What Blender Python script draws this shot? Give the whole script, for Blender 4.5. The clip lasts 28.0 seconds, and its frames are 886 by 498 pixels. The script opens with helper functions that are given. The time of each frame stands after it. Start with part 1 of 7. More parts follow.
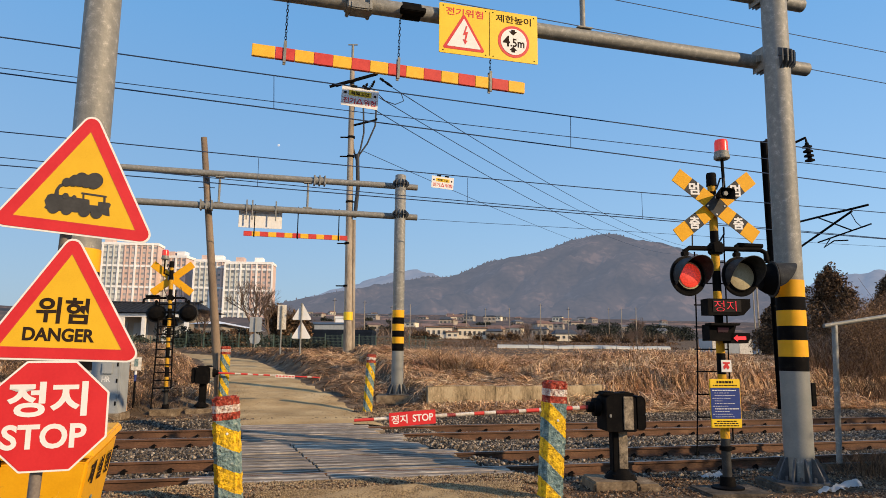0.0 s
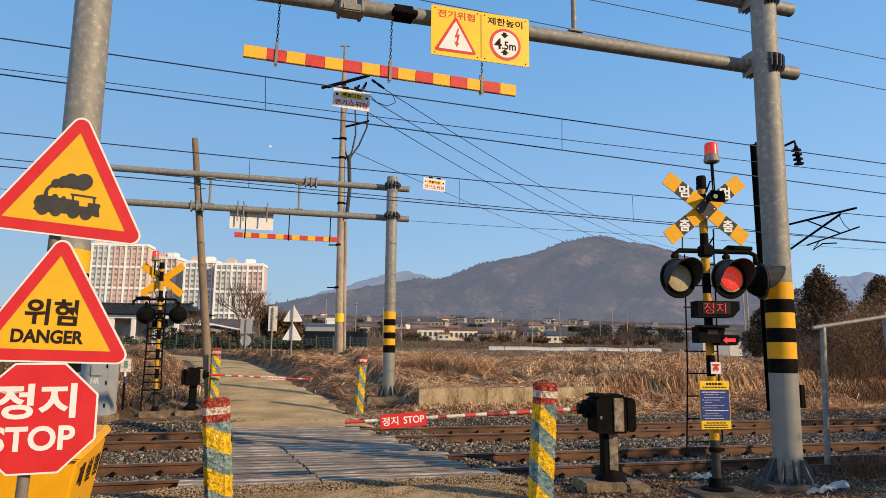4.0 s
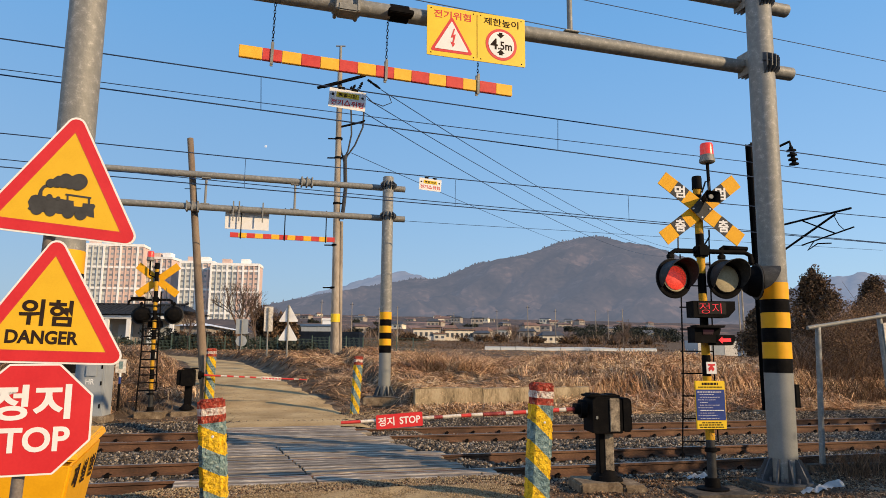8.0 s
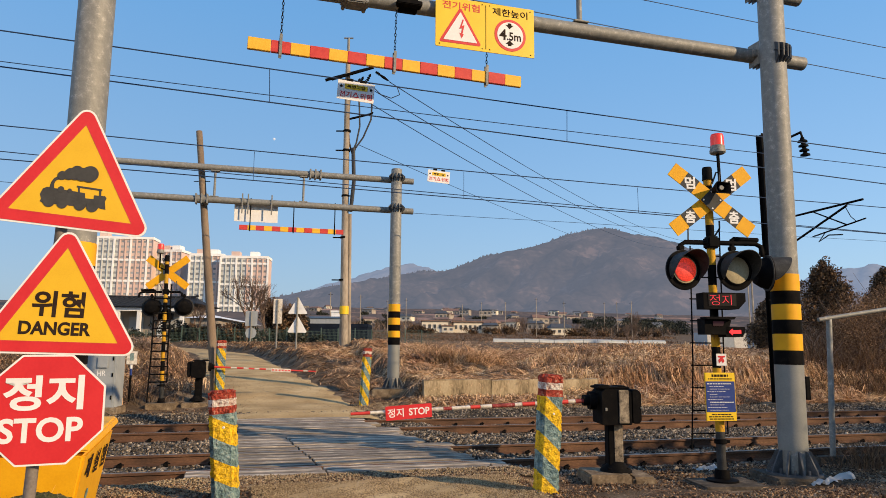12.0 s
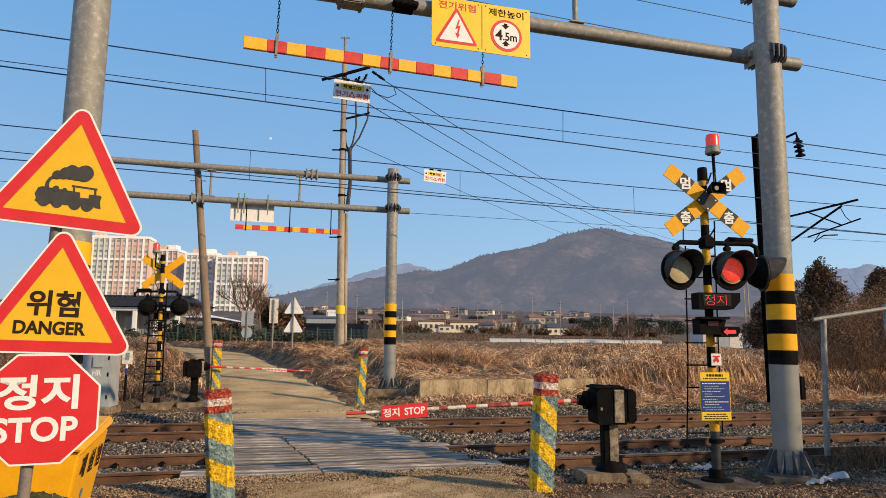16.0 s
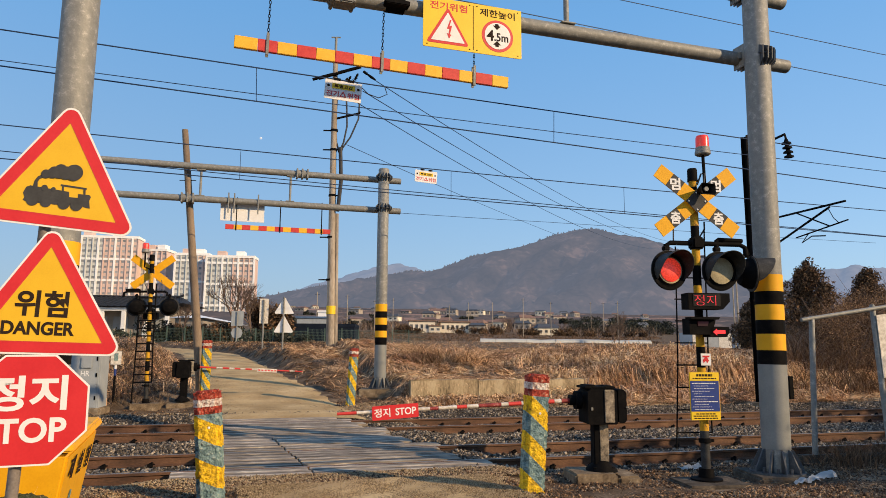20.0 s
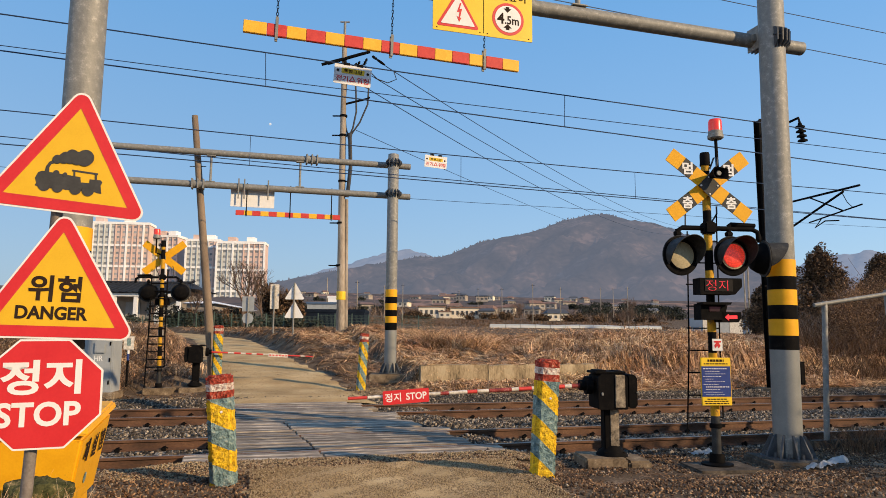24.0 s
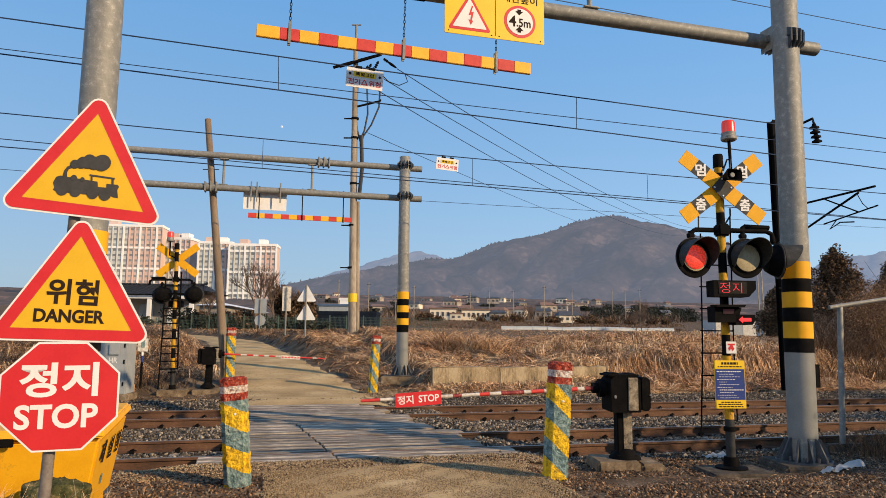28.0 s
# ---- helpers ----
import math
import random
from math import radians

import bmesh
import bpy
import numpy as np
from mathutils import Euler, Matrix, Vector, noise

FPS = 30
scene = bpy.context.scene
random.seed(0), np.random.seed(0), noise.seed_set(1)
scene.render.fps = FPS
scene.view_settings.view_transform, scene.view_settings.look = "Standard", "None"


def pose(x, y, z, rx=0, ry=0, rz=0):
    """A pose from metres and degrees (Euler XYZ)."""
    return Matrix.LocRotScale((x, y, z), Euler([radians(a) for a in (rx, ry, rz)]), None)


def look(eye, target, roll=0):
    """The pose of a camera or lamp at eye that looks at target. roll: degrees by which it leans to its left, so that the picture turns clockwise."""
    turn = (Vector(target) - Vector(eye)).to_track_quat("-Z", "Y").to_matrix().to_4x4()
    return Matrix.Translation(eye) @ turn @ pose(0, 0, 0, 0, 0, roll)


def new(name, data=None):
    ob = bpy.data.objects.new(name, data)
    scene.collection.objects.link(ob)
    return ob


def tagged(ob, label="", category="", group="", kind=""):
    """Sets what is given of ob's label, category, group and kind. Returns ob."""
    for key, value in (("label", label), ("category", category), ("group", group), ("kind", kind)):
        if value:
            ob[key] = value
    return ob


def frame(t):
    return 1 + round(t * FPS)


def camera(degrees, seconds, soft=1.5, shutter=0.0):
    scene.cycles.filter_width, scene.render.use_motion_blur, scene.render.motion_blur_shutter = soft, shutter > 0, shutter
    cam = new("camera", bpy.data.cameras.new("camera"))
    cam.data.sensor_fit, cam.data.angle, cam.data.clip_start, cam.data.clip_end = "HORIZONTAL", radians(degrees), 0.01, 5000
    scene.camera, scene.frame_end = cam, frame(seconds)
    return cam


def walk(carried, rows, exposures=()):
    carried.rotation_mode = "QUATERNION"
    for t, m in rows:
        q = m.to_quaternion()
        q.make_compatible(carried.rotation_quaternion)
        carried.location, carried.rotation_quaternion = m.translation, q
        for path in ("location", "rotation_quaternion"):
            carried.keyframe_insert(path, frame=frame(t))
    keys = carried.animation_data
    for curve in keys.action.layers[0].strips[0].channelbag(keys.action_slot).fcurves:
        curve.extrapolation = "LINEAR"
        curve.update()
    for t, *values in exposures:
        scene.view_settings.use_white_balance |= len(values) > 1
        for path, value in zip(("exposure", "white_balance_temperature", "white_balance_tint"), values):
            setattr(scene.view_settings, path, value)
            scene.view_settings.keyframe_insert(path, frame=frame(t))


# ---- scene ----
cam = camera(65.7, 28.0, 0.7)

# Where the camera stands: seconds, metres east, north and up, degrees of tilt, turn and lean.
PATH = (
    (0.0, -0.000, -0.000, 1.550, 8.849, -0.000, 0.410),
    (0.5, 0.001, -0.001, 1.550, 8.848, 0.000, 0.415),
    (1.0, -0.001, -0.005, 1.553, 8.836, 0.129, 0.413),
    (1.5, -0.002, -0.006, 1.552, 8.838, 0.230, 0.419),
    (2.0, -0.005, 0.002, 1.554, 8.833, 0.250, 0.433),
    (2.5, -0.006, -0.002, 1.552, 8.853, 0.203, 0.420),
    (3.0, -0.004, -0.003, 1.553, 8.835, 0.058, 0.394),
    (3.5, 0.001, -0.006, 1.551, 8.996, -0.355, 0.408),
    (5.5, 0.008, -0.013, 1.555, 8.991, -1.204, 0.398),
    (6.0, 0.006, -0.010, 1.556, 8.987, -1.306, 0.352),
    (6.5, 0.005, -0.011, 1.553, 8.986, -1.285, 0.338),
    (7.0, 0.003, -0.004, 1.551, 8.994, -1.319, 0.337),
    (7.5, 0.003, -0.007, 1.550, 8.996, -1.181, 0.359),
    (8.0, 0.003, -0.005, 1.553, 9.009, -1.047, 0.366),
    (8.5, 0.001, -0.009, 1.551, 8.997, -0.922, 0.393),
    (9.0, -0.003, -0.010, 1.547, 9.065, -0.541, 0.390),
    (9.5, -0.004, -0.005, 1.546, 8.972, -0.195, 0.414),
    (10.0, -0.000, -0.001, 1.545, 8.403, -0.159, 0.406),
    (10.5, -0.003, 0.007, 1.543, 8.352, -0.302, 0.405),
    (11.0, -0.003, 0.008, 1.544, 8.351, -0.384, 0.408),
    (11.5, -0.004, 0.008, 1.548, 8.349, -0.381, 0.391),
    (12.0, -0.005, -0.002, 1.547, 8.364, -0.351, 0.386),
    (12.5, -0.005, -0.004, 1.547, 8.349, -0.223, 0.417),
    (14.5, -0.002, -0.014, 1.549, 8.348, -0.000, 0.399),
    (15.0, -0.004, -0.012, 1.543, 8.360, -0.170, 0.406),
    (15.5, -0.003, -0.004, 1.547, 8.350, -0.510, 0.418),
    (16.0, 0.003, -0.011, 1.546, 8.349, -0.646, 0.415),
    (16.5, -0.001, -0.009, 1.547, 8.349, -0.787, 0.386),
    (17.0, -0.002, -0.010, 1.547, 8.343, -0.809, 0.363),
    (17.5, -0.001, -0.003, 1.545, 8.345, -0.873, 0.369),
    (18.0, 0.000, -0.006, 1.546, 8.352, -1.154, 0.363),
    (18.5, 0.005, -0.006, 1.545, 8.371, -1.415, 0.375),
    (19.0, 0.005, -0.009, 1.545, 8.374, -1.573, 0.352),
    (19.5, 0.001, -0.011, 1.545, 8.384, -1.626, 0.359),
    (20.0, -0.002, -0.011, 1.546, 8.372, -1.427, 0.371),
    (20.5, -0.002, -0.017, 1.544, 8.368, -1.206, 0.372),
    (21.0, -0.003, -0.010, 1.545, 8.340, -1.070, 0.373),
    (21.5, -0.003, 0.000, 1.539, 7.543, -0.922, 0.390),
    (23.5, -0.011, 0.006, 1.539, 7.163, -0.591, 0.432),
    (24.0, -0.011, 0.007, 1.542, 7.173, -0.634, 0.401),
    (24.5, -0.011, 0.005, 1.546, 7.193, -0.762, 0.409),
    (25.0, -0.012, -0.008, 1.543, 7.301, -0.732, 0.424),
    (25.5, -0.010, -0.016, 1.545, 7.293, -0.393, 0.423),
    (26.0, -0.014, -0.018, 1.548, 7.287, -0.230, 0.435),
    (26.5, -0.017, -0.013, 1.547, 7.336, -0.015, 0.449),
    (27.0, -0.015, -0.014, 1.549, 7.333, 0.114, 0.458),
    (27.5, -0.018, -0.011, 1.549, 7.329, 0.157, 0.454),
    (28.0, -0.024, -0.005, 1.549, 7.326, 0.305, 0.436),
)
walk(cam, [(t, pose(x, y, z, 90 + tilt, 0, turn) @ pose(0, 0, 0, 0, 0, lean)) for t, x, y, z, tilt, turn, lean in PATH],
     exposures=((0.0, 0.2, 6500, 9), (28.0, 0.2, 6500, 9)))

# ---- light ----
SUN_AZIMUTH, SUN_HEIGHT = radians(120), radians(23)
world = bpy.data.worlds.new("sky")
scene.world = world
world.use_nodes = True
wn, wl = world.node_tree.nodes, world.node_tree.links
sky = wn.new("ShaderNodeTexSky")
sky.sky_type, sky.sun_disc = "NISHITA", False
sky.sun_elevation, sky.sun_rotation = SUN_HEIGHT, 2 * math.pi - SUN_AZIMUTH
sky.air_density, sky.dust_density, sky.ozone_density = 1.0, 1.6, 3.0
clear = wn.new("ShaderNodeMix")
clear.data_type = "RGBA"
clear.inputs["Factor"].default_value = 0.65
# a clear winter sky: pale by the horizon, deep blue overhead
where, parts_of, height = wn.new("ShaderNodeTexCoord"), wn.new("ShaderNodeSeparateXYZ"), wn.new("ShaderNodeValToRGB")
wl.new(where.outputs["Generated"], parts_of.inputs["Vector"])
wl.new(parts_of.outputs["Z"], height.inputs["Fac"])
for i, (z, tone) in enumerate(((0.0, (2.35, 3.15, 4.15)), (1.0, (0.5, 1.5, 3.7)), (0.18, (1.72, 3.0, 4.65)), (0.45, (0.99, 2.7, 5.2)))):
    e = height.color_ramp.elements[i] if i < 2 else height.color_ramp.elements.new(z)
    e.position, e.color = z, (*tone, 1)
wl.new(height.outputs["Color"], clear.inputs["B"])
wl.new(sky.outputs["Color"], clear.inputs["A"])
wl.new(clear.outputs["Result"], wn["Background"].inputs["Color"])
wn["Background"].inputs["Strength"].default_value = 0.15
sun_data = bpy.data.lights.new("sun", "SUN")
sun_data.energy, sun_data.angle, sun_data.color = 5.0, radians(0.5), (1.0, 0.73, 0.44)
sun = new("sun", sun_data)
to_sun = Vector((math.sin(SUN_AZIMUTH) * math.cos(SUN_HEIGHT), math.cos(SUN_AZIMUTH) * math.cos(SUN_HEIGHT), math.sin(SUN_HEIGHT)))
sun.matrix_world = look(to_sun * 60, (0, 0, 0))

# ---- materials ----
def weathered(name, one, two, scale=8.0, rough=0.7, bump=0.3, metal=0.0, fine=60.0, three=None, vary=0.0, stretch=(1, 1, 1), spec=0.4):
    """Two tones mixed by a broad and a fine noise, a third one in spots, with a fine relief."""
    m = bpy.data.materials.new(name)
    m.use_nodes = True
    n, l = m.node_tree.nodes, m.node_tree.links
    b = n["Principled BSDF"]
    co = n.new("ShaderNodeTexCoord")
    mp = n.new("ShaderNodeMapping")
    mp.inputs["Scale"].default_value = stretch
    l.new(co.outputs["Object"], mp.inputs["Vector"])
    big, small = n.new("ShaderNodeTexNoise"), n.new("ShaderNodeTexNoise")
    big.inputs["Scale"].default_value, big.inputs["Detail"].default_value = scale, 6
    small.inputs["Scale"].default_value, small.inputs["Detail"].default_value = fine, 4
    for t in (big, small):
        l.new(mp.outputs["Vector"], t.inputs["Vector"])
    mix = n.new("ShaderNodeMath")
    mix.operation = "MULTIPLY_ADD"
    l.new(small.outputs["Fac"], mix.inputs[0])
    mix.inputs[1].default_value = 0.55
    l.new(big.outputs["Fac"], mix.inputs[2])
    ramp = n.new("ShaderNodeValToRGB")
    ramp.color_ramp.elements[0].position, ramp.color_ramp.elements[0].color = 0.55, (*one, 1)
    ramp.color_ramp.elements[1].position, ramp.color_ramp.elements[1].color = 0.95, (*two, 1)
    if three:
        e = ramp.color_ramp.elements.new(1.0)
        ramp.color_ramp.elements[1].position = 0.86
        e.color = (*three, 1)
    l.new(mix.outputs[0], ramp.inputs["Fac"])
    out = ramp.outputs["Color"]
    if vary:
        info, hsv = n.new("ShaderNodeObjectInfo"), n.new("ShaderNodeHueSaturation")
        rng = n.new("ShaderNodeMapRange")
        rng.inputs["To Min"].default_value, rng.inputs["To Max"].default_value = 1 - vary, 1 + vary
        l.new(info.outputs["Random"], rng.inputs["Value"])
        l.new(rng.outputs["Result"], hsv.inputs["Value"])
        l.new(out, hsv.inputs["Color"])
        out = hsv.outputs["Color"]
    l.new(out, b.inputs["Base Color"])
    b.inputs["Roughness"].default_value, b.inputs["Metallic"].default_value = rough, metal
    b.inputs["Specular IOR Level"].default_value = spec
    if bump:
        bp = n.new("ShaderNodeBump")
        bp.inputs["Strength"].default_value, bp.inputs["Distance"].default_value = bump, 0.01
        l.new(mix.outputs[0], bp.inputs["Height"])
        l.new(bp.outputs["Normal"], b.inputs["Normal"])
    return m


def islands(name, stops, rough=0.85, fine=25.0, patchy=0.35):
    """A colour of its own for each loose piece of one mesh, from a ramp of tones."""
    m = bpy.data.materials.new(name)
    m.use_nodes = True
    n, l = m.node_tree.nodes, m.node_tree.links
    b = n["Principled BSDF"]
    geo, ramp, tex, mix = n.new("ShaderNodeNewGeometry"), n.new("ShaderNodeValToRGB"), n.new("ShaderNodeTexNoise"), n.new("ShaderNodeMix")
    for i, (p, c) in enumerate(stops):
        e = ramp.color_ramp.elements[i] if i < 2 else ramp.color_ramp.elements.new(p)
        e.position, e.color = p, (*c, 1)
    l.new(geo.outputs["Random Per Island"], ramp.inputs["Fac"])
    co = n.new("ShaderNodeTexCoord")
    l.new(co.outputs["Object"], tex.inputs["Vector"])
    tex.inputs["Scale"].default_value, tex.inputs["Detail"].default_value = fine, 3
    mix.data_type, mix.blend_type = "RGBA", "OVERLAY"
    mix.inputs["Factor"].default_value = patchy
    l.new(ramp.outputs["Color"], mix.inputs["A"])
    l.new(tex.outputs["Fac"], mix.inputs["B"])
    l.new(mix.outputs["Result"], b.inputs["Base Color"])
    b.inputs["Roughness"].default_value = rough
    b.inputs["Specular IOR Level"].default_value = 0.2
    return m


def glow(name, colour, strength, base=None):
    m = bpy.data.materials.new(name)
    m.use_nodes = True
    b = m.node_tree.nodes["Principled BSDF"]
    b.inputs["Base Color"].default_value = (*(base or colour), 1)
    b.inputs["Emission Color"].default_value = (*colour, 1)
    b.inputs["Emission Strength"].default_value = strength
    b.inputs["Roughness"].default_value = 0.3
    return m


GALVANISED = weathered("galvanised_steel", (0.16, 0.16, 0.148), (0.215, 0.212, 0.195), 14, 0.6, 0.35, 0.1, 62, (0.32, 0.313, 0.285))
# Steel darkened in its colour to imitate the shade at the mast feet.
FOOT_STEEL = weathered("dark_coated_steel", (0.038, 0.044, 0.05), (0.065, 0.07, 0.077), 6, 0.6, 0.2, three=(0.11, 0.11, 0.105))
PAINT_GREY = weathered("light_grey_paint", (0.155, 0.163, 0.157), (0.205, 0.21, 0.2), 4, 0.5, 0.1)
CABINET_GREY = weathered("cabinet_grey_paint", (0.25, 0.27, 0.28), (0.32, 0.34, 0.35), 3, 0.5, 0.1)
YELLOW = weathered("yellow_sheeting", (0.62, 0.36, 0.007), (0.68, 0.405, 0.012), 6, 0.5, 0.05, fine=150)
BAND_YELLOW = weathered("orange_yellow_paint", (0.66, 0.32, 0.006), (0.74, 0.37, 0.01), 7, 0.6, 0.08, fine=120, spec=0.25)
POST_YELLOW = weathered("dirty_post_yellow", (0.36, 0.18, 0.012), (0.56, 0.30, 0.018), 9, 0.7, 0.15, fine=60, three=(0.20, 0.11, 0.03), spec=0.2)
SIGN_YELLOW = weathered("bright_yellow_sheeting", (0.70, 0.45, 0.010), (0.75, 0.50, 0.015), 5, 0.45, 0.04)
ORANGE_YELLOW = weathered("orange_yellow_plastic", (0.68, 0.325, 0.004), (0.75, 0.375, 0.007), 5, 0.5, 0.08, three=(0.56, 0.28, 0.015))
RED = weathered("red_sheeting", (0.50, 0.015, 0.019), (0.56, 0.022, 0.025), 6, 0.45, 0.04)
BAR_RED = weathered("faded_red_paint", (0.45, 0.028, 0.025), (0.55, 0.045, 0.035), 12, 0.6, 0.1)
BAR_YELLOW = weathered("faded_yellow_paint", (0.70, 0.37, 0.015), (0.78, 0.43, 0.03), 12, 0.6, 0.1)
WHITE = weathered("white_sheeting", (0.64, 0.635, 0.62), (0.72, 0.715, 0.70), 6, 0.5, 0.04)
DIRTY_WHITE = weathered("dirty_white_paint", (0.36, 0.31, 0.25), (0.68, 0.64, 0.57), 16, 0.6, 0.15)
MAROON = weathered("dull_dark_red_paint", (0.10, 0.012, 0.012), (0.26, 0.03, 0.028), 10, 0.7, 0.1, fine=70, three=(0.42, 0.22, 0.19))
INK = weathered("brown_black_ink", (0.020, 0.012, 0.009), (0.03, 0.02, 0.015), 12, 0.8, 0.0, spec=0.08)
LOCO_GREY = weathered("dark_grey_film", (0.04, 0.04, 0.04), (0.055, 0.055, 0.055), 12, 0.6, 0.0, spec=0.15)
SCREEN = weathered("dark_screen", (0.004, 0.003, 0.003), (0.008, 0.006, 0.006), 12, 0.5, 0.0, spec=0.15)
BLACK = weathered("black_paint", (0.0025, 0.0025, 0.003), (0.0055, 0.005, 0.005), 9, 0.75, 0.12, three=(0.010, 0.0085, 0.0075), spec=0.06)
DISC_GREY = weathered("dusty_dark_grey_paint", (0.016, 0.017, 0.018), (0.035, 0.036, 0.037), 9, 0.65, 0.1, three=(0.06, 0.058, 0.054), spec=0.2)
DOOR_CREAM = weathered("peeling_cream_paint", (0.03, 0.024, 0.018), (0.25, 0.20, 0.14), 9, 0.8, 0.6, fine=40, three=(0.38, 0.32, 0.225))
BLUE = weathered("blue_print", (0.004, 0.024, 0.15), (0.008, 0.034, 0.19), 9, 0.5, 0.0)
CABLE = weathered("black_cable", (0.015, 0.015, 0.017), (0.03, 0.03, 0.032), 5, 0.6, 0.0)
# Blue in the base colour paints the sky's reflection on dark copper.
WIRE = weathered("dark_wire", (0.02, 0.04, 0.085), (0.035, 0.06, 0.12), 5, 0.5, 0.0, 0.4)
RUST = weathered("rusty_rail_side", (0.045, 0.022, 0.012), (0.105, 0.05, 0.026), 5, 0.8, 0.3, 0.0, 70, (0.15, 0.08, 0.042), stretch=(0.3, 1, 1))
RAIL_TOP = weathered("worn_rail_top", (0.20, 0.14, 0.10), (0.30, 0.24, 0.19), 6, 0.42, 0.1, 0.6)
CONCRETE = weathered("worn_concrete", (0.10, 0.072, 0.047), (0.225, 0.17, 0.112), 4.5, 0.95, 0.8, fine=34, three=(0.36, 0.29, 0.20), spec=0.1)
# Darker copy of the worn concrete; its colour stands in for shade near the ground.
SHADE_CONCRETE = weathered("grimy_old_concrete", (0.045, 0.038, 0.03), (0.10, 0.083, 0.066), 5, 0.95, 0.9, fine=30, three=(0.20, 0.16, 0.115), spec=0.08)
STAINED = weathered("stained_concrete", (0.06, 0.044, 0.026), (0.33, 0.255, 0.155), 2.2, 0.95, 0.9, fine=22, three=(0.42, 0.34, 0.22), stretch=(1, 1, 0.35))
POLE_CONCRETE = weathered("pole_concrete", (0.17, 0.135, 0.10), (0.33, 0.28, 0.22), 2.2, 0.9, 0.3, fine=18, three=(0.40, 0.35, 0.29), stretch=(1, 1, 0.22))
SIGN_POST = weathered("rust_stained_steel", (0.10, 0.08, 0.065), (0.20, 0.17, 0.145), 9, 0.7, 0.2)
OLD_POLE = weathered("brown_weathered_pole", (0.14, 0.10, 0.07), (0.24, 0.18, 0.125), 4, 0.9, 0.4, stretch=(1, 1, 0.25))
# Dark tones are weathered grain and also stand in for shadow streaks.
TIMBER = weathered("weathered_timber", (0.028, 0.022, 0.018), (0.33, 0.275, 0.215), 2.2, 0.9, 1.0, fine=13, three=(0.74, 0.62, 0.46), vary=0.28, stretch=(0.45, 3.0, 3.0), spec=0.08)
BOLLARD_YELLOW = weathered("flaking_yellow_paint", (0.32, 0.20, 0.03), (0.78, 0.49, 0.02), 16, 0.85, 2.6, fine=58, three=(0.80, 0.52, 0.04), spec=0.15)
BOLLARD_BLUE = weathered("faded_blue_green_paint", (0.06, 0.105, 0.115), (0.20, 0.29, 0.285), 18, 0.85, 2.6, fine=58, three=(0.33, 0.37, 0.32), spec=0.15)
BOLLARD_RED = weathered("flaking_red_paint", (0.10, 0.02, 0.014), (0.38, 0.06, 0.038), 20, 0.85, 2.6, fine=58, three=(0.45, 0.26, 0.18), spec=0.15)
BOLLARD_WHITE = weathered("flaking_white_paint", (0.20, 0.06, 0.045), (0.72, 0.66, 0.58), 22, 0.85, 2.6, fine=52, spec=0.15)
LENS_OFF = weathered("unlit_lens", (0.33, 0.28, 0.17), (0.42, 0.36, 0.23), 30, 0.3, 0.2, spec=0.2)
LENS_LIT = glow("lit_red_lens", (1.0, 0.06, 0.035), 0.40, (0.5, 0.04, 0.025))
dots, fade = LENS_LIT.node_tree.nodes.new("ShaderNodeTexVoronoi"), LENS_LIT.node_tree.nodes.new("ShaderNodeMapRange")
dots.inputs["Scale"].default_value = 55
fade.inputs["From Max"].default_value, fade.inputs["To Min"].default_value, fade.inputs["To Max"].default_value = 0.7, 0.62, 0.22
place = LENS_LIT.node_tree.nodes.new("ShaderNodeTexCoord")
LENS_LIT.node_tree.links.new(place.outputs["Object"], dots.inputs["Vector"])
LENS_LIT.node_tree.links.new(dots.outputs["Distance"], fade.inputs["Value"])
LENS_LIT.node_tree.links.new(fade.outputs["Result"], LENS_LIT.node_tree.nodes["Principled BSDF"].inputs["Emission Strength"])
LED_RED = glow("red_diodes", (1.0, 0.03, 0.045), 0.85, (0.08, 0.01, 0.01))
LED_ARROW = glow("bright_red_diodes", (1.0, 0.035, 0.04), 1.15, (0.08, 0.01, 0.01))
LED_DIM = glow("dim_red_diodes", (0.35, 0.01, 0.01), 0.05, (0.008, 0.002, 0.002))
BEACON_RED = glow("red_beacon_dome", (1.0, 0.06, 0.03), 0.18, (0.62, 0.03, 0.02))

# ---- shapes ----
TURN = radians(14.574)
ALONG, ACROSS = Vector((math.cos(TURN), math.sin(TURN), 0)), Vector((-math.sin(TURN), math.cos(TURN), 0))


def at(a, n, z=0.0):
    """A place by metres along the rails, metres across them and height."""
    return ALONG * a + ACROSS * n + Vector((0, 0, z))


def stand(x, y, z=0.0, turn=0.0, lean_x=0.0, lean_y=0.0):
    return pose(x, y, z, lean_x, lean_y, turn)


def thing(name, label, category, m=Matrix(), group="", kind=""):
    ob = new(name)
    ob.empty_display_size = 0.1
    ob.matrix_world = m
    return tagged(ob, label, category, group, kind)


def link_mesh(name, bm, mats, smooth=35):
    me = bpy.data.meshes.new(name)
    bmesh.ops.recalc_face_normals(bm, faces=bm.faces)
    bm.to_mesh(me)
    bm.free()
    for m in mats if isinstance(mats, (list, tuple)) else [mats]:
        me.materials.append(m)
    if smooth:
        me.shade_smooth()
        me.set_sharp_from_angle(angle=radians(smooth))
    return me


def part(name, bm, mats, parent=None, label="", m=None, smooth=35):
    ob = new(name, link_mesh(name, bm, mats, smooth))
    if parent:
        ob.parent = parent
    if m is not None:
        ob.matrix_basis = m
    return tagged(ob, label)


def again(ob, m, parent=None):
    """The same mesh once more, as an object of its own."""
    o = new(ob.name.split(".")[0], ob.data)
    o.parent = parent or ob.parent
    o.matrix_basis = m
    if "label" in ob:
        o["label"] = ob["label"]
    return o


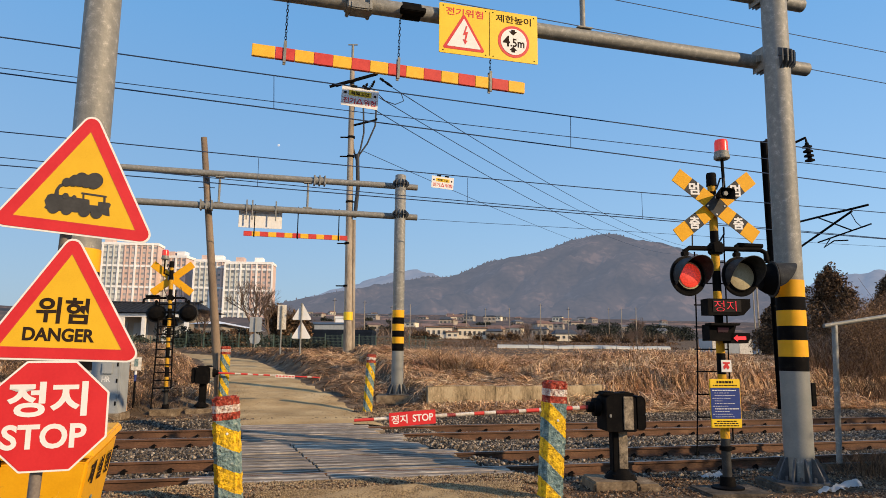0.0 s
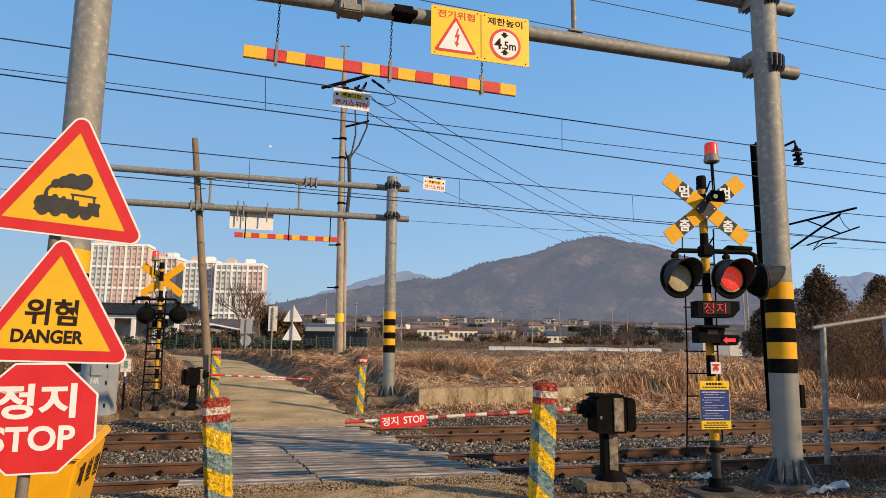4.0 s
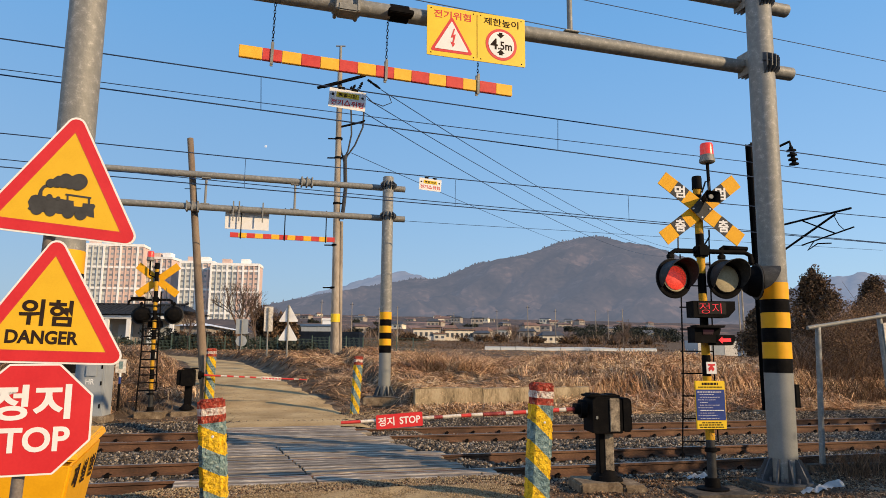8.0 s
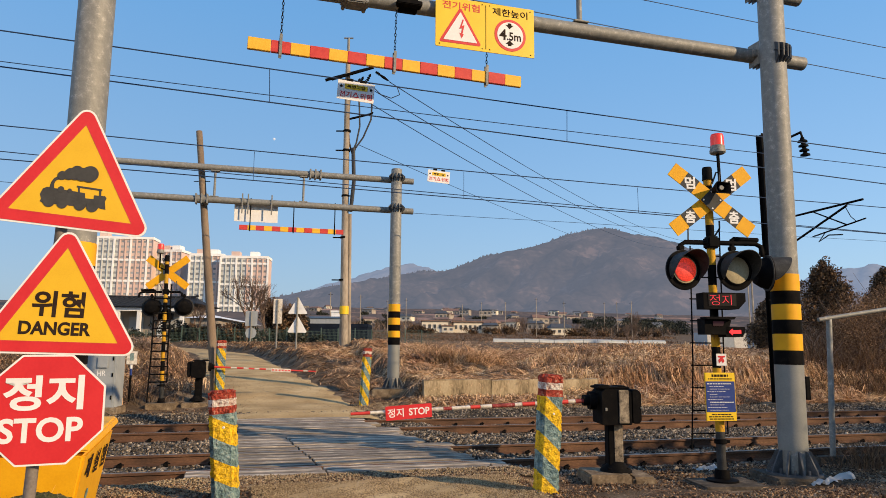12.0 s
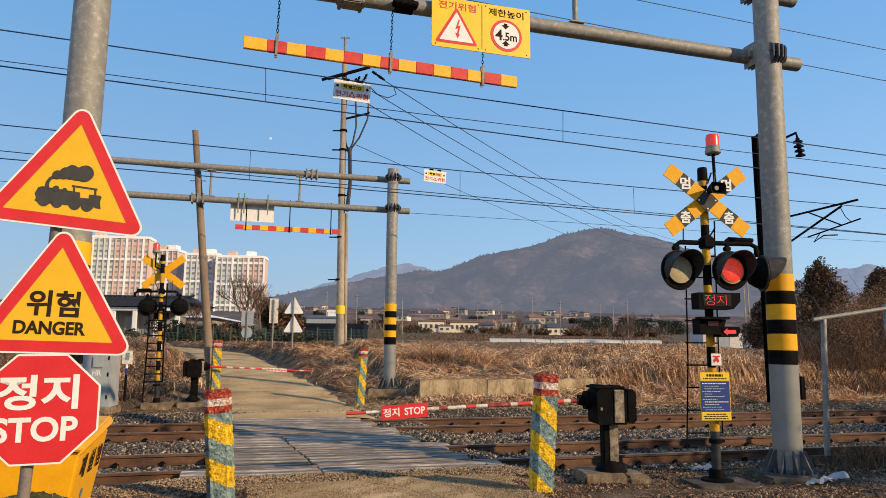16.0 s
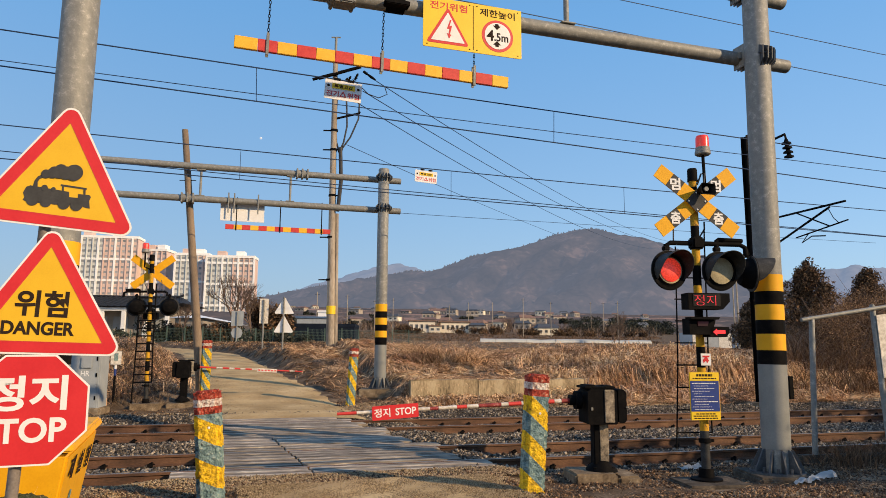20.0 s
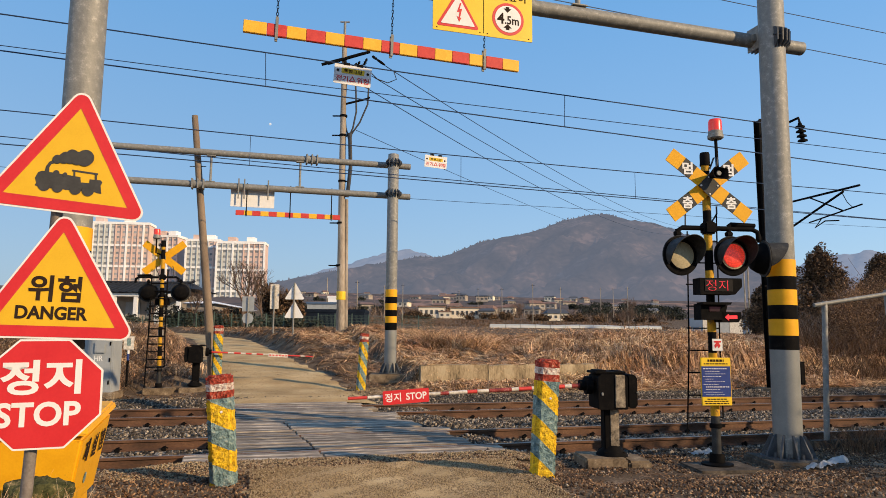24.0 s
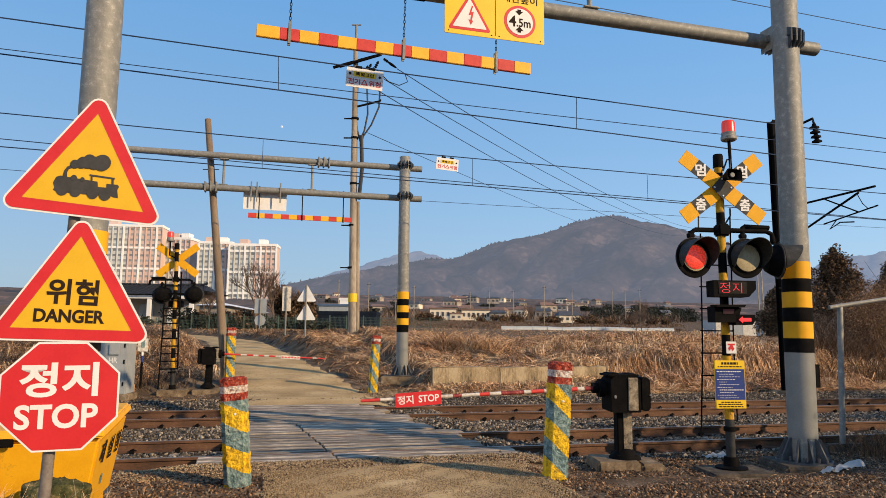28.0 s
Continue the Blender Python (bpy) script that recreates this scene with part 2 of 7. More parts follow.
def box(bm, c, s, m=Matrix(), bevel=0.0):
    v = bmesh.ops.create_cube(bm, size=1.0)["verts"]
    for p in v:
        p.co = m @ Vector((c[0] + p.co.x * s[0], c[1] + p.co.y * s[1], c[2] + p.co.z * s[2]))
    if bevel:
        e = list({e for p in v for e in p.link_edges})
        bmesh.ops.bevel(bm, geom=e, offset=bevel, segments=2, affect="EDGES", clamp_overlap=True)
    return bm


def tube(bm, pts, r, seg=10, r1=None, caps=True):
    """A round bar along points, tapering from r to r1."""
    pts = [Vector(p) for p in pts]
    r1 = r if r1 is None else r1
    rings, side = [], None
    for i, p in enumerate(pts):
        d = (pts[min(i + 1, len(pts) - 1)] - pts[max(i - 1, 0)]).normalized()
        if side is None:
            side = d.orthogonal().normalized()
        else:
            side = (side - d * side.dot(d)).normalized()
        up = d.cross(side)
        q = r + (r1 - r) * i / max(1, len(pts) - 1)
        rings.append([bm.verts.new(p + (side * math.cos(2 * math.pi * k / seg) + up * math.sin(2 * math.pi * k / seg)) * q) for k in range(seg)])
    for a, b in zip(rings, rings[1:]):
        for k in range(seg):
            bm.faces.new((a[k], a[(k + 1) % seg], b[(k + 1) % seg], b[k]))
    if caps:
        bm.faces.new(rings[0][::-1])
        bm.faces.new(rings[-1])
    return bm


def lathe(bm, profile, seg=24, m=Matrix()):
    """A turned body round z: profile is radius and height from bottom to top."""
    rings = []
    for r, z in profile:
        rings.append([bm.verts.new(m @ Vector((r * math.cos(2 * math.pi * k / seg), r * math.sin(2 * math.pi * k / seg), z))) for k in range(seg)])
    for a, b in zip(rings, rings[1:]):
        for k in range(seg):
            bm.faces.new((a[k], a[(k + 1) % seg], b[(k + 1) % seg], b[k]))
    bm.faces.new(rings[0][::-1])
    bm.faces.new(rings[-1])
    return bm


def plate(bm, outline, y0, y1, m=Matrix()):
    """An upright plate: the outline is x and z, the thickness goes from y0 to y1."""
    f = [bm.verts.new(m @ Vector((x, y0, z))) for x, z in outline]
    b = [bm.verts.new(m @ Vector((x, y1, z))) for x, z in outline]
    bm.faces.new(f)
    bm.faces.new(b[::-1])
    for i in range(len(f)):
        j = (i + 1) % len(f)
        bm.faces.new((f[j], f[i], b[i], b[j]))
    return bm


def ring_plate(bm, outer, inner, y0, y1):
    """An upright plate with a hole, the two outlines having as many points."""
    k = len(outer)
    v = [[bm.verts.new((x, y, z)) for x, z in o] for o in (outer, inner) for y in (y0, y1)]
    of, ob_, nf, nb = v
    for i in range(k):
        j = (i + 1) % k
        bm.faces.new((of[i], of[j], nf[j], nf[i]))
        bm.faces.new((ob_[j], ob_[i], nb[i], nb[j]))
        bm.faces.new((of[j], of[i], ob_[i], ob_[j]))
        bm.faces.new((nf[i], nf[j], nb[j], nb[i]))
    return bm


def rounded(corners, r, seg=5):
    """An outline with rounded corners, counted all round."""
    out, k = [], len(corners)
    for i in range(k):
        p = Vector(corners[i])
        a, b = (Vector(corners[i - 1]) - p).normalized(), (Vector(corners[(i + 1) % k]) - p).normalized()
        half = a.angle(b) / 2
        c = p + (a + b).normalized() * (r / math.sin(half))
        s, e = p + a * (r / math.tan(half)) - c, p + b * (r / math.tan(half)) - c
        a0, a1 = math.atan2(s.y, s.x), math.atan2(e.y, e.x)
        while a1 - a0 > math.pi:
            a1 -= 2 * math.pi
        while a1 - a0 < -math.pi:
            a1 += 2 * math.pi
        out += [(c.x + r * math.cos(a0 + (a1 - a0) * q / seg), c.y + r * math.sin(a0 + (a1 - a0) * q / seg)) for q in range(seg + 1)]
    return out


def circle(x, z, r, seg=24):
    return [(x + r * math.cos(2 * math.pi * k / seg), z + r * math.sin(2 * math.pi * k / seg)) for k in range(seg)]


def lettering(body, width, height, m, mat, parent, bold=0.0, name="lettering", depth=0.0015):
    """Words centred on m's origin, in its x and z, facing -y, stretched to the given size."""
    c = bpy.data.curves.new(name, "FONT")
    c.body, c.size, c.extrude, c.offset = body, 1.0, 0.0, bold
    c.resolution_u = 4
    o = bpy.data.objects.new(name, c)
    me = bpy.data.meshes.new_from_object(o)
    bpy.data.objects.remove(o)
    co = np.zeros(len(me.vertices) * 3)
    me.vertices.foreach_get("co", co)
    co = co.reshape(-1, 3)
    lo, hi = co.min(0), co.max(0)
    bm = bmesh.new()
    bm.from_mesh(me)
    bpy.data.meshes.remove(me)
    sx, sz = width / (hi[0] - lo[0]), height / (hi[1] - lo[1])
    for f in bm.faces:
        f.smooth = False
    for v in bm.verts:
        v.co = Vector(((v.co.x - (lo[0] + hi[0]) / 2) * sx, 0, (v.co.y - (lo[1] + hi[1]) / 2) * sz))
    e = bmesh.ops.extrude_face_region(bm, geom=bm.faces[:])["geom"]
    for v in e:
        if isinstance(v, bmesh.types.BMVert):
            v.co.y -= depth
    return part(name, bm, mat, parent, m=m, smooth=0)


def from_arrays(name, verts, faces, mats, smooth=False):
    """A mesh from numpy arrays: faces all of one size."""
    me = bpy.data.meshes.new(name)
    k = faces.shape[1]
    me.vertices.add(len(verts))
    me.vertices.foreach_set("co", np.ascontiguousarray(verts, dtype=np.float32).ravel())
    me.loops.add(faces.size)
    me.loops.foreach_set("vertex_index", np.ascontiguousarray(faces, dtype=np.int32).ravel())
    me.polygons.add(len(faces))
    me.polygons.foreach_set("loop_start", np.arange(0, faces.size, k, dtype=np.int32))
    me.polygons.foreach_set("loop_total", np.full(len(faces), k, dtype=np.int32))
    for m in mats if isinstance(mats, (list, tuple)) else [mats]:
        me.materials.append(m)
    me.update(calc_edges=True)
    me.validate()
    if smooth:
        me.shade_smooth()
    return me


def soft(x, a, b):
    """0 below a, 1 above b, smooth between."""
    t = np.clip((x - a) / (b - a), 0, 1)
    return t * t * (3 - 2 * t)


def wave(x, y, s, k=0.0):
    """A cheap smooth unevenness between about -1 and 1."""
    return (np.sin(x * s * 1.3 + 1.7 + k) * np.cos(y * s * 1.1 - 0.6 * k) + np.sin(x * s * 2.9 - y * s * 2.1 + 0.4 + k) * 0.5
            + np.cos(x * s * 5.3 + y * s * 6.1 + 2.2 * k) * 0.25) / 1.75

# ---- ground ----
LITTER = weathered("gravelly_earth", (0.06, 0.041, 0.026), (0.135, 0.096, 0.062), 1.6, 0.95, 1.0, fine=30, three=(0.28, 0.21, 0.14), spec=0.08)
PACKED = weathered("packed_road_earth", (0.29, 0.195, 0.092), (0.47, 0.335, 0.168), 0.9, 0.95, 1.3, fine=26, three=(0.56, 0.42, 0.23), spec=0.08)
# Colour kept very dark to imitate the shade in gaps between the stones.
BED = weathered("ballast_bed", (0.03, 0.025, 0.02), (0.08, 0.067, 0.054), 6, 0.95, 1.0, fine=22, spec=0.08)
STONE = islands("crushed_stone", [(0.0, (0.022, 0.018, 0.014)), (1.0, (0.40, 0.33, 0.25)), (0.45, (0.085, 0.068, 0.052)), (0.8, (0.20, 0.162, 0.12))])

GRIT = islands("tan_grit", [(0.0, (0.15, 0.105, 0.058)), (1.0, (0.46, 0.355, 0.22)), (0.5, (0.29, 0.21, 0.118))])
LEAVES = islands("leaf_litter", [(0.0, (0.03, 0.018, 0.011)), (1.0, (0.44, 0.28, 0.16)), (0.5, (0.10, 0.056, 0.031)), (0.8, (0.22, 0.13, 0.07))])

FLAT_N = [-400, 8.7, 9.3, 16.0, 16.7, 17.6, 19.5, 22, 26, 32, 40, 60, 120, 220, 300, 430, 600, 1000, 4000]
FLAT_Z = [0, 0, -0.26, -0.26, -0.10, 0.0, 0.03, 0.22, 0.5, 0.8, 1.15, 1.6, 3.1, 7.6, 12.5, 22, 34, 60, 150]


def road_x(y):
    """The middle of the lane beyond the tracks."""
    return np.interp(y, [12, 16, 22, 27, 33, 42, 52, 60, 90], [-2.2, -3.0, -5.2, -7.3, -9.5, -13.1, -19.5, -26, -54])


def deck_front(a, n):
    """1 on the strip of gravel that is packed up against the near edge of the crossing."""
    return soft(a, -1.6, -0.9) * (1 - soft(a, 3.3, 4.0)) * (1 - soft(n, 9.06, 9.22))


def terrain(x, y):
    a, n = x * ALONG.x + y * ALONG.y, x * ACROSS.x + y * ACROSS.y
    z = np.interp(n, FLAT_N, FLAT_Z)
    side = x - road_x(y)
    right, left = soft(side, 1.6, 2.7), soft(-side, 1.8, 4.0)
    lane = 1 - soft(np.abs(side), 1.3, 1.9)
    z = z + right * soft(a, 4.2, 4.8) * soft(n, 19.45, 19.75) * 0.5 * (1 - soft(n, 24, 45))
    z = z + right * (0.12 * soft(n, 22, 25) * (1 - soft(n, 40, 60)) + 0.22 * np.exp(-((x + 5) / 4.5) ** 2 - ((y - 35) / 6.0) ** 2)
                     + 0.38 * soft(n, 24, 32) * (1 - soft(n, 60, 90)) * (1 - soft(x, -3, 2)))
    z = z + soft(a, 9.5, 13) * soft(n, 17.2, 21.5) * 0.38 * (1 - soft(n, 24, 40))
    z = z + left * soft(n, 21, 29) * 0.85 * (1 - soft(n, 60, 140))
    z = z + right * soft(n, 20.2, 22.5) * (1 - soft(n, 50, 70)) * (0.24 * np.abs(wave(x, y, 0.85, 0.7)) - 0.085 + 0.08 * wave(x, y, 0.5, 2.1))
    z = z - 0.13 * soft(a, 3.0, 3.9) * soft(n, 6.4, 7.6) * (1 - soft(n, 8.6, 9.1))
    z = z - 0.20 * soft(a, -5.4, -4.6) * (1 - soft(a, -1.4, -0.8)) * soft(n, 17.6, 18.8) * (1 - soft(n, 20.5, 21.2))
    z = np.where(n > 8.4, z * (1 - deck_front(a, n)) - 0.012 * deck_front(a, n), z)
    rough = 0.03 - 0.018 * lane + 0.10 * soft(n, 18, 24) * (left + right)
    z = z + np.where((n > 8.4) & (n < 17), 0.0, wave(x, y, 1.9) * rough)
    return z


def grid_sheet(name, us, vs, place, mat, smooth=True):
    u, v = np.meshgrid(us, vs)
    p = place(u, v).reshape(-1, 3)
    i = np.arange(len(us) * len(vs)).reshape(len(vs), len(us))
    f = np.stack([i[:-1, :-1], i[:-1, 1:], i[1:, 1:], i[1:, :-1]], -1).reshape(-1, 4)
    return new(name, from_arrays(name, p, f, mat, smooth))


def from_rails(a, n, z):
    return np.stack([a * ALONG.x + n * ACROSS.x, a * ALONG.y + n * ACROSS.y, z], -1)


def sheet_place(a, n):
    p = from_rails(a, n, a * 0)
    p[..., 2] = terrain(p[..., 0], p[..., 1])
    return p


far_steps = np.geomspace(1, 130, 26)
us = np.concatenate([-25 - 32 * far_steps[::-1], np.arange(-25, 40, 0.4), 40 + 32 * far_steps])
vs = np.concatenate([-12 - 30 * far_steps[::-1], np.arange(-12, 8.4, 0.6), np.arange(8.4, 20.2, 0.2), np.arange(20.2, 60, 0.6), 60 + np.geomspace(0.5, 3400, 60)])
ground = tagged(grid_sheet("ground", us, vs, sheet_place, LITTER), "dry brown earth with dead grass and gravel", "ground", kind="structure")


def near_road_place(u, v):
    edge = 1 + 0.10 * wave(v * 3, u, 1.3)
    a = 1.5 + (u - 0.5) * (3.0 + 0.6 * soft(-v, -6, 8)) * edge - 0.05 * (8.7 - v)
    p = from_rails(a, v, a * 0)
    p[..., 2] = terrain(p[..., 0], p[..., 1]) + 0.03 - 0.05 * np.abs(2 * u - 1) ** 6 + 0.012 * wave(p[..., 0], p[..., 1], 5)
    return p


road_near = tagged(grid_sheet("road_near", np.linspace(0, 1, 26), np.linspace(-30, 8.28, 380), near_road_place, PACKED), "packed pale earth lane leading up to the crossing", "road", kind="structure")


def far_road_place(u, v):
    half = np.interp(v, [14, 20, 30, 45, 60], [1.75, 1.9, 1.75, 1.6, 1.6]) * (1 + 0.08 * wave(v * 2, u, 1.1))
    x = road_x(v) + (2 * u - 1) * half
    p = np.stack([x, v + 0.26 * (x - road_x(v)), v * 0], -1)
    p[..., 2] = terrain(p[..., 0], p[..., 1]) + 0.05 - 0.10 * np.abs(2 * u - 1) ** 6 + 0.005 * wave(p[..., 0], p[..., 1], 4)
    n = p[..., 0] * ACROSS.x + p[..., 1] * ACROSS.y
    p[..., 2] += 0.10 * (1 - soft(n, 16.0, 18.0))
    return p


road_far = tagged(grid_sheet("road_far", np.linspace(0, 1, 26), np.linspace(16.15, 70, 220), far_road_place, PACKED), "packed pale earth lane climbing away from the crossing", "road", kind="structure")


def bed_place(a, n):
    p = from_rails(a, n, a * 0)
    z = np.interp(n, [8.75, 9.2, 9.5, 11.3, 12.4, 13.7, 15.7, 16.4, 17.3], [0.0, -0.13, -0.175, -0.175, -0.14, -0.175, -0.175, -0.12, 0.03])
    z = z - 0.12 * soft(a, 3.0, 3.9) * (1 - soft(n, 8.8, 9.4))
    z = z * (1 - deck_front(a, n)) - 0.006 * deck_front(a, n)
    z = z + 0.10 * soft(a, 1.9, 2.6) * (1 - soft(a, 3.4, 4.2)) * soft(n, 9.0, 9.3) * (1 - soft(n, 15.8, 16.4))
    p[..., 2] = z + 0.012 * wave(p[..., 0], p[..., 1], 9)
    return p


bed = tagged(grid_sheet("ballast_bed", np.arange(-45, 90, 0.25), np.arange(8.75, 17.35, 0.12), bed_place, BED), "grey crushed stone bed under two railway tracks", "ballast", kind="structure")


def stones(name, count, a_range, n_range, size, height, skip, label, mat=STONE):
    """Loose stones, each a small lopsided eight-sided lump."""
    r = np.random.default_rng(len(name) * 7 + count)
    a, n = r.uniform(*a_range, count), r.uniform(*n_range, count)
    keep = ~skip(a, n)
    a, n = a[keep], n[keep]
    k = len(a)
    base = np.array([(1, 0, 0), (-1, 0, 0), (0, 1, 0), (0, -1, 0), (0, 0, 1), (0, 0, -1)], float)
    tri = np.array([(0, 2, 4), (2, 1, 4), (1, 3, 4), (3, 0, 4), (2, 0, 5), (1, 2, 5), (3, 1, 5), (0, 3, 5)])
    s = size * r.uniform(0.55, 1.35, (k, 1, 1)) * r.uniform(0.65, 1.2, (k, 1, 3))
    v = base[None] * s + r.normal(0, size * 0.22, (k, 6, 3))
    q = r.normal(size=(k, 4))
    q /= np.linalg.norm(q, axis=1, keepdims=True)
    w, x, y, z = q.T
    rot = np.stack([1 - 2 * (y * y + z * z), 2 * (x * y - w * z), 2 * (x * z + w * y), 2 * (x * y + w * z), 1 - 2 * (x * x + z * z), 2 * (y * z - w * x),
                    2 * (x * z - w * y), 2 * (y * z + w * x), 1 - 2 * (x * x + y * y)], -1).reshape(k, 3, 3)
    v = np.einsum("kij,kvj->kvi", rot, v)
    place = from_rails(a, n, height(a, n) + size * 0.2)
    v += place[:, None, :]
    f = (tri[None] + (np.arange(k) * 6)[:, None, None]).reshape(-1, 3)
    return tagged(new(name, from_arrays(name, v.reshape(-1, 3), f, mat)), label, "gravel", kind="stuff")


DECK_A = (-0.45, 3.0)
RAIL_N = (9.6, 11.1, 13.95, 15.45)


def off_bed(a, n):
    rail = np.min([np.abs(n - q) for q in RAIL_N], axis=0) < 0.075
    return rail | ((a > -1.5) & (a < 3.6) & (n < 9.12)) | ((a > DECK_A[0]) & (a < DECK_A[1] - 0.1 - 0.09 * (n - 9)) & (n > 9.0) & (n < 16.2))


stones("ballast_stones", 78000, (-8, 20), (8.9, 17.3), 0.030, lambda a, n: bed_place(a, n)[..., 2], off_bed, "grey and brown crushed ballast stones between the rails")
stones("verge_gravel", 9000, (-4.5, 10.5), (5.6, 9.05), 0.014, lambda a, n: sheet_place(a, n)[..., 2],
       lambda a, n: ((a > 0.15) & (a < 2.8) & (n < 8.15)), "small loose stones on the trackside verge")
stones("far_verge_gravel", 22000, (-7, 14), (16.9, 19.6), 0.017, lambda a, n: sheet_place(a, n)[..., 2],
       lambda a, n: (np.abs(a - 1.0) < 1.6) | (a > 4.4) & (n > 19.3), "small loose stones beyond the tracks", GRIT)
stones("lane_grit", 30000, (0.0, 3.0), (5.6, 8.3), 0.0075, lambda a, n: sheet_place(a, n)[..., 2] + 0.03, lambda a, n: a < -9, "loose grit on the packed lane", GRIT)
stones("deck_edge_gravel", 11000, (-1.6, 3.7), (8.1, 9.06), 0.012, lambda a, n: np.maximum(sheet_place(a, n)[..., 2], bed_place(a, n)[..., 2] * (n > 8.75) - (n <= 8.75)), lambda a, n: n > 9.05, "small tan gravel packed against the crossing planks", GRIT)
stones("leaf_litter", 26000, (-4.5, 10.5), (5.6, 9.1), 0.017, lambda a, n: sheet_place(a, n)[..., 2], lambda a, n: ((a > 0.25 + 0.15 * np.sin(n * 5)) & (a < 2.7 + 0.15 * np.sin(n * 4)) & (n < 8.15 + 0.08 * np.sin(a * 3))), "brown leaf litter and twigs on the near verge", LEAVES)
stones("far_litter", 12000, (-9, 16), (16.9, 20.5), 0.02, lambda a, n: sheet_place(a, n)[..., 2], lambda a, n: np.abs(a - 1.0) < 1.5, "brown litter beyond the tracks", LEAVES)
stones("far_lane_grit", 4000, (-3.0, 2.6), (16.3, 27), 0.010, lambda a, n: sheet_place(a, n)[..., 2] + 0.09 * (1 - soft(n, 16, 18)) + 0.05, lambda a, n: np.abs(from_rails(a, n, a)[..., 0] - road_x(from_rails(a, n, a)[..., 1])) > 1.6, "loose grit on the far lane", GRIT)

# ---- tracks ----
SLEEPER = weathered("sleeper_concrete", (0.15, 0.125, 0.10), (0.25, 0.22, 0.18), 6, 0.95, 0.5)
RAIL_FROM, RAIL_TO = -45.0, 90.0


def rail_outline():
    half = [(0.0625, -0.155), (0.0625, -0.143), (0.012, -0.122), (0.009, -0.045), (0.0325, -0.034), (0.0325, -0.006), (0.027, 0.0)]
    return half + [(-x, z) for x, z in half[::-1]]


def railway_track(first, second, label):
    t = thing("railway_track", label, "railway track", group="tracks")
    for n in (first, second):
        bm = bmesh.new()
        o = rail_outline()
        stops = np.linspace(RAIL_FROM, RAIL_TO, 28)
        rings = [[bm.verts.new(at(a, n + x, z)) for x, z in o] for a in stops]
        for p, q in zip(rings, rings[1:]):
            for k in range(len(o)):
                j = (k + 1) % len(o)
                f = bm.faces.new((p[k], p[j], q[j], q[k]))
                f.material_index = 1 if k == 6 else 0
        part("rail", bm, [RUST, RAIL_TOP], t, "rust-brown steel rail")
    bm = bmesh.new()
    box(bm, (0, 0, -0.235), (0.26, 2.5, 0.14), bevel=0.015)
    sleeper = clip = None
    mid = (first + second) / 2
    a = -8.7
    while a < 21:
        m = Matrix.Translation(at(a, mid)) @ pose(0, 0, 0, 0, 0, 14.574)
        if not DECK_A[0] - 0.1 < a < DECK_A[1] - 0.3:
            if sleeper is None:
                sleeper = part("sleeper", bm, SLEEPER, t, m=m)
                cb = bmesh.new()
                box(cb, (0.02, 0.095, -0.135), (0.07, 0.05, 0.045), bevel=0.008)
                tube(cb, [(0.05, 0.07, -0.125), (0.02, 0.10, -0.10), (-0.04, 0.085, -0.12)], 0.011, 6)
                tube(cb, [(0, 0.10, -0.16), (0, 0.10, -0.085)], 0.016, 6)
                clip = part("rail_clip", cb, BLACK, t, m=Matrix.Translation(at(a, first)) @ pose(0, 0, 0, 0, 0, 14.574))
                again(clip, Matrix.Translation(at(a, first)) @ pose(0, 0, 0, 0, 0, 194.574))
                for q in (14.574, 194.574):
                    again(clip, Matrix.Translation(at(a, second)) @ pose(0, 0, 0, 0, 0, q))
            else:
                again(sleeper, m)
                for n in (first, second):
                    for q in (14.574, 194.574):
                        again(clip, Matrix.Translation(at(a, n)) @ pose(0, 0, 0, 0, 0, q))
        a += 0.625
    return t


railway_track(RAIL_N[0], RAIL_N[1], "pair of rusty steel rails on concrete sleepers, nearer the lane")
railway_track(RAIL_N[2], RAIL_N[3], "pair of rusty steel rails on concrete sleepers, farther from the lane")


def crossing_deck():
    t = thing("crossing_deck", "weathered grey timber planks of the level crossing between the rails", "crossing deck", kind="structure")
    r = random.Random(5)
    edges = []
    for lo, hi in ((9.02, 9.52), (9.68, 11.02), (11.18, 13.87), (14.03, 15.37), (15.53, 16.2)):
        k = max(2, round((hi - lo) / 0.29))
        cuts = [lo] + [lo + (hi - lo) * (i + r.uniform(-0.25, 0.25)) / k for i in range(1, k)] + [hi]
        edges += list(zip(cuts, cuts[1:]))
    for lo, hi in edges:
        w = round(hi - lo - 0.010, 3)
        mid = (lo + hi) / 2
        left = DECK_A[0] + r.uniform(-0.12, 0.12) + 0.018 * (mid - 9) - (0.3 if mid < 9.6 else 0)
        joint = 0.90 - 0.10 * (mid - 9.2) + r.uniform(-0.012, 0.012)
        right = 3.27 - 0.14 * (mid - 9) + r.uniform(-0.26, 0.26)
        runs = ((left, joint - 0.011), (joint + 0.011, right)) if mid < 12.7 else ((left, right),)
        for a0, a1 in runs:
            bm = bmesh.new()
            box(bm, (0, 0, -0.07), (a1 - a0, w, 0.14), bevel=0.006)
            part("plank", bm, TIMBER, t, m=Matrix.Translation(at((a0 + a1) / 2, mid, 0.006 + r.uniform(-0.007, 0.005))) @ pose(0, 0, 0, r.uniform(-0.7, 0.7), r.uniform(-0.12, 0.12), 14.574 + r.uniform(-0.12, 0.12)))
    return t


crossing_deck()

# ---- gantries ----
def band(bm, z0, z1, r, seg=28):
    return lathe(bm, [(r, z0), (r, z1)], seg)


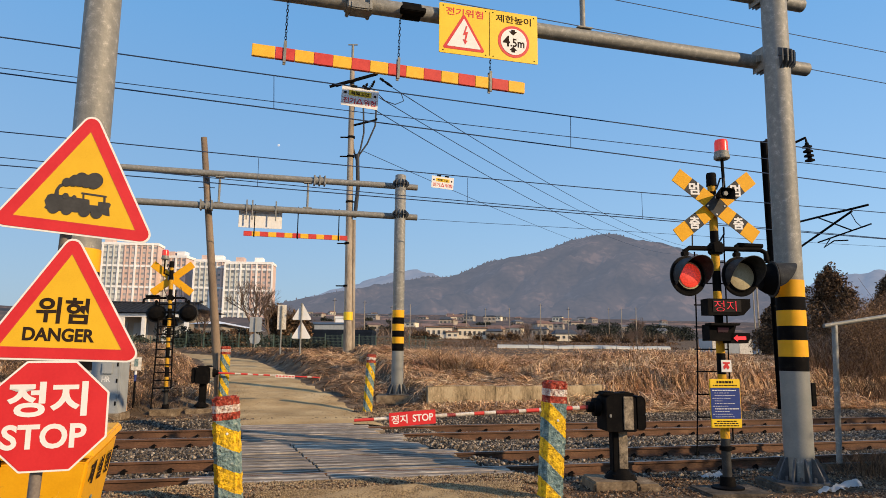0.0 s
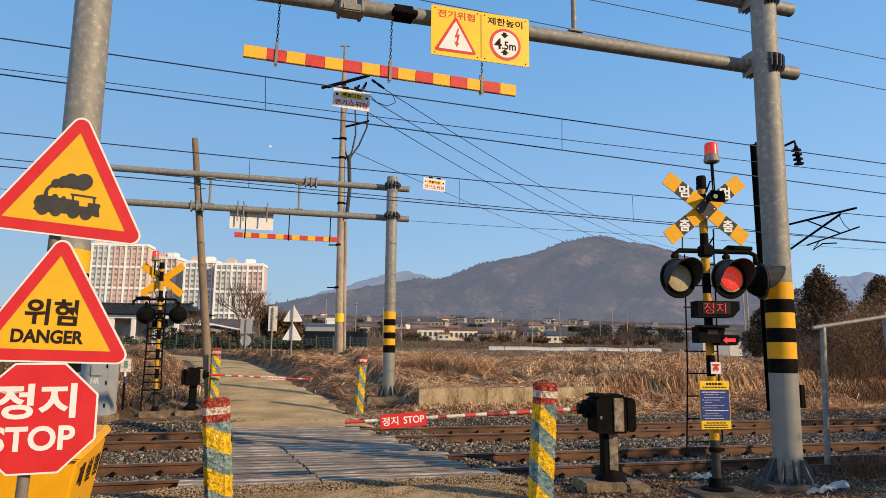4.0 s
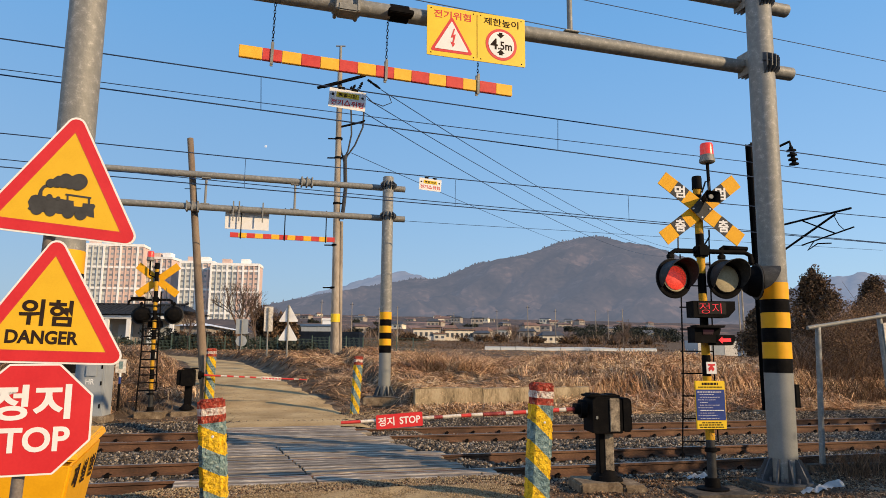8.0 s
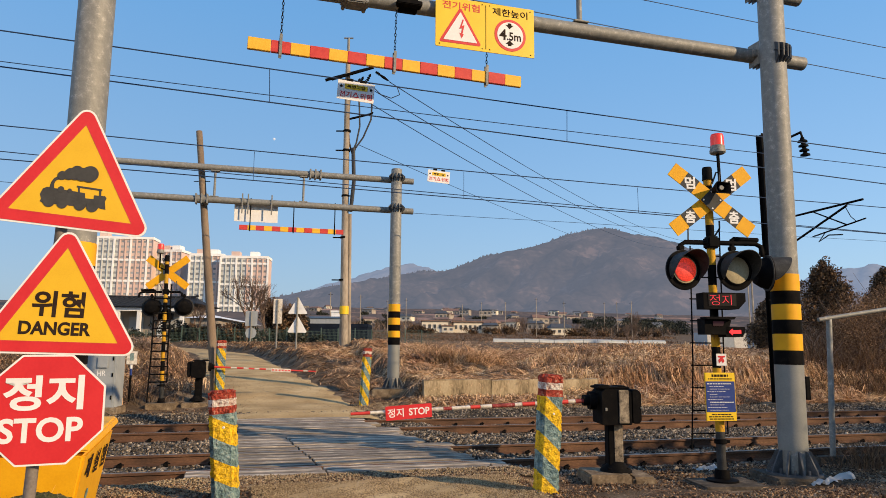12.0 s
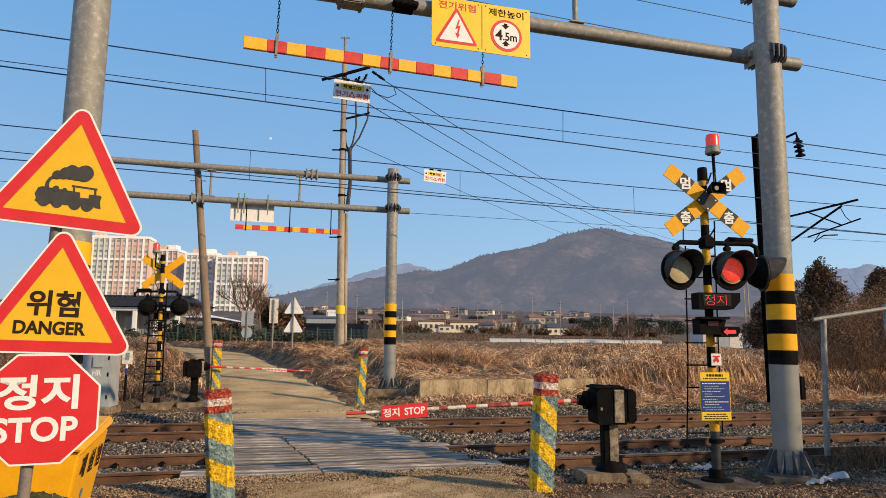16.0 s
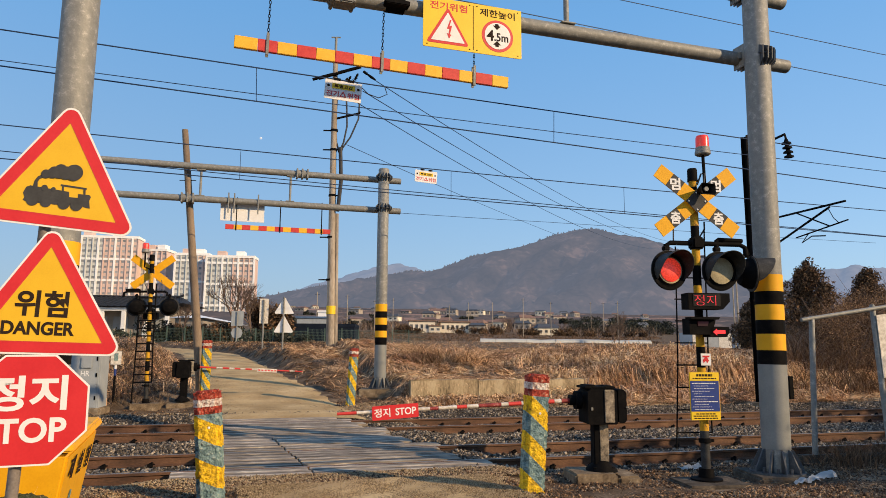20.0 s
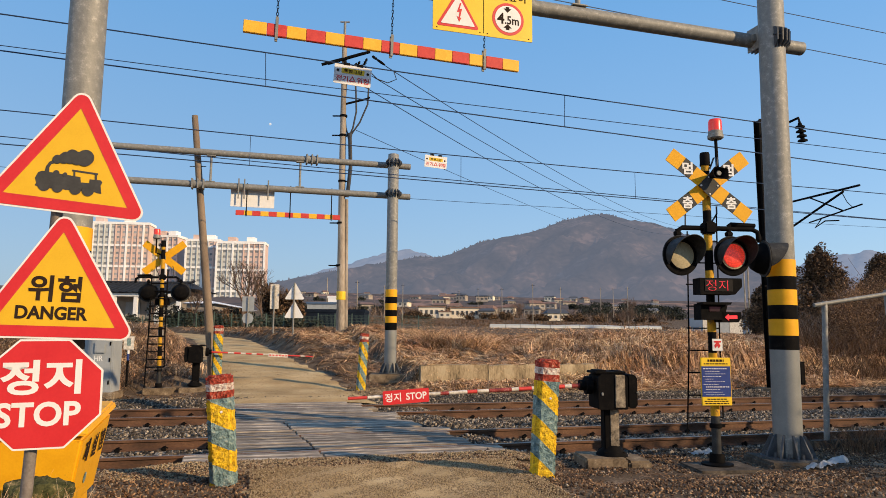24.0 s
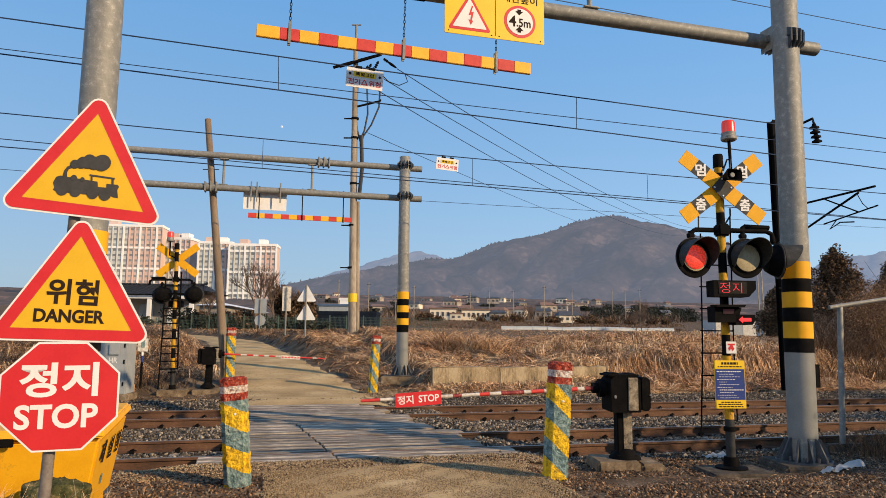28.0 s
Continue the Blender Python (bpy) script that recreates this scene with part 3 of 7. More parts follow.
def mast(name, x, y, z0, height, r, label, bands, sleeve_to=None, turn=0.0, base=0.0, group="", lean=0.0, block=4.8, stone=None):
    """A round steel mast on a ribbed foot and a concrete block."""
    t = thing(name, label, "mast", stand(x, y, z0, turn, 0, lean), group)
    bm = bmesh.new()
    lathe(bm, [(r, 0.0), (r, height * 0.5), (r * 0.97, height - 0.02), (r * 0.9, height)], 32)
    part("shaft", bm, GALVANISED, t)
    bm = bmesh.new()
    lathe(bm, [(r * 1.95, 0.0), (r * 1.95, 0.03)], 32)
    part("foot_plate", bm, FOOT_STEEL, t, "foot plate coloured dark for shade")
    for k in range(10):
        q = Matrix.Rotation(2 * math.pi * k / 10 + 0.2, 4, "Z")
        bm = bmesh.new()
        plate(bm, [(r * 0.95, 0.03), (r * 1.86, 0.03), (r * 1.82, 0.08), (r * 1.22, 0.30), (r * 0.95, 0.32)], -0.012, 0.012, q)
        part("foot_rib", bm, FOOT_STEEL, t, "foot rib coloured dark for shade")
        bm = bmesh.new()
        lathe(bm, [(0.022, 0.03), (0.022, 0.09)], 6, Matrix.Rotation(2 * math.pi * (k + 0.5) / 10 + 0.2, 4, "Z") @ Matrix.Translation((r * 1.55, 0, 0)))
        part("anchor_bolt", bm, FOOT_STEEL, t, "anchor bolt coloured dark for shade")
    bm = bmesh.new()
    box(bm, (0, 0, -0.13 + base), (r * block, r * 4.8, 0.27), bevel=0.03)
    part("concrete_block", bm, stone or CONCRETE, t, "low concrete block")
    for a, b, mat, label_ in bands:
        bm = bmesh.new()
        band(bm, a - z0, b - z0, r + 0.007)
        part("band", bm, mat, t, label_)
    if sleeve_to:
        bm = bmesh.new()
        lathe(bm, [(r + 0.006, 0.32), (r + 0.006, sleeve_to - z0)], 32)
        part("sleeve", bm, PAINT_GREY, t, "light grey painted sleeve")
    return t


def striped_bar(t, length, height, depth, count, m, hangers, rise, first=0):
    """A height-limit bar of yellow and red pieces hung on chains; m has x along the bar and its origin at its left end."""
    end = 0.04
    w = (length - end) / count
    for k in range(count):
        bm = bmesh.new()
        lo, hi = (end + w * k if k else 0.0), end + w * (k + 1)
        box(bm, ((lo + hi) / 2, 0, 0), (hi - lo - 0.002, depth, height), bevel=0.004)
        red = (k + first) % 2
        part("bar_piece", bm, BAR_RED if red else BAR_YELLOW, t, "red-painted bar piece" if red else "yellow-painted bar piece", m=m)
    for x in hangers:
        bm = bmesh.new()
        box(bm, (x, -depth / 2 - 0.008, 0.02), (0.035, 0.016, height * 1.9), bevel=0.003)
        box(bm, (x, depth / 2 + 0.008, 0.02), (0.035, 0.016, height * 1.9), bevel=0.003)
        part("strap", bm, GALVANISED, t, "flat steel strap", m=m)
        bm = bmesh.new()
        z, k = height * 0.95, 0
        while z < rise:
            n, e = (0.012, 0.004) if k % 2 else (0.004, 0.012)
            ring = [(x + n * math.cos(q), e * math.cos(q), z + 0.026 + 0.028 * math.sin(q)) for q in [math.pi * 2 * i / 8 for i in range(9)]]
            tube(bm, ring, 0.0045, 5, caps=False)
            z, k = z + 0.044, k + 1
        part("chain", bm, BLACK, t, "dark steel chain", m=m)


GANTRY_TURN = 15.865
BANDS = [(2.37, 2.60, BAND_YELLOW, "yellow band"), (2.19, 2.37, BLACK, "black band"), (1.98, 2.19, BAND_YELLOW, "yellow band"), (1.79, 1.98, BLACK, "black band"),
         (1.57, 1.79, BAND_YELLOW, "yellow band"), (1.38, 1.57, BLACK, "black band")]
mast("gantry_mast", 4.715, 9.36, -0.05, 8.7, 0.177, "grey steel mast with yellow and black bands beside the barrier", BANDS, 1.38, group="near masts", lean=0.8, stone=SHADE_CONCRETE)
mast("gantry_mast", -3.705, 6.95, 0.0, 8.6, 0.181, "grey steel mast with yellow and black bands behind warning signs", BANDS, 1.38, group="near masts")

beam_frame = stand(-3.72, 6.95, 0, GANTRY_TURN)


def near_gantry():
    t = thing("height_limit_gantry", "grey steel gantry beams carrying a red and yellow height bar", "gantry", beam_frame)
    for z in (5.89, 6.93):
        bm = bmesh.new()
        tube(bm, [(-0.75, 0.30, z), (9.68, 0.30, z)], 0.100, 24)
        part("beam", bm, GALVANISED, t, "round galvanised beam")
        for x in (0.0, 8.816):
            bm = bmesh.new()
            box(bm, (x, 0.23, z), (0.26, 0.12, 0.11), bevel=0.01)
            part("saddle", bm, GALVANISED, t, "steel saddle")
            for k in range(-1, 2):
                bm = bmesh.new()
                plate(bm, [(x + k * 0.06 - 0.008, z - 0.17), (x + k * 0.06 + 0.008, z - 0.17), (x + k * 0.06 + 0.008, z + 0.17), (x + k * 0.06 - 0.008, z + 0.17)], 0.10, 0.36)
                part("saddle_fin", bm, GALVANISED, t)
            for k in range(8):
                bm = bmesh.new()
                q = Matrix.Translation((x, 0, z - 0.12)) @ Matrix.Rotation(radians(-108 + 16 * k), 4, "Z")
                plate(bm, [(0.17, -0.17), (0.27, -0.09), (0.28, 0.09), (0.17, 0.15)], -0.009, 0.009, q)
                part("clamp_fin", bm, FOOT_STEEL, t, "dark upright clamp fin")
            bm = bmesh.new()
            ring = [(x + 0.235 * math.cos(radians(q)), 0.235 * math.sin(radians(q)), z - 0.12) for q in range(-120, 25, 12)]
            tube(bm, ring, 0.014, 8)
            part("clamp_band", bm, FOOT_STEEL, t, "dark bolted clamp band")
    for x in (2.35, 5.93):
        bm = bmesh.new()
        tube(bm, [(x, 0.30, 5.96), (x, 0.30, 6.86)], 0.038, 12)
        for z in (6.0, 6.82):
            box(bm, (x, 0.30, z), (0.22, 0.16, 0.02), bevel=0.004)
        part("strut", bm, GALVANISED, t)
    bm = bmesh.new()
    tube(bm, [(2.66, 0.30, 5.89), (3.0, 0.30, 5.89)], 0.118, 24)
    box(bm, (2.83, 0.24, 5.79), (0.24, 0.24, 0.10), bevel=0.015)
    for x in (2.70, 2.96):
        box(bm, (x, 0.28, 5.88), (0.045, 0.30, 0.25), bevel=0.01)
    part("joint_sleeve", bm, GALVANISED, t, "bolted beam joint")
    bm = bmesh.new()
    box(bm, (3.50, 0.24, 5.84), (0.32, 0.26, 0.06), bevel=0.01)
    tube(bm, [(3.38, 0.30, 5.89), (3.62, 0.30, 5.89)], 0.109, 20)
    part("bracket", bm, BLACK, t)
    striped_bar(t, 3.47, 0.148, 0.05, 15, Matrix.Translation((1.58, 0.30, 5.117)) @ pose(0, 0, 0, 0, 1.25, 0), (0.38, 1.77, 2.99), 0.72)
    return t


near_gantry()


def tri(cx, cz, side, r, seg=5):
    h = side * math.sqrt(3) / 2
    return rounded([(cx - side / 2, cz - h / 3), (cx + side / 2, cz - h / 3), (cx, cz + 2 * h / 3)], r, seg)


def height_sign():
    t = thing("height_limit_sign", "yellow double sign for high voltage and a height limit", "sign", beam_frame @ Matrix.Translation((4.51, 0.15, 5.662)))
    bm = bmesh.new()
    plate(bm, rounded([(-0.672, -0.335), (0.672, -0.335), (0.672, 0.335), (-0.672, 0.335)], 0.012, 2), -0.006, 0.006)
    p = part("panel", bm, SIGN_YELLOW, t, "bright yellow panel")
    bm = bmesh.new()
    for x in (-0.62, -0.05, 0.05, 0.62):
        for z in (-0.30, 0.30):
            lathe(bm, [(0.009, 0), (0.006, 0.006)], 8, pose(x, -0.006, z, 90, 0, 0))
    part("rivets", bm, BLACK, p)
    bm = bmesh.new()
    box(bm, (0, -0.008, 0), (0.005, 0.004, 0.6))
    part("dividing_line", bm, INK, p)
    for x in (-0.4, 0.4):
        bm = bmesh.new()
        box(bm, (x, 0.03, 0.13), (0.05, 0.05, 0.34), bevel=0.004)
        part("mounting_clip", bm, GALVANISED, p)
    lettering("전기위험", 0.50, 0.105, Matrix.Translation((-0.335, -0.007, 0.235)), RED, p, 0.012)
    lettering("제한높이", 0.49, 0.105, Matrix.Translation((0.335, -0.007, 0.235)), INK, p, 0.012)
    bm = bmesh.new()
    plate(bm, tri(-0.345, -0.108, 0.575, 0.022), -0.009, -0.006)
    part("danger_triangle", bm, RED, p, "red-rimmed triangle with a lightning bolt")
    bm = bmesh.new()
    plate(bm, tri(-0.345, -0.108, 0.455, 0.008), -0.012, -0.0095)
    part("danger_field", bm, WHITE, p)
    bm = bmesh.new()
    plate(bm, [(-0.318, 0.055), (-0.36, -0.075), (-0.325, -0.065), (-0.338, -0.135), (-0.362, -0.128), (-0.33, -0.20), (-0.30, -0.145), (-0.318, -0.14), (-0.292, -0.02), (-0.325, -0.03), (-0.30, 0.055)], -0.015, -0.0125)
    part("lightning_bolt", bm, RED, p)
    bm = bmesh.new()
    plate(bm, circle(0.335, -0.068, 0.218, 40), -0.009, -0.006)
    part("limit_ring", bm, RED, p)
    bm = bmesh.new()
    plate(bm, circle(0.335, -0.068, 0.180, 40), -0.012, -0.0095)
    part("limit_field", bm, WHITE, p)
    for s in (-1, 1):
        bm = bmesh.new()
        c = -0.06 + s * 0.125
        plate(bm, [(0.325 - 0.055, c + s * 0.005), (0.325, c - s * 0.048), (0.325 + 0.055, c + s * 0.005), (0.325 + 0.024, c + s * 0.005), (0.325 + 0.024, c + s * 0.03), (0.325 - 0.024, c + s * 0.03), (0.325 - 0.024, c + s * 0.005)], -0.015, -0.0125)
        part("limit_arrow", bm, INK, p)
    lettering("4", 0.10, 0.15, Matrix.Translation((0.232, -0.0125, -0.068)), INK, p, 0.02)
    lettering(".5m", 0.195, 0.115, Matrix.Translation((0.385, -0.0125, -0.082)), INK, p, 0.02)
    return t


height_sign()


# ---- warning signs by the lane ----
def warning_sign_post():
    t = thing("warning_sign_post", "two red-rimmed warning triangles above a red stop sign", "road sign", stand(-2.33, 4.2, 0, 20))
    bm = bmesh.new()
    lathe(bm, [(0.034, -0.1), (0.034, 2.95)], 16, pose(-0.085, 0.06, 0, 0, 1.6, 0))
    part("post", bm, SIGN_POST, t, "thin rust-stained steel post")
    for cx, cz, spin in ((0.050, 2.552, 4.0), (0.026, 1.772, 1.3)):
        m = pose(cx, -0.005, cz, 0, spin, 0) @ Matrix.Diagonal((1.035, 1, 1.035, 1) if cz > 2 else (1, 1, 1, 1))
        bm = bmesh.new()
        plate(bm, tri(0, 0, 0.93, 0.055), 0.0, 0.006)
        p = part("triangle_plate", bm, WHITE, t, "white-rimmed triangular plate", m=m)
        bm = bmesh.new()
        ring_plate(bm, tri(0, 0, 0.89, 0.045), tri(0, 0, 0.672, 0.004), -0.003, -0.0004)
        part("red_border", bm, RED, p)
        bm = bmesh.new()
        ring_plate(bm, tri(0, 0, 0.680, 0.004), tri(0, 0, 0.662, 0.003), -0.0038, -0.0015)
        part("border_line", bm, BAR_RED, p, "thin dark red line")
        bm = bmesh.new()
        plate(bm, tri(0, 0, 0.668, 0.003), -0.002, -0.0004)
        part("yellow_field", bm, YELLOW, p)
        for z in (-0.12, 0.16):
            bm = bmesh.new()
            box(bm, (0, 0.03, z), (0.10, 0.045, 0.03), bevel=0.004)
            part("clip", bm, GALVANISED, p)
        if cz > 2:
            y = -0.004
            shapes = [
                [(-0.17, -0.032), (-0.151, -0.022), (0.054, -0.028), (0.06, -0.057), (0.106, -0.055), (0.105, -0.033), (0.165, -0.03), (0.176, -0.04), (0.169, -0.061), (0.179, -0.106), (0.154, -0.105), (0.133, -0.098), (-0.015, -0.11), (-0.035, -0.107), (-0.149, -0.117), (-0.177, -0.106), (-0.171, -0.09), (-0.182, -0.066)],
                [(-0.139, -0.031), (-0.113, -0.027), (-0.117, 0.002), (-0.109, 0.021), (-0.083, 0.034), (-0.094, 0.053), (-0.121, 0.033), (-0.134, 0.008)],
                [(0.005, 0.008), (0.145, 0.007), (0.146, -0.003), (0.006, -0.002)],
                [(0.013, 0.003), (0.022, 0.004), (0.027, -0.031), (0.017, -0.033)],
                [(0.129, 0.001), (0.14, 0.003), (0.145, -0.036), (0.134, -0.038)],
            ]
            rounds = ((-0.129, -0.099, 0.033), (-0.058, -0.101, 0.03), (0.037, -0.098, 0.032), (0.105, -0.097, 0.033), (-0.076, -0.025, 0.017), (-0.029, -0.026, 0.012),
                      (-0.081, 0.053, 0.025), (-0.047, 0.063, 0.03), (-0.013, 0.073, 0.036), (-0.005, 0.084, 0.036), (-0.038, 0.07, 0.032), (0.023, 0.074, 0.038), (0.063, 0.081, 0.046), (0.068, 0.084, 0.045))
            shapes += [circle(*c, 24) for c in rounds]
            for i, outline in enumerate(shapes):
                name = ("engine_body", "chimney", "cab_roof", "cab_post", "cab_post")[i] if i < 5 else "engine_wheel" if i < 9 else "engine_dome" if i < 11 else "smoke_puff"
                bm = bmesh.new()
                plate(bm, [(u, w * 1.09 - 0.010) for u, w in outline], y - 0.0003 * i - 0.0004, y + 0.0006 - 0.0003 * i)
                part(name, bm, LOCO_GREY, p, smooth=0)
        else:
            lettering("위험", 0.285, 0.162, Matrix.Translation((-0.015, -0.0025, 0.035)), INK, p, 0.026)
            lettering("DANGER", 0.388, 0.082, Matrix.Translation((-0.020, -0.0025, -0.113)), INK, p, 0.034)
    k = 0.645 / 2
    c = k * math.tan(math.pi / 8)
    octagon = [(c, -k), (k, -c), (k, c), (c, k), (-c, k), (-k, c), (-k, -c), (-c, -k)]
    bm = bmesh.new()
    plate(bm, rounded(octagon, 0.012, 2), 0.0, 0.006)
    p = part("octagon_plate", bm, WHITE, t, "white-rimmed octagonal plate", m=pose(-0.015, -0.005, 1.18, 0, -0.6, 0))
    bm = bmesh.new()
    plate(bm, rounded([(x * 0.965, z * 0.965) for x, z in octagon], 0.012, 2), -0.002, -0.0004)
    part("red_field", bm, RED, p)
    lettering("정지", 0.425, 0.205, Matrix.Translation((-0.008, -0.0025, 0.098)), WHITE, p, 0.03)
    lettering("STOP", 0.445, 0.145, Matrix.Translation((-0.012, -0.0025, -0.118)), WHITE, p, 0.028)
    bm = bmesh.new()
    box(bm, (0.015, 0.03, 0), (0.10, 0.045, 0.03), bevel=0.004)
    part("clip", bm, GALVANISED, p)


warning_sign_post()


def grit_box():
    """The yellow bin for road grit: a tapered tub with an overhanging lid."""
    t = thing("grit_bin", "orange-yellow plastic grit bin with a sloping lid", "grit bin", stand(-2.765, 5.58, 0.0, GANTRY_TURN))
    bm = bmesh.new()
    w, d, f = 1.35, 1.22, 0.10
    low = [bm.verts.new((x, y, 0.13)) for x, y in ((-w + f, f), (-f, f), (-f, d - f), (-w + f, d - f))]
    top = [bm.verts.new((x, y, z)) for x, y, z in ((-w, 0, 0.72), (0, 0, 0.72), (0, d, 0.80), (-w, d, 0.80))]
    bm.faces.new(low[::-1])
    bm.faces.new(top)
    for i in range(4):
        bm.faces.new((low[i], low[(i + 1) % 4], top[(i + 1) % 4], top[i]))
    bmesh.ops.bevel(bm, geom=bm.edges[:], offset=0.025, segments=3, affect="EDGES")
    tub = part("tub", bm, ORANGE_YELLOW, t, "tapered orange-yellow tub")
    bm = bmesh.new()
    v = [(-w - 0.04, -0.05, 0.74), (0.04, -0.05, 0.74), (0.04, d + 0.03, 0.83), (-w - 0.04, d + 0.03, 0.83)]
    lo = [bm.verts.new(p) for p in v]
    hi = [bm.verts.new((x * 0.97 - 0.02, 0.03 + y * 0.95, z + 0.07)) for x, y, z in v]
    bm.faces.new(lo[::-1])
    bm.faces.new(hi)
    for i in range(4):
        bm.faces.new((lo[i], lo[(i + 1) % 4], hi[(i + 1) % 4], hi[i]))
    bmesh.ops.bevel(bm, geom=bm.edges[:], offset=0.015, segments=2, affect="EDGES")
    part("lid", bm, ORANGE_YELLOW, t, "sloping lid with an overhanging rim")
    bm = bmesh.new()
    box(bm, (-w * 0.5, -0.055, 0.72), (0.16, 0.03, 0.06), bevel=0.006)
    part("latch", bm, BLACK, t)
    for x in (-w + 0.2, -0.2):
        bm = bmesh.new()
        box(bm, (x, d / 2, 0.065), (0.12, d - 0.25, 0.135), bevel=0.01)
        part("foot", bm, ORANGE_YELLOW, t)
    side = Matrix.Translation((0.0, 0, 0)) @ Matrix.Rotation(math.pi / 2, 4, "Z")
    tilt = math.degrees(math.atan2(0.10, 0.60))
    for body, y in (("제", 0.26), ("설", 0.60), ("함", 0.94)):
        lettering(body, 0.175, 0.19, Matrix.Translation((-0.019, y, 0.585)) @ Matrix.Rotation(math.pi / 2, 4, "Z") @ pose(0, 0, 0, tilt, 0, 0), INK, tub, 0.02, depth=0.004)
    bm = bmesh.new()
    lathe(bm, [(0.045, 0), (0.045, 0.004)], 16, Matrix.Translation((-0.066, 0.5, 0.33)) @ Matrix.Rotation(math.pi / 2, 4, "Z") @ pose(0, 0, 0, 90 + tilt, 0, 0))
    part("round_emblem", bm, BOLLARD_BLUE, tub, "small faded blue emblem")


grit_box()


SACKING = weathered("mossy_grey_sacking", (0.022, 0.026, 0.012), (0.085, 0.085, 0.038), 12, 0.95, 1.2, fine=60, three=(0.24, 0.18, 0.09), spec=0.05)


def sandbag(m, size, label, seed):
    """A slumped, filled sack."""
    t = thing("sandbag", label, "sandbag", m, "sandbags by the bin")
    bm = bmesh.new()
    box(bm, (0, 0, size[2] / 2), size)
    bmesh.ops.subdivide_edges(bm, edges=bm.edges[:], cuts=15, use_grid_fill=True)
    for v in bm.verts:
        x, y, z = 2 * v.co.x / size[0], 2 * v.co.y / size[1], 2 * v.co.z / size[2] - 1
        k = (1 - 0.28 * x * x * abs(z)) * (1 - 0.30 * y * y * abs(z) ** 2)
        v.co = Vector((v.co.x * (1 - 0.14 * z * z - 0.10 * y * y), v.co.y * (1 - 0.22 * z * z - 0.14 * x * x), size[2] * (0.5 + 0.5 * z * k)))
        v.co += Vector((noise.noise(v.co * 7 + Vector((seed, 0, 0))), noise.noise(v.co * 7 + Vector((0, seed, 0))), 0.6 * noise.noise(v.co * 6 + Vector((0, 0, seed))))) * 0.045
        v.co += v.co.normalized() * (0.022 * noise.noise(v.co * 19 + Vector((seed, seed, 0))) + 0.014 * noise.noise(v.co * 41))
        v.co.z = max(v.co.z, 0.0)
    part("sack", bm, SACKING, t, smooth=70)


sandbag(stand(-2.98, 5.28, 0.0, 12), (0.50, 0.34, 0.26), "slumped grey-green sandbag in front of the grit bin", 1.0)
sandbag(stand(-2.94, 5.30, 0.24, 22), (0.42, 0.30, 0.24), "mossy grey-green sandbag lying on another one", 4.0)


# ---- bollards ----
def striped_bollard(name, m, width, height, label, phase=0.0, slope=1.05):
    t = thing(name, label, "bollard", m, "striped bollards")
    bm = bmesh.new()
    box(bm, (0, 0, height / 2 - 0.1), (width, width, height + 0.2))
    bmesh.ops.bevel(bm, geom=[e for e in bm.edges if abs(e.verts[0].co.z - e.verts[1].co.z) > 0.5], offset=0.045, segments=3, affect="EDGES")
    bmesh.ops.bevel(bm, geom=[e for e in bm.edges if e.verts[0].co.z > height - 0.01 and e.verts[1].co.z > height - 0.01], offset=0.02, segments=2, affect="EDGES")
    head = height - 0.235
    cuts = [((0, 0, head), (0, 0, 1)), ((0, 0, head + 0.075), (0, 0, 1)), ((0, 0, head + 0.15), (0, 0, 1))]
    step = 0.21
    k = -4
    while phase + k * step < height + 0.5:
        cuts.append(((0, 0, phase + k * step), (slope, 0, 1)))
        k += 1
    for co, no in cuts:
        bmesh.ops.bisect_plane(bm, geom=bm.verts[:] + bm.edges[:] + bm.faces[:], plane_co=co, plane_no=Vector(no).normalized(), dist=0.0005)
    for f in bm.faces:
        c = f.calc_center_median()
        if c.z > head:
            f.material_index = 2 if c.z > head + 0.15 or c.z < head + 0.075 else 3
        else:
            f.material_index = int(math.floor((c.z + slope * c.x - phase) / step)) % 2
    r = random.Random(len(label))
    bmesh.ops.triangulate(bm, faces=bm.faces[:])
    for _ in range(6):
        long = [e for e in bm.edges if e.calc_length() > 0.022]
        if not long:
            break
        bmesh.ops.subdivide_edges(bm, edges=long, cuts=1)
        bmesh.ops.triangulate(bm, faces=bm.faces[:])
    k = r.uniform(0, 50)
    for v in bm.verts:
        out = Vector((v.co.x, v.co.y, 0)).normalized()
        v.co += out * (0.010 * noise.noise(v.co * 24 + Vector((k, 0, 0))) + 0.010 * noise.noise(v.co * 55 + Vector((0, k, 0))))
        if v.co.z > height - 0.03:
            v.co.z += 0.012 * noise.noise(v.co * 30 + Vector((k, k, 0)))
    part("shaft", bm, [BOLLARD_YELLOW, BOLLARD_BLUE, BOLLARD_RED, BOLLARD_WHITE], t, "chipped concrete shaft with diagonal stripes", smooth=40)
    bm = bmesh.new()
    lathe(bm, [(0.014, 0.0), (0.010, 0.008)], 10, pose(0.02, -width / 2, height * 0.68, 90, 0, 0))
    part("reflector_stud", bm, WHITE, t)
    return t


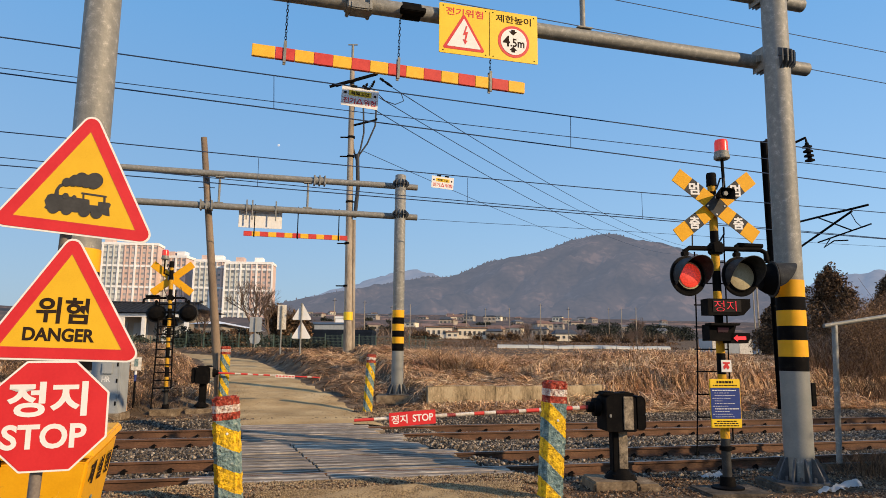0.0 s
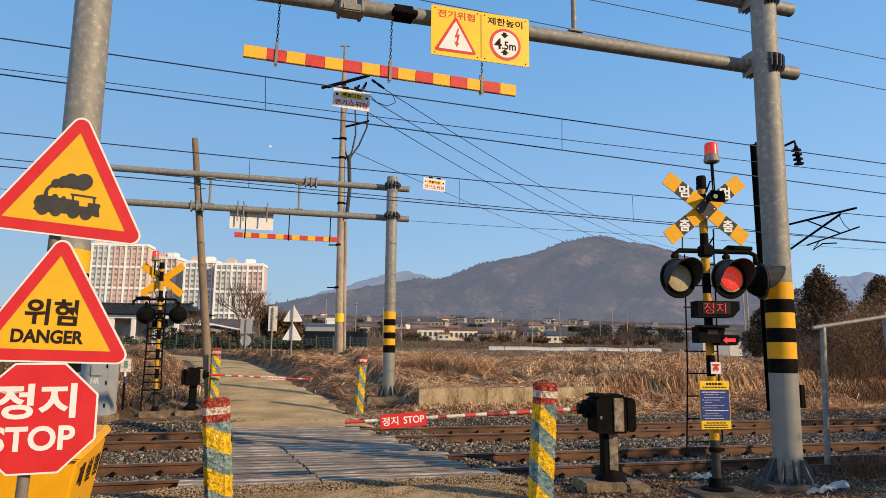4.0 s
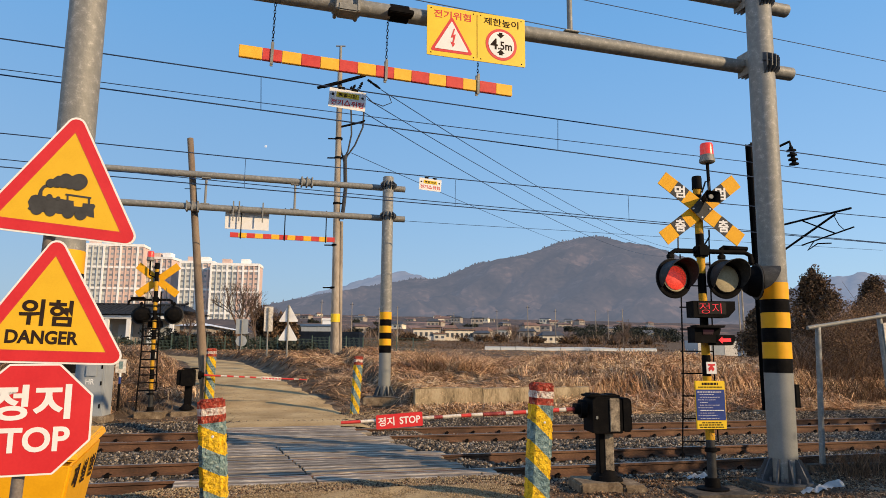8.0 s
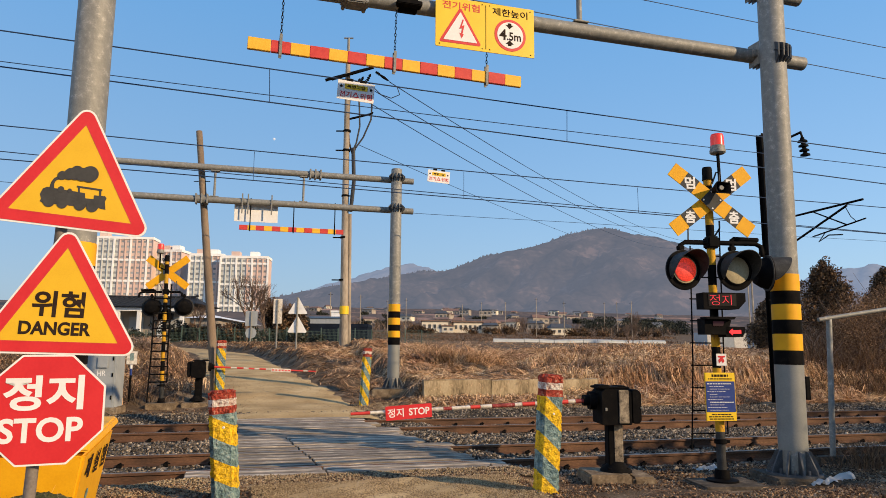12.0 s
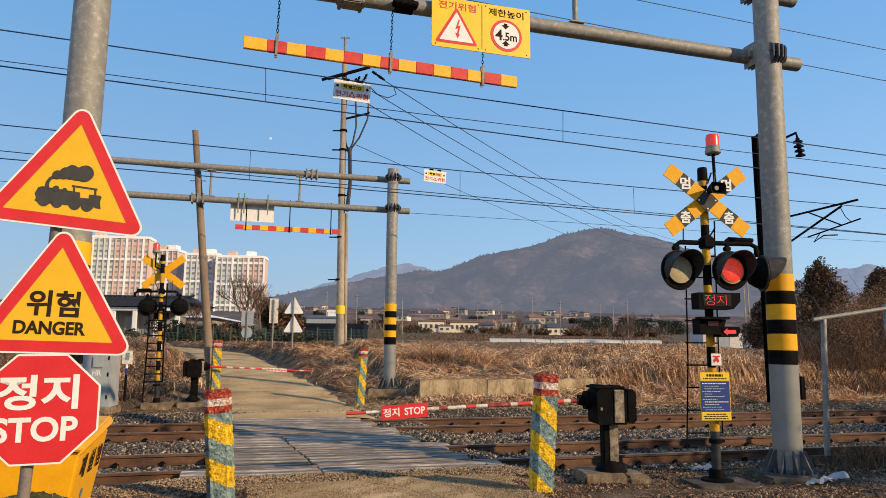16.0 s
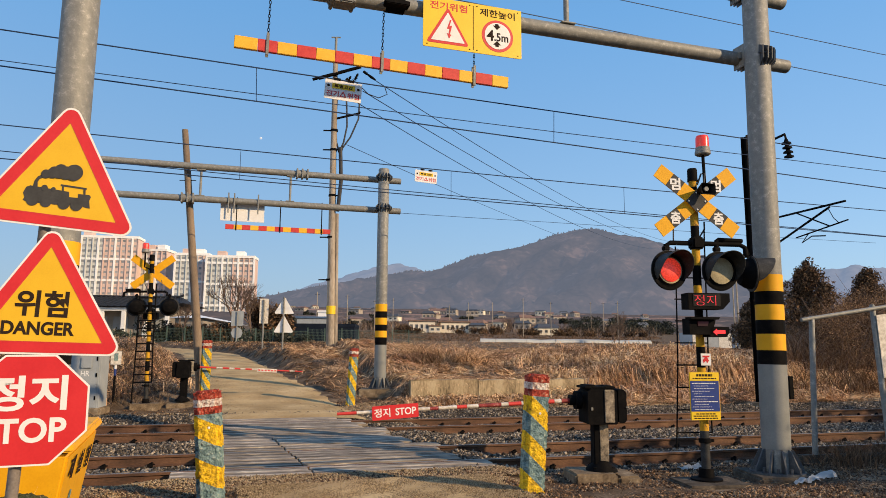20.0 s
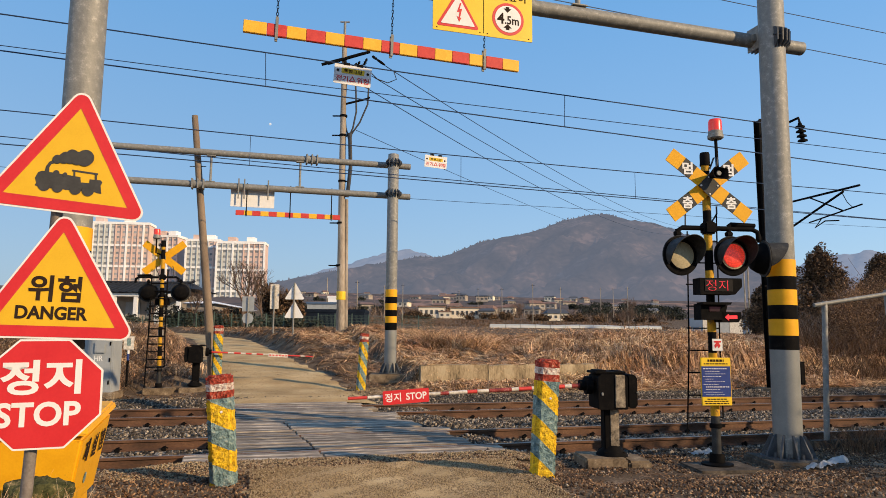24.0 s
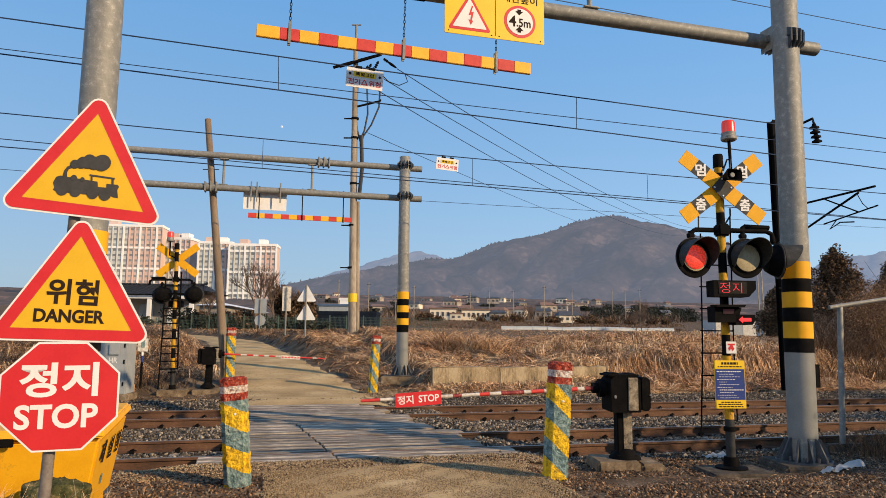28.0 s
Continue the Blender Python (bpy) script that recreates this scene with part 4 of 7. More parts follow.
striped_bollard("bollard", stand(-2.18, 7.40, -0.05, 9, 0, -4.9), 0.258, 1.165, "chipped concrete bollard with yellow and blue-green stripes, red top", 0.233, 0.52)
striped_bollard("bollard", stand(1.18, 7.80, -0.02, 6, 1.0, 3.4), 0.245, 1.305, "slim leaning concrete bollard with yellow and blue-green stripes", 0.376, 0.87)
striped_bollard("bollard", stand(-2.03, 19.2, 0.08, 12, 0, 3.0), 0.235, 1.50, "slim concrete bollard with faded stripes beyond the tracks", 0.10, 1.6)
striped_bollard("bollard", stand(-6.29, 20.15, 0.10, 12, 0, 0), 0.26, 1.68, "tall concrete bollard with faded stripes beside the far barrier", 0.06, 1.6)


# ---- barriers ----
def barrier(m, label, length, droop, lean_out, with_sign, pieces, slim=False, low=0.0):
    """A drop-arm machine: its arm points along local -x, its door faces local -y."""
    t = thing("barrier_machine", label, "barrier", m, "barriers")
    bm = bmesh.new()
    if slim:
        box(bm, (0.02, 0.12, -0.21), (0.72, 0.62, 0.26), bevel=0.03)
    else:
        box(bm, (-0.16, 0, 0.01 - low), (0.55, 0.62, 0.20), bevel=0.025)
    part("concrete_pad", bm, CONCRETE, t)
    if not slim:
        bm = bmesh.new()
        box(bm, (0.29, 0.0, -0.01 - low), (0.30, 0.56, 0.17), bevel=0.03)
        part("concrete_pad", bm, CONCRETE, t)
    bm = bmesh.new()
    lathe(bm, [(0.21, 0.10 - low), (0.20, 0.135 - low), (0.12, 0.20 - low), (0.10, 0.24 - low)], 20)
    for k in range(4):
        lathe(bm, [(0.028, 0.135 - low), (0.028, 0.165 - low)], 6, Matrix.Rotation(math.pi / 4 + k * math.pi / 2, 4, "Z") @ Matrix.Translation((0.165, 0, 0)))
    part("foot_flange", bm, BLACK, t)
    bm = bmesh.new()
    box(bm, (-0.02, 0, 0.40 - low / 2), (0.19, 0.17, 0.42 + low), bevel=0.012)
    part("pedestal", bm, BLACK, t, "black steel pedestal")
    bm = bmesh.new()
    box(bm, (0.02, -0.088, 0.41 - low / 2), (0.115, 0.012, 0.36 + low), bevel=0.004)
    part("pedestal_stripe", bm, DOOR_CREAM, t, "cream strip on the pedestal front")
    bm = bmesh.new()
    e = 0.10 if slim else 0.05
    plate(bm, rounded([(-0.27 + e, 0.60), (0.17, 0.60), (0.17, 1.02), (0.10, 1.055), (-0.22 + e, 1.06), (-0.27 + e, 1.02)], 0.02, 3), -0.20, 0.24)
    part("housing", bm, BLACK, t, "scratched black steel housing")
    bm = bmesh.new()
    box(bm, (-0.05, 0.02, 1.072), (0.42, 0.40, 0.03), bevel=0.01)
    box(bm, (-0.16, 0.0, 1.092), (0.14, 0.30, 0.025), bevel=0.01)
    box(bm, (0.07, -0.02, 1.088), (0.10, 0.26, 0.02), bevel=0.008)
    part("top_cover", bm, BLACK, t)
    bm = bmesh.new()
    box(bm, (0.065, -0.208, 0.835), (0.13, 0.018, 0.42), bevel=0.006)
    part("front_door", bm, DOOR_CREAM, t, "peeling cream-painted door")
    bm = bmesh.new()
    box(bm, (-0.17, -0.206, 0.80), (0.028, 0.014, 0.04), bevel=0.004)
    part("lock_plate", bm, GALVANISED, t)
    bm = bmesh.new()
    c = 0.10 if slim else 0.11
    plate(bm, rounded([(0.19, 0.62), (0.16 + c, 0.62), (0.19 + c, 0.66), (0.19 + c, 1.00), (0.15 + c, 1.05), (0.19, 1.05)], 0.018, 3), -0.19, 0.20)
    part("counterweight", bm, BLACK, t, "black counterweight box")
    bm = bmesh.new()
    box(bm, (0.30, -0.198, 0.82), (0.03, 0.012, 0.02), bevel=0.003)
    part("counterweight_bolt", bm, GALVANISED, t)
    bm = bmesh.new()
    lathe(bm, [(0.12, -0.34), (0.12, -0.26)], 20, pose(0, 0, 0.90, 0, 90, 0))
    lathe(bm, [(0.07, -0.42), (0.07, -0.33)], 16, pose(0, 0, 0.90, 0, 90, 0))
    part("arm_socket", bm, BLACK, t, "round black arm socket")
    arm = Matrix.Translation((-0.30, 0, 0.90)) @ pose(0, 0, 0, 0, droop, lean_out)
    x = 0.0
    tones = {"r": (BAR_RED, "red arm sleeve"), "w": (DIRTY_WHITE, "white arm sleeve"), "k": (BLACK, "dark arm sleeve"), "b": (MAROON, "dull dark red arm sleeve")}
    total = sum(w for _, w in pieces)
    for tone, w in pieces:
        w = w / total * length
        bm = bmesh.new()
        r = 0.029 - 0.009 * x / length
        tube(bm, [(-x, 0, 0), (-x - w * 0.97, 0, 0)], r if tone != "k" else r * 1.15, 12, r - 0.002)
        part("arm_piece", bm, tones[tone][0], t, tones[tone][1], m=arm)
        x += w
    if with_sign:
        s0 = length - 0.62
        plate_m = arm @ Matrix.Translation((-s0 + 0.10, -0.035, -0.01)) @ pose(0, 0, 0, 0, -1.5, 0)
        bm = bmesh.new()
        plate(bm, rounded([(-0.29, -0.085), (0.29, -0.085), (0.29, 0.085), (-0.29, 0.085)], 0.015, 3), -0.006, 0.0)
        p = part("stop_plate", bm, RED, t, "red plate lettered in white", m=plate_m)
        lettering("정지", 0.20, 0.105, Matrix.Translation((-0.165, -0.0065, 0)), WHITE, p, 0.015)
        lettering("STOP", 0.26, 0.088, Matrix.Translation((0.13, -0.0065, 0)), WHITE, p, 0.02)
    else:
        plate_m = arm @ Matrix.Translation((-length * 0.66, 0.034, -0.01))
        bm = bmesh.new()
        box(bm, (0, 0.0, 0), (0.56, 0.012, 0.10), bevel=0.004)
        part("back_plate", bm, DIRTY_WHITE, t, "pale plate with red marks", m=plate_m)
        for k in range(6):
            bm = bmesh.new()
            box(bm, (-0.23 + 0.09 * k, 0.008, 0), (0.05, 0.006, 0.035))
            part("plate_mark", bm, RED, t, m=plate_m)
    return t


barrier(stand(2.33, 9.27, 0.0, 4), "black barrier machine with its red and white arm lowered", 3.18, -2.4, 8.5, True,
        [("b", 0.22), ("w", 0.09), ("r", 0.34), ("w", 0.08), ("r", 0.16), ("w", 0.09), ("b", 0.28), ("w", 0.14), ("r", 0.12), ("w", 0.22), ("b", 0.10), ("w", 0.20), ("r", 0.40), ("w", 0.24), ("r", 0.22)], low=0.11)
barrier(stand(-6.77, 19.75, 0.13, 192), "black barrier machine beyond the tracks, its arm lowered", 2.98, -2.6, 0.0, False,
        [("r", 0.5), ("w", 0.14), ("r", 0.16), ("w", 0.12), ("r", 0.14), ("w", 0.12), ("r", 0.16), ("w", 0.12), ("r", 0.16), ("w", 0.14), ("r", 0.5), ("w", 0.12), ("r", 0.2)], True, 0.14)


# ---- crossing signals ----
def signal_lamp(t, m, lit):
    """A round flashing lamp facing local -y, with a long hood over its upper half."""
    bm = bmesh.new()
    lathe(bm, [(0.05, -0.20), (0.16, -0.17), (0.215, -0.08), (0.235, 0.0), (0.262, 0.0), (0.262, 0.02), (0.225, 0.025)], 36, pose(0, 0, 0, 90, 0, 0))
    p = part("lamp_body", bm, BLACK, t, "round black lamp body", m=m)
    bm = bmesh.new()
    lathe(bm, [(0.266, -0.006), (0.268, 0.0), (0.266, 0.008), (0.205, 0.010)], 40, pose(0, 0, 0, 90, 0, 0))
    part("back_disc", bm, DISC_GREY, p, "dark grey backing disc")
    bm = bmesh.new()
    for x, z in ((-0.05, 0.232), (0.05, 0.232), (-0.05, 0.205), (0.05, 0.205)):
        lathe(bm, [(0.011, 0.0), (0.009, 0.012)], 8, pose(x, -0.008, z, 90, 0, 0))
    tagged(part("disc_screws", bm, GALVANISED, p), kind="stuff")
    bm = bmesh.new()
    lathe(bm, [(0.222, 0.028), (0.20, 0.035), (0.195, 0.05), (0.185, 0.034)], 32, pose(0, 0, 0, 90, 0, 0))
    part("lens_rim", bm, BLACK, p)
    bm = bmesh.new()
    lathe(bm, [(0.18, 0.027), (0.178, 0.036), (0.14, 0.048), (0.07, 0.056), (0.01, 0.058)], 32, pose(0, 0, 0, 90, 0, 0))
    part("lens", bm, LENS_OFF, p, "cream unlit lens")
    bm = bmesh.new()
    seg, rings = 26, []
    for k in range(seg + 1):
        q = radians(-32 + 244 * k / seg)
        reach = 0.045 + 0.29 * max(0.0, math.sin(radians(180) * k / seg)) ** 0.75
        rings.append([(0.222 * math.cos(q), -0.02, 0.222 * math.sin(q)), (0.228 * math.cos(q), -reach, 0.228 * math.sin(q)),
                      (0.236 * math.cos(q), -reach, 0.236 * math.sin(q)), (0.232 * math.cos(q), -0.02, 0.232 * math.sin(q))])
    v = [[bm.verts.new(p_) for p_ in r] for r in rings]
    for a, b in zip(v, v[1:]):
        for i in range(4):
            bm.faces.new((a[i], a[(i + 1) % 4], b[(i + 1) % 4], b[i]))
    bm.faces.new(v[0])
    bm.faces.new(v[-1][::-1])
    part("hood", bm, DISC_GREY, p, "curved dark hood")
    bm = bmesh.new()
    tube(bm, [(0, 0.05, 0.24), (0, 0.05, 0.36)], 0.03, 12)
    box(bm, (0, 0.05, 0.30), (0.09, 0.07, 0.06), bevel=0.01)
    part("hanger", bm, BLACK, p)
    if not lit:
        return None
    bm = bmesh.new()
    lathe(bm, [(0.158, 0.0), (0.155, 0.006), (0.125, 0.016), (0.07, 0.022), (0.01, 0.024)], 32, pose(0, 0, 0, 90, 0, 0))
    return part("lit_lens", bm, LENS_LIT, t, "glowing red lens", m=m)


def crossing_signal(m, label, lit, words):
    side = 1 if lit else -1
    t = thing("crossing_signal", label, "crossing signal", m, "crossing signals")
    bm = bmesh.new()
    if lit:
        box(bm, (0.0, -0.08, -0.165), (0.85, 0.66, 0.16), bevel=0.025)
    else:
        box(bm, (-0.03, 0.05, -0.20), (0.78, 0.62, 0.28), bevel=0.03)
    part("concrete_base", bm, SHADE_CONCRETE if lit else CONCRETE, t)
    bm = bmesh.new()
    lathe(bm, [(0.20, -0.09), (0.20, -0.065), (0.10, -0.05), (0.09, 0.06)], 20)
    part("foot_flange", bm, BLACK, t)
    bm = bmesh.new()
    lathe(bm, [(0.078, 0.38), (0.078, 0.43), (0.06, 0.44)], 18)
    box(bm, (0.07, 0, 0.405), (0.10, 0.05, 0.04), bevel=0.006)
    part("post_collar", bm, BLACK, t)
    z, k = -0.06, 0
    while z < 3.84:
        h = 0.59 if k == 0 else 0.27
        h = min(h, 3.86 - z)
        bm = bmesh.new()
        r = 0.058 if z < 1.0 else 0.055
        lathe(bm, [(r, z), (r, z + h)], 20)
        part("post_band", bm, DISC_GREY if k == 0 else BLACK if k % 2 == 0 else POST_YELLOW, t, "dark grey post foot" if k == 0 else "black post band" if k % 2 == 0 else "yellow post band")
        z, k = z + h, k + 1
    bm = bmesh.new()
    lathe(bm, [(0.07, 3.85), (0.066, 3.90), (0.066, 4.00), (0.058, 4.03)], 20)
    part("post_cap", bm, BLACK, t)
    # cross boards
    for sgn in (1, -1):
        spin = sgn * 37.5
        blade = pose(-0.015, -0.10 - 0.015 * sgn, 3.55, 0, spin, 0)
        bm = bmesh.new()
        box(bm, (0, 0, 0), (1.36, 0.012, 0.205), bevel=0.003)
        b = part("cross_board", bm, BAND_YELLOW, t, "yellow cross board with dark panels", m=blade)
        for s in (-1, 1):
            bm = bmesh.new()
            box(bm, (s * 0.375, -0.0075, 0), (0.19, 0.003, 0.203))
            part("dark_panel", bm, LOCO_GREY, b)
            body = words[0] if (s < 0 and sgn > 0) or (s > 0 and sgn < 0) else words[1]
            lettering(body, 0.145, 0.165, Matrix.Translation((s * 0.375, -0.0095, 0)) @ pose(0, 0, 0, 0, -spin, 0), WHITE, b, 0.03)
    bm = bmesh.new()
    box(bm, (0, 0, 0), (0.225, 0.004, 0.225), pose(-0.015, -0.126, 3.55, 0, 45, 0))
    part("centre_panel", bm, LOCO_GREY, t, "dark square centre panel")
    bm = bmesh.new()
    for dx, dz in ((-0.135, 0), (0.135, 0), (0, -0.115), (0, 0.115)):
        lathe(bm, [(0.014, 0), (0.010, 0.01)], 8, pose(-0.015 + dx * 0.85, -0.128, 3.55 + dz, 90, 0, 0))
    tagged(part("cross_bolts", bm, WHITE, t), kind="stuff")
    bm = bmesh.new()
    box(bm, (0.02, -0.05, 3.55), (0.16, 0.09, 0.12), bevel=0.01)
    part("cross_bracket", bm, GALVANISED, t)
    # horn, beacon
    bm = bmesh.new()
    o, i = rounded([(-0.155, -0.095), (0.155, -0.095), (0.155, 0.095), (-0.155, 0.095)], 0.04, 4), rounded([(-0.05, -0.04), (0.05, -0.04), (0.05, 0.04), (-0.05, 0.04)], 0.02, 4)
    f = [bm.verts.new((x, -0.20, z)) for x, z in o]
    g2 = [bm.verts.new((x * 0.92, -0.195, z * 0.9)) for x, z in o]
    b0 = [bm.verts.new((x, 0.02, z)) for x, z in i]
    d0 = [bm.verts.new((x * 0.8, -0.05, z * 0.8)) for x, z in i]
    for k in range(len(f)):
        j = (k + 1) % len(f)
        bm.faces.new((f[k], f[j], b0[j], b0[k]))
        bm.faces.new((f[j], f[k], g2[k], g2[j]))
        bm.faces.new((g2[j], g2[k], d0[k], d0[j]))
    bm.faces.new(d0)
    bm.faces.new(b0[::-1])
    part("loudspeaker_horn", bm, BLACK, t, "dark horn loudspeaker", m=pose(0.015, -0.16, 3.68, 0, 0, 14) @ Matrix.Diagonal((0.8, 0.8, 0.8, 1)))
    bm = bmesh.new()
    lathe(bm, [(0.035, 0), (0.03, 0.02)], 14, pose(0.03, -0.29, 3.68, 90, 0, 0))
    part("horn_tip", bm, GALVANISED, t)
    bm = bmesh.new()
    tube(bm, [(0.05, -0.03, 3.80), (0.10, -0.05, 3.95), (0.14, -0.08, 3.95), (0.09, -0.12, 3.78)], 0.012, 8)
    part("horn_cable", bm, CABLE, t)
    bm = bmesh.new()
    tube(bm, [(0.05, 0.0, 3.62), (0.19, 0.02, 3.68), (0.18, 0.02, 4.25 if lit else 4.09)], 0.022, 10)
    part("beacon_rod", bm, BLACK, t)
    bm = bmesh.new()
    lathe(bm, [(0.085, 4.235), (0.105, 4.25), (0.105, 4.29), (0.095, 4.30), (0.095, 4.345), (0.088, 4.35)], 24, pose(0.18, 0.02, 0, 0, 0, 0))
    part("beacon_base", bm, GALVANISED, t, "grey beacon base", m=Matrix.Translation((0, 0, 0 if lit else -0.16)))
    bm = bmesh.new()
    lathe(bm, [(0.09, 4.345), (0.088, 4.48), (0.078, 4.51), (0.03, 4.52)], 24, pose(0.18, 0.02, 0, 0, 0, 0))
    part("beacon_dome", bm, BEACON_RED, t, "red beacon dome", m=Matrix.Translation((0, 0, 0 if lit else -0.16)))
    # lamps on their cross tube
    bm = bmesh.new()
    tube(bm, [(-0.43, -0.02, 2.86), (-0.43, -0.02, 2.95), (-0.37, -0.02, 2.99), (0.62, -0.02, 2.99), (0.70, -0.02, 2.95), (0.71, -0.02, 2.84)], 0.033, 12)
    box(bm, (0, -0.02, 2.99), (0.16, 0.17, 0.16), bevel=0.02)
    part("cross_tube", bm, BLACK, t, "black cross tube with bent ends")
    bm = bmesh.new()
    tube(bm, [(0.29, -0.02, 2.95), (0.29, -0.02, 3.03), (0.32, -0.02, 3.05), (0.66, -0.02, 3.04)], 0.03, 10)
    part("lamp_bracket", bm, BLACK, t)
    left = signal_lamp(t, pose(-0.43 if lit else -0.49, -0.07, 2.61 if lit else 2.57, 0, 0, 8), lit)
    right = signal_lamp(t, pose(0.29 if lit else 0.37, -0.07, 2.615 if lit else 2.57, 0, 0, 4), lit)
    signal_lamp(t, pose(0.79, 0.02, 2.60, 0, 0, 80) @ Matrix.Diagonal((0.92, 0.92, 0.92, 1)) if lit else pose(0.0, -0.12, 2.40, 0, 0, 0) @ Matrix.Diagonal((0.55, 0.55, 0.55, 1)), False)
    # lettered diode boxes
    cases = [[(-0.28, 2.09), (0.19, 2.09), (0.29, 2.19), (0.29, 2.30), (-0.28, 2.30)]]
    if lit:
        cases += [[(-0.28, 1.765), (0.02, 1.765), (0.08, 1.95), (-0.28, 1.97)], [(0.0, 1.735), (0.22, 1.735), (0.26, 1.79), (0.26, 1.865), (0.0, 1.865)]]
    else:
        cases = [[(-0.18, 2.22), (0.20, 2.22), (0.20, 2.40), (-0.18, 2.40)]]
    for o in cases:
        bm = bmesh.new()
        plate(bm, o, -0.28, -0.08)
        part("display_case", bm, BLACK, t, "black display case")
    if lit:
        bm = bmesh.new()
        box(bm, (-0.03, -0.284, 2.205), (0.38, 0.006, 0.155), bevel=0.002)
        screen = part("display_screen", bm, SCREEN, t, "dark diode screen")
        lettering("정", 0.135, 0.135, Matrix.Translation((-0.135, -0.289, 2.205)), LED_RED, screen, -0.016)
        lettering("지", 0.125, 0.13, Matrix.Translation((0.03, -0.289, 2.205)), LED_RED, screen, -0.016)
        bm = bmesh.new()
        plate(bm, [(-0.30, 1.985), (0.10, 1.985), (0.08, 1.955), (-0.29, 1.955)], -0.36, -0.20)
        part("case_visor", bm, BLACK, t)
        bm = bmesh.new()
        plate(bm, [(0.035, 1.798), (0.085, 1.840), (0.085, 1.820), (0.20, 1.822), (0.20, 1.778), (0.085, 1.776), (0.085, 1.756)], -0.290, -0.282)
        part("arrow_light", bm, LED_ARROW, t, "glowing red arrow")
        bm = bmesh.new()
        plate(bm, [(-0.17, 1.87), (-0.04, 1.87), (-0.02, 1.93), (-0.17, 1.93)], -0.288, -0.282)
        part("dim_light", bm, LED_DIM, t)
    # plates
    bm = bmesh.new()
    box(bm, (0.015, -0.10, 1.445), (0.14, 0.006, 0.155), bevel=0.003)
    small = part("small_plate", bm, WHITE, t, "small white plate with a red mark")
    bm = bmesh.new()
    plate(bm, [(-0.035, 1.495), (0.065, 1.495), (0.06, 1.475), (0.03, 1.47), (0.055, 1.43), (0.03, 1.40), (0.01, 1.43), (-0.02, 1.40), (-0.03, 1.44), (0.0, 1.47), (-0.03, 1.475)], -0.107, -0.1035)
    part("red_mark", bm, RED, small)
    if lit:
        bm = bmesh.new()
        box(bm, (-0.04, -0.13, 0.978), (0.41, 0.008, 0.605), bevel=0.003)
        board = part("notice_board", bm, SIGN_YELLOW, t, "yellow-edged notice board")
        for z, h, mat in ((1.225, 0.095, SIGN_YELLOW), (0.978, 0.385, BLUE), (0.728, 0.10, SIGN_YELLOW)):
            bm = bmesh.new()
            box(bm, (-0.04, -0.136, z), (0.39, 0.005, h))
            part("notice_panel", bm, mat, board)
        r = random.Random(3)

        def text_row(bm, x, z, width, h, word):
            """A row of small marks, one for each unreadable word."""
            end = x + width
            while x < end - 0.01:
                w = min(word * r.uniform(0.5, 1.4), end - x)
                box(bm, (x + w / 2, -0.1395, z), (w, 0.002, h))
                x += w + 0.009

        bm = bmesh.new()
        text_row(bm, -0.15, 1.243, 0.22, 0.030, 0.035)
        for z, w in ((1.202, 0.32), (0.755, 0.26), (0.728, 0.34), (0.700, 0.32)):
            text_row(bm, -0.04 - w / 2, z, w, 0.014, 0.035)
        tagged(part("notice_lines_dark", bm, INK, board), kind="stuff")
        bm = bmesh.new()
        for k in range(11):
            w = (0.32, 0.20, 0.27, 0.25, 0.10, 0.28, 0.21)[k % 7]
            text_row(bm, -0.215 + (0.03 if k % 3 else 0), 1.140 - 0.033 * k, w, 0.011 if k in (0, 7) else 0.005, 0.022)
        tagged(part("notice_lines_pale", bm, WHITE, board), kind="stuff")
    # ladder
    bm = bmesh.new()
    rail = 0.010 if lit else 0.020
    tube(bm, [(-0.36 * side, 0.06, 0.30 if lit else -0.05), (-0.30 * side, 0.05, 1.4), (-0.27 * side, 0.04, 2.95)], rail, 8)
    part("ladder_rail", bm, BLACK, t, "thin dark ladder rail")
    bm = bmesh.new()
    tube(bm, [(0.14 * side, 0.06, 0.50), (0.13 * side, 0.05, 1.4), (0.15 * side, 0.04, 3.0), (0.15 * side, 0.03, 3.2)], rail, 8)
    part("ladder_rail", bm, BLACK, t, "thin dark ladder rail")
    for k in range(9 if lit else 12):
        z = 0.50 + (0.29 if lit else 0.21) * k
        bm = bmesh.new()
        tube(bm, [((-0.345 + 0.028 * (z - 0.5) / 1.2) * side, 0.055, z), (0.14 * side, 0.055, z)], 0.009 if lit else 0.018, 8)
        part("rung", bm, BLACK, t)
    bm = bmesh.new()
    tube(bm, [(0.06, 0.05, 2.9), (0.10, 0.06, 3.1), (0.16, 0.04, 3.2), (0.15, 0.02, 3.3)], 0.012, 8)
    part("cable", bm, CABLE, t)
    bm = bmesh.new()
    tube(bm, [(-0.30, 0.03, 3.0), (-0.29, 0.03, 3.25), (-0.27, 0.03, 3.3)], 0.010, 8)
    part("cable", bm, CABLE, t)
    return t, left, right


near_signal, lens_left, lens_right = crossing_signal(stand(3.64, 9.07, 0.0, 6), "black and yellow crossing signal with a red lamp lit", True, ("멈", "춤"))
crossing_signal(stand(-7.62, 19.35, 0.12, 190, 0, 1.2), "crossing signal beyond the tracks with its yellow cross seen from behind", False, ("멈", "춤"))


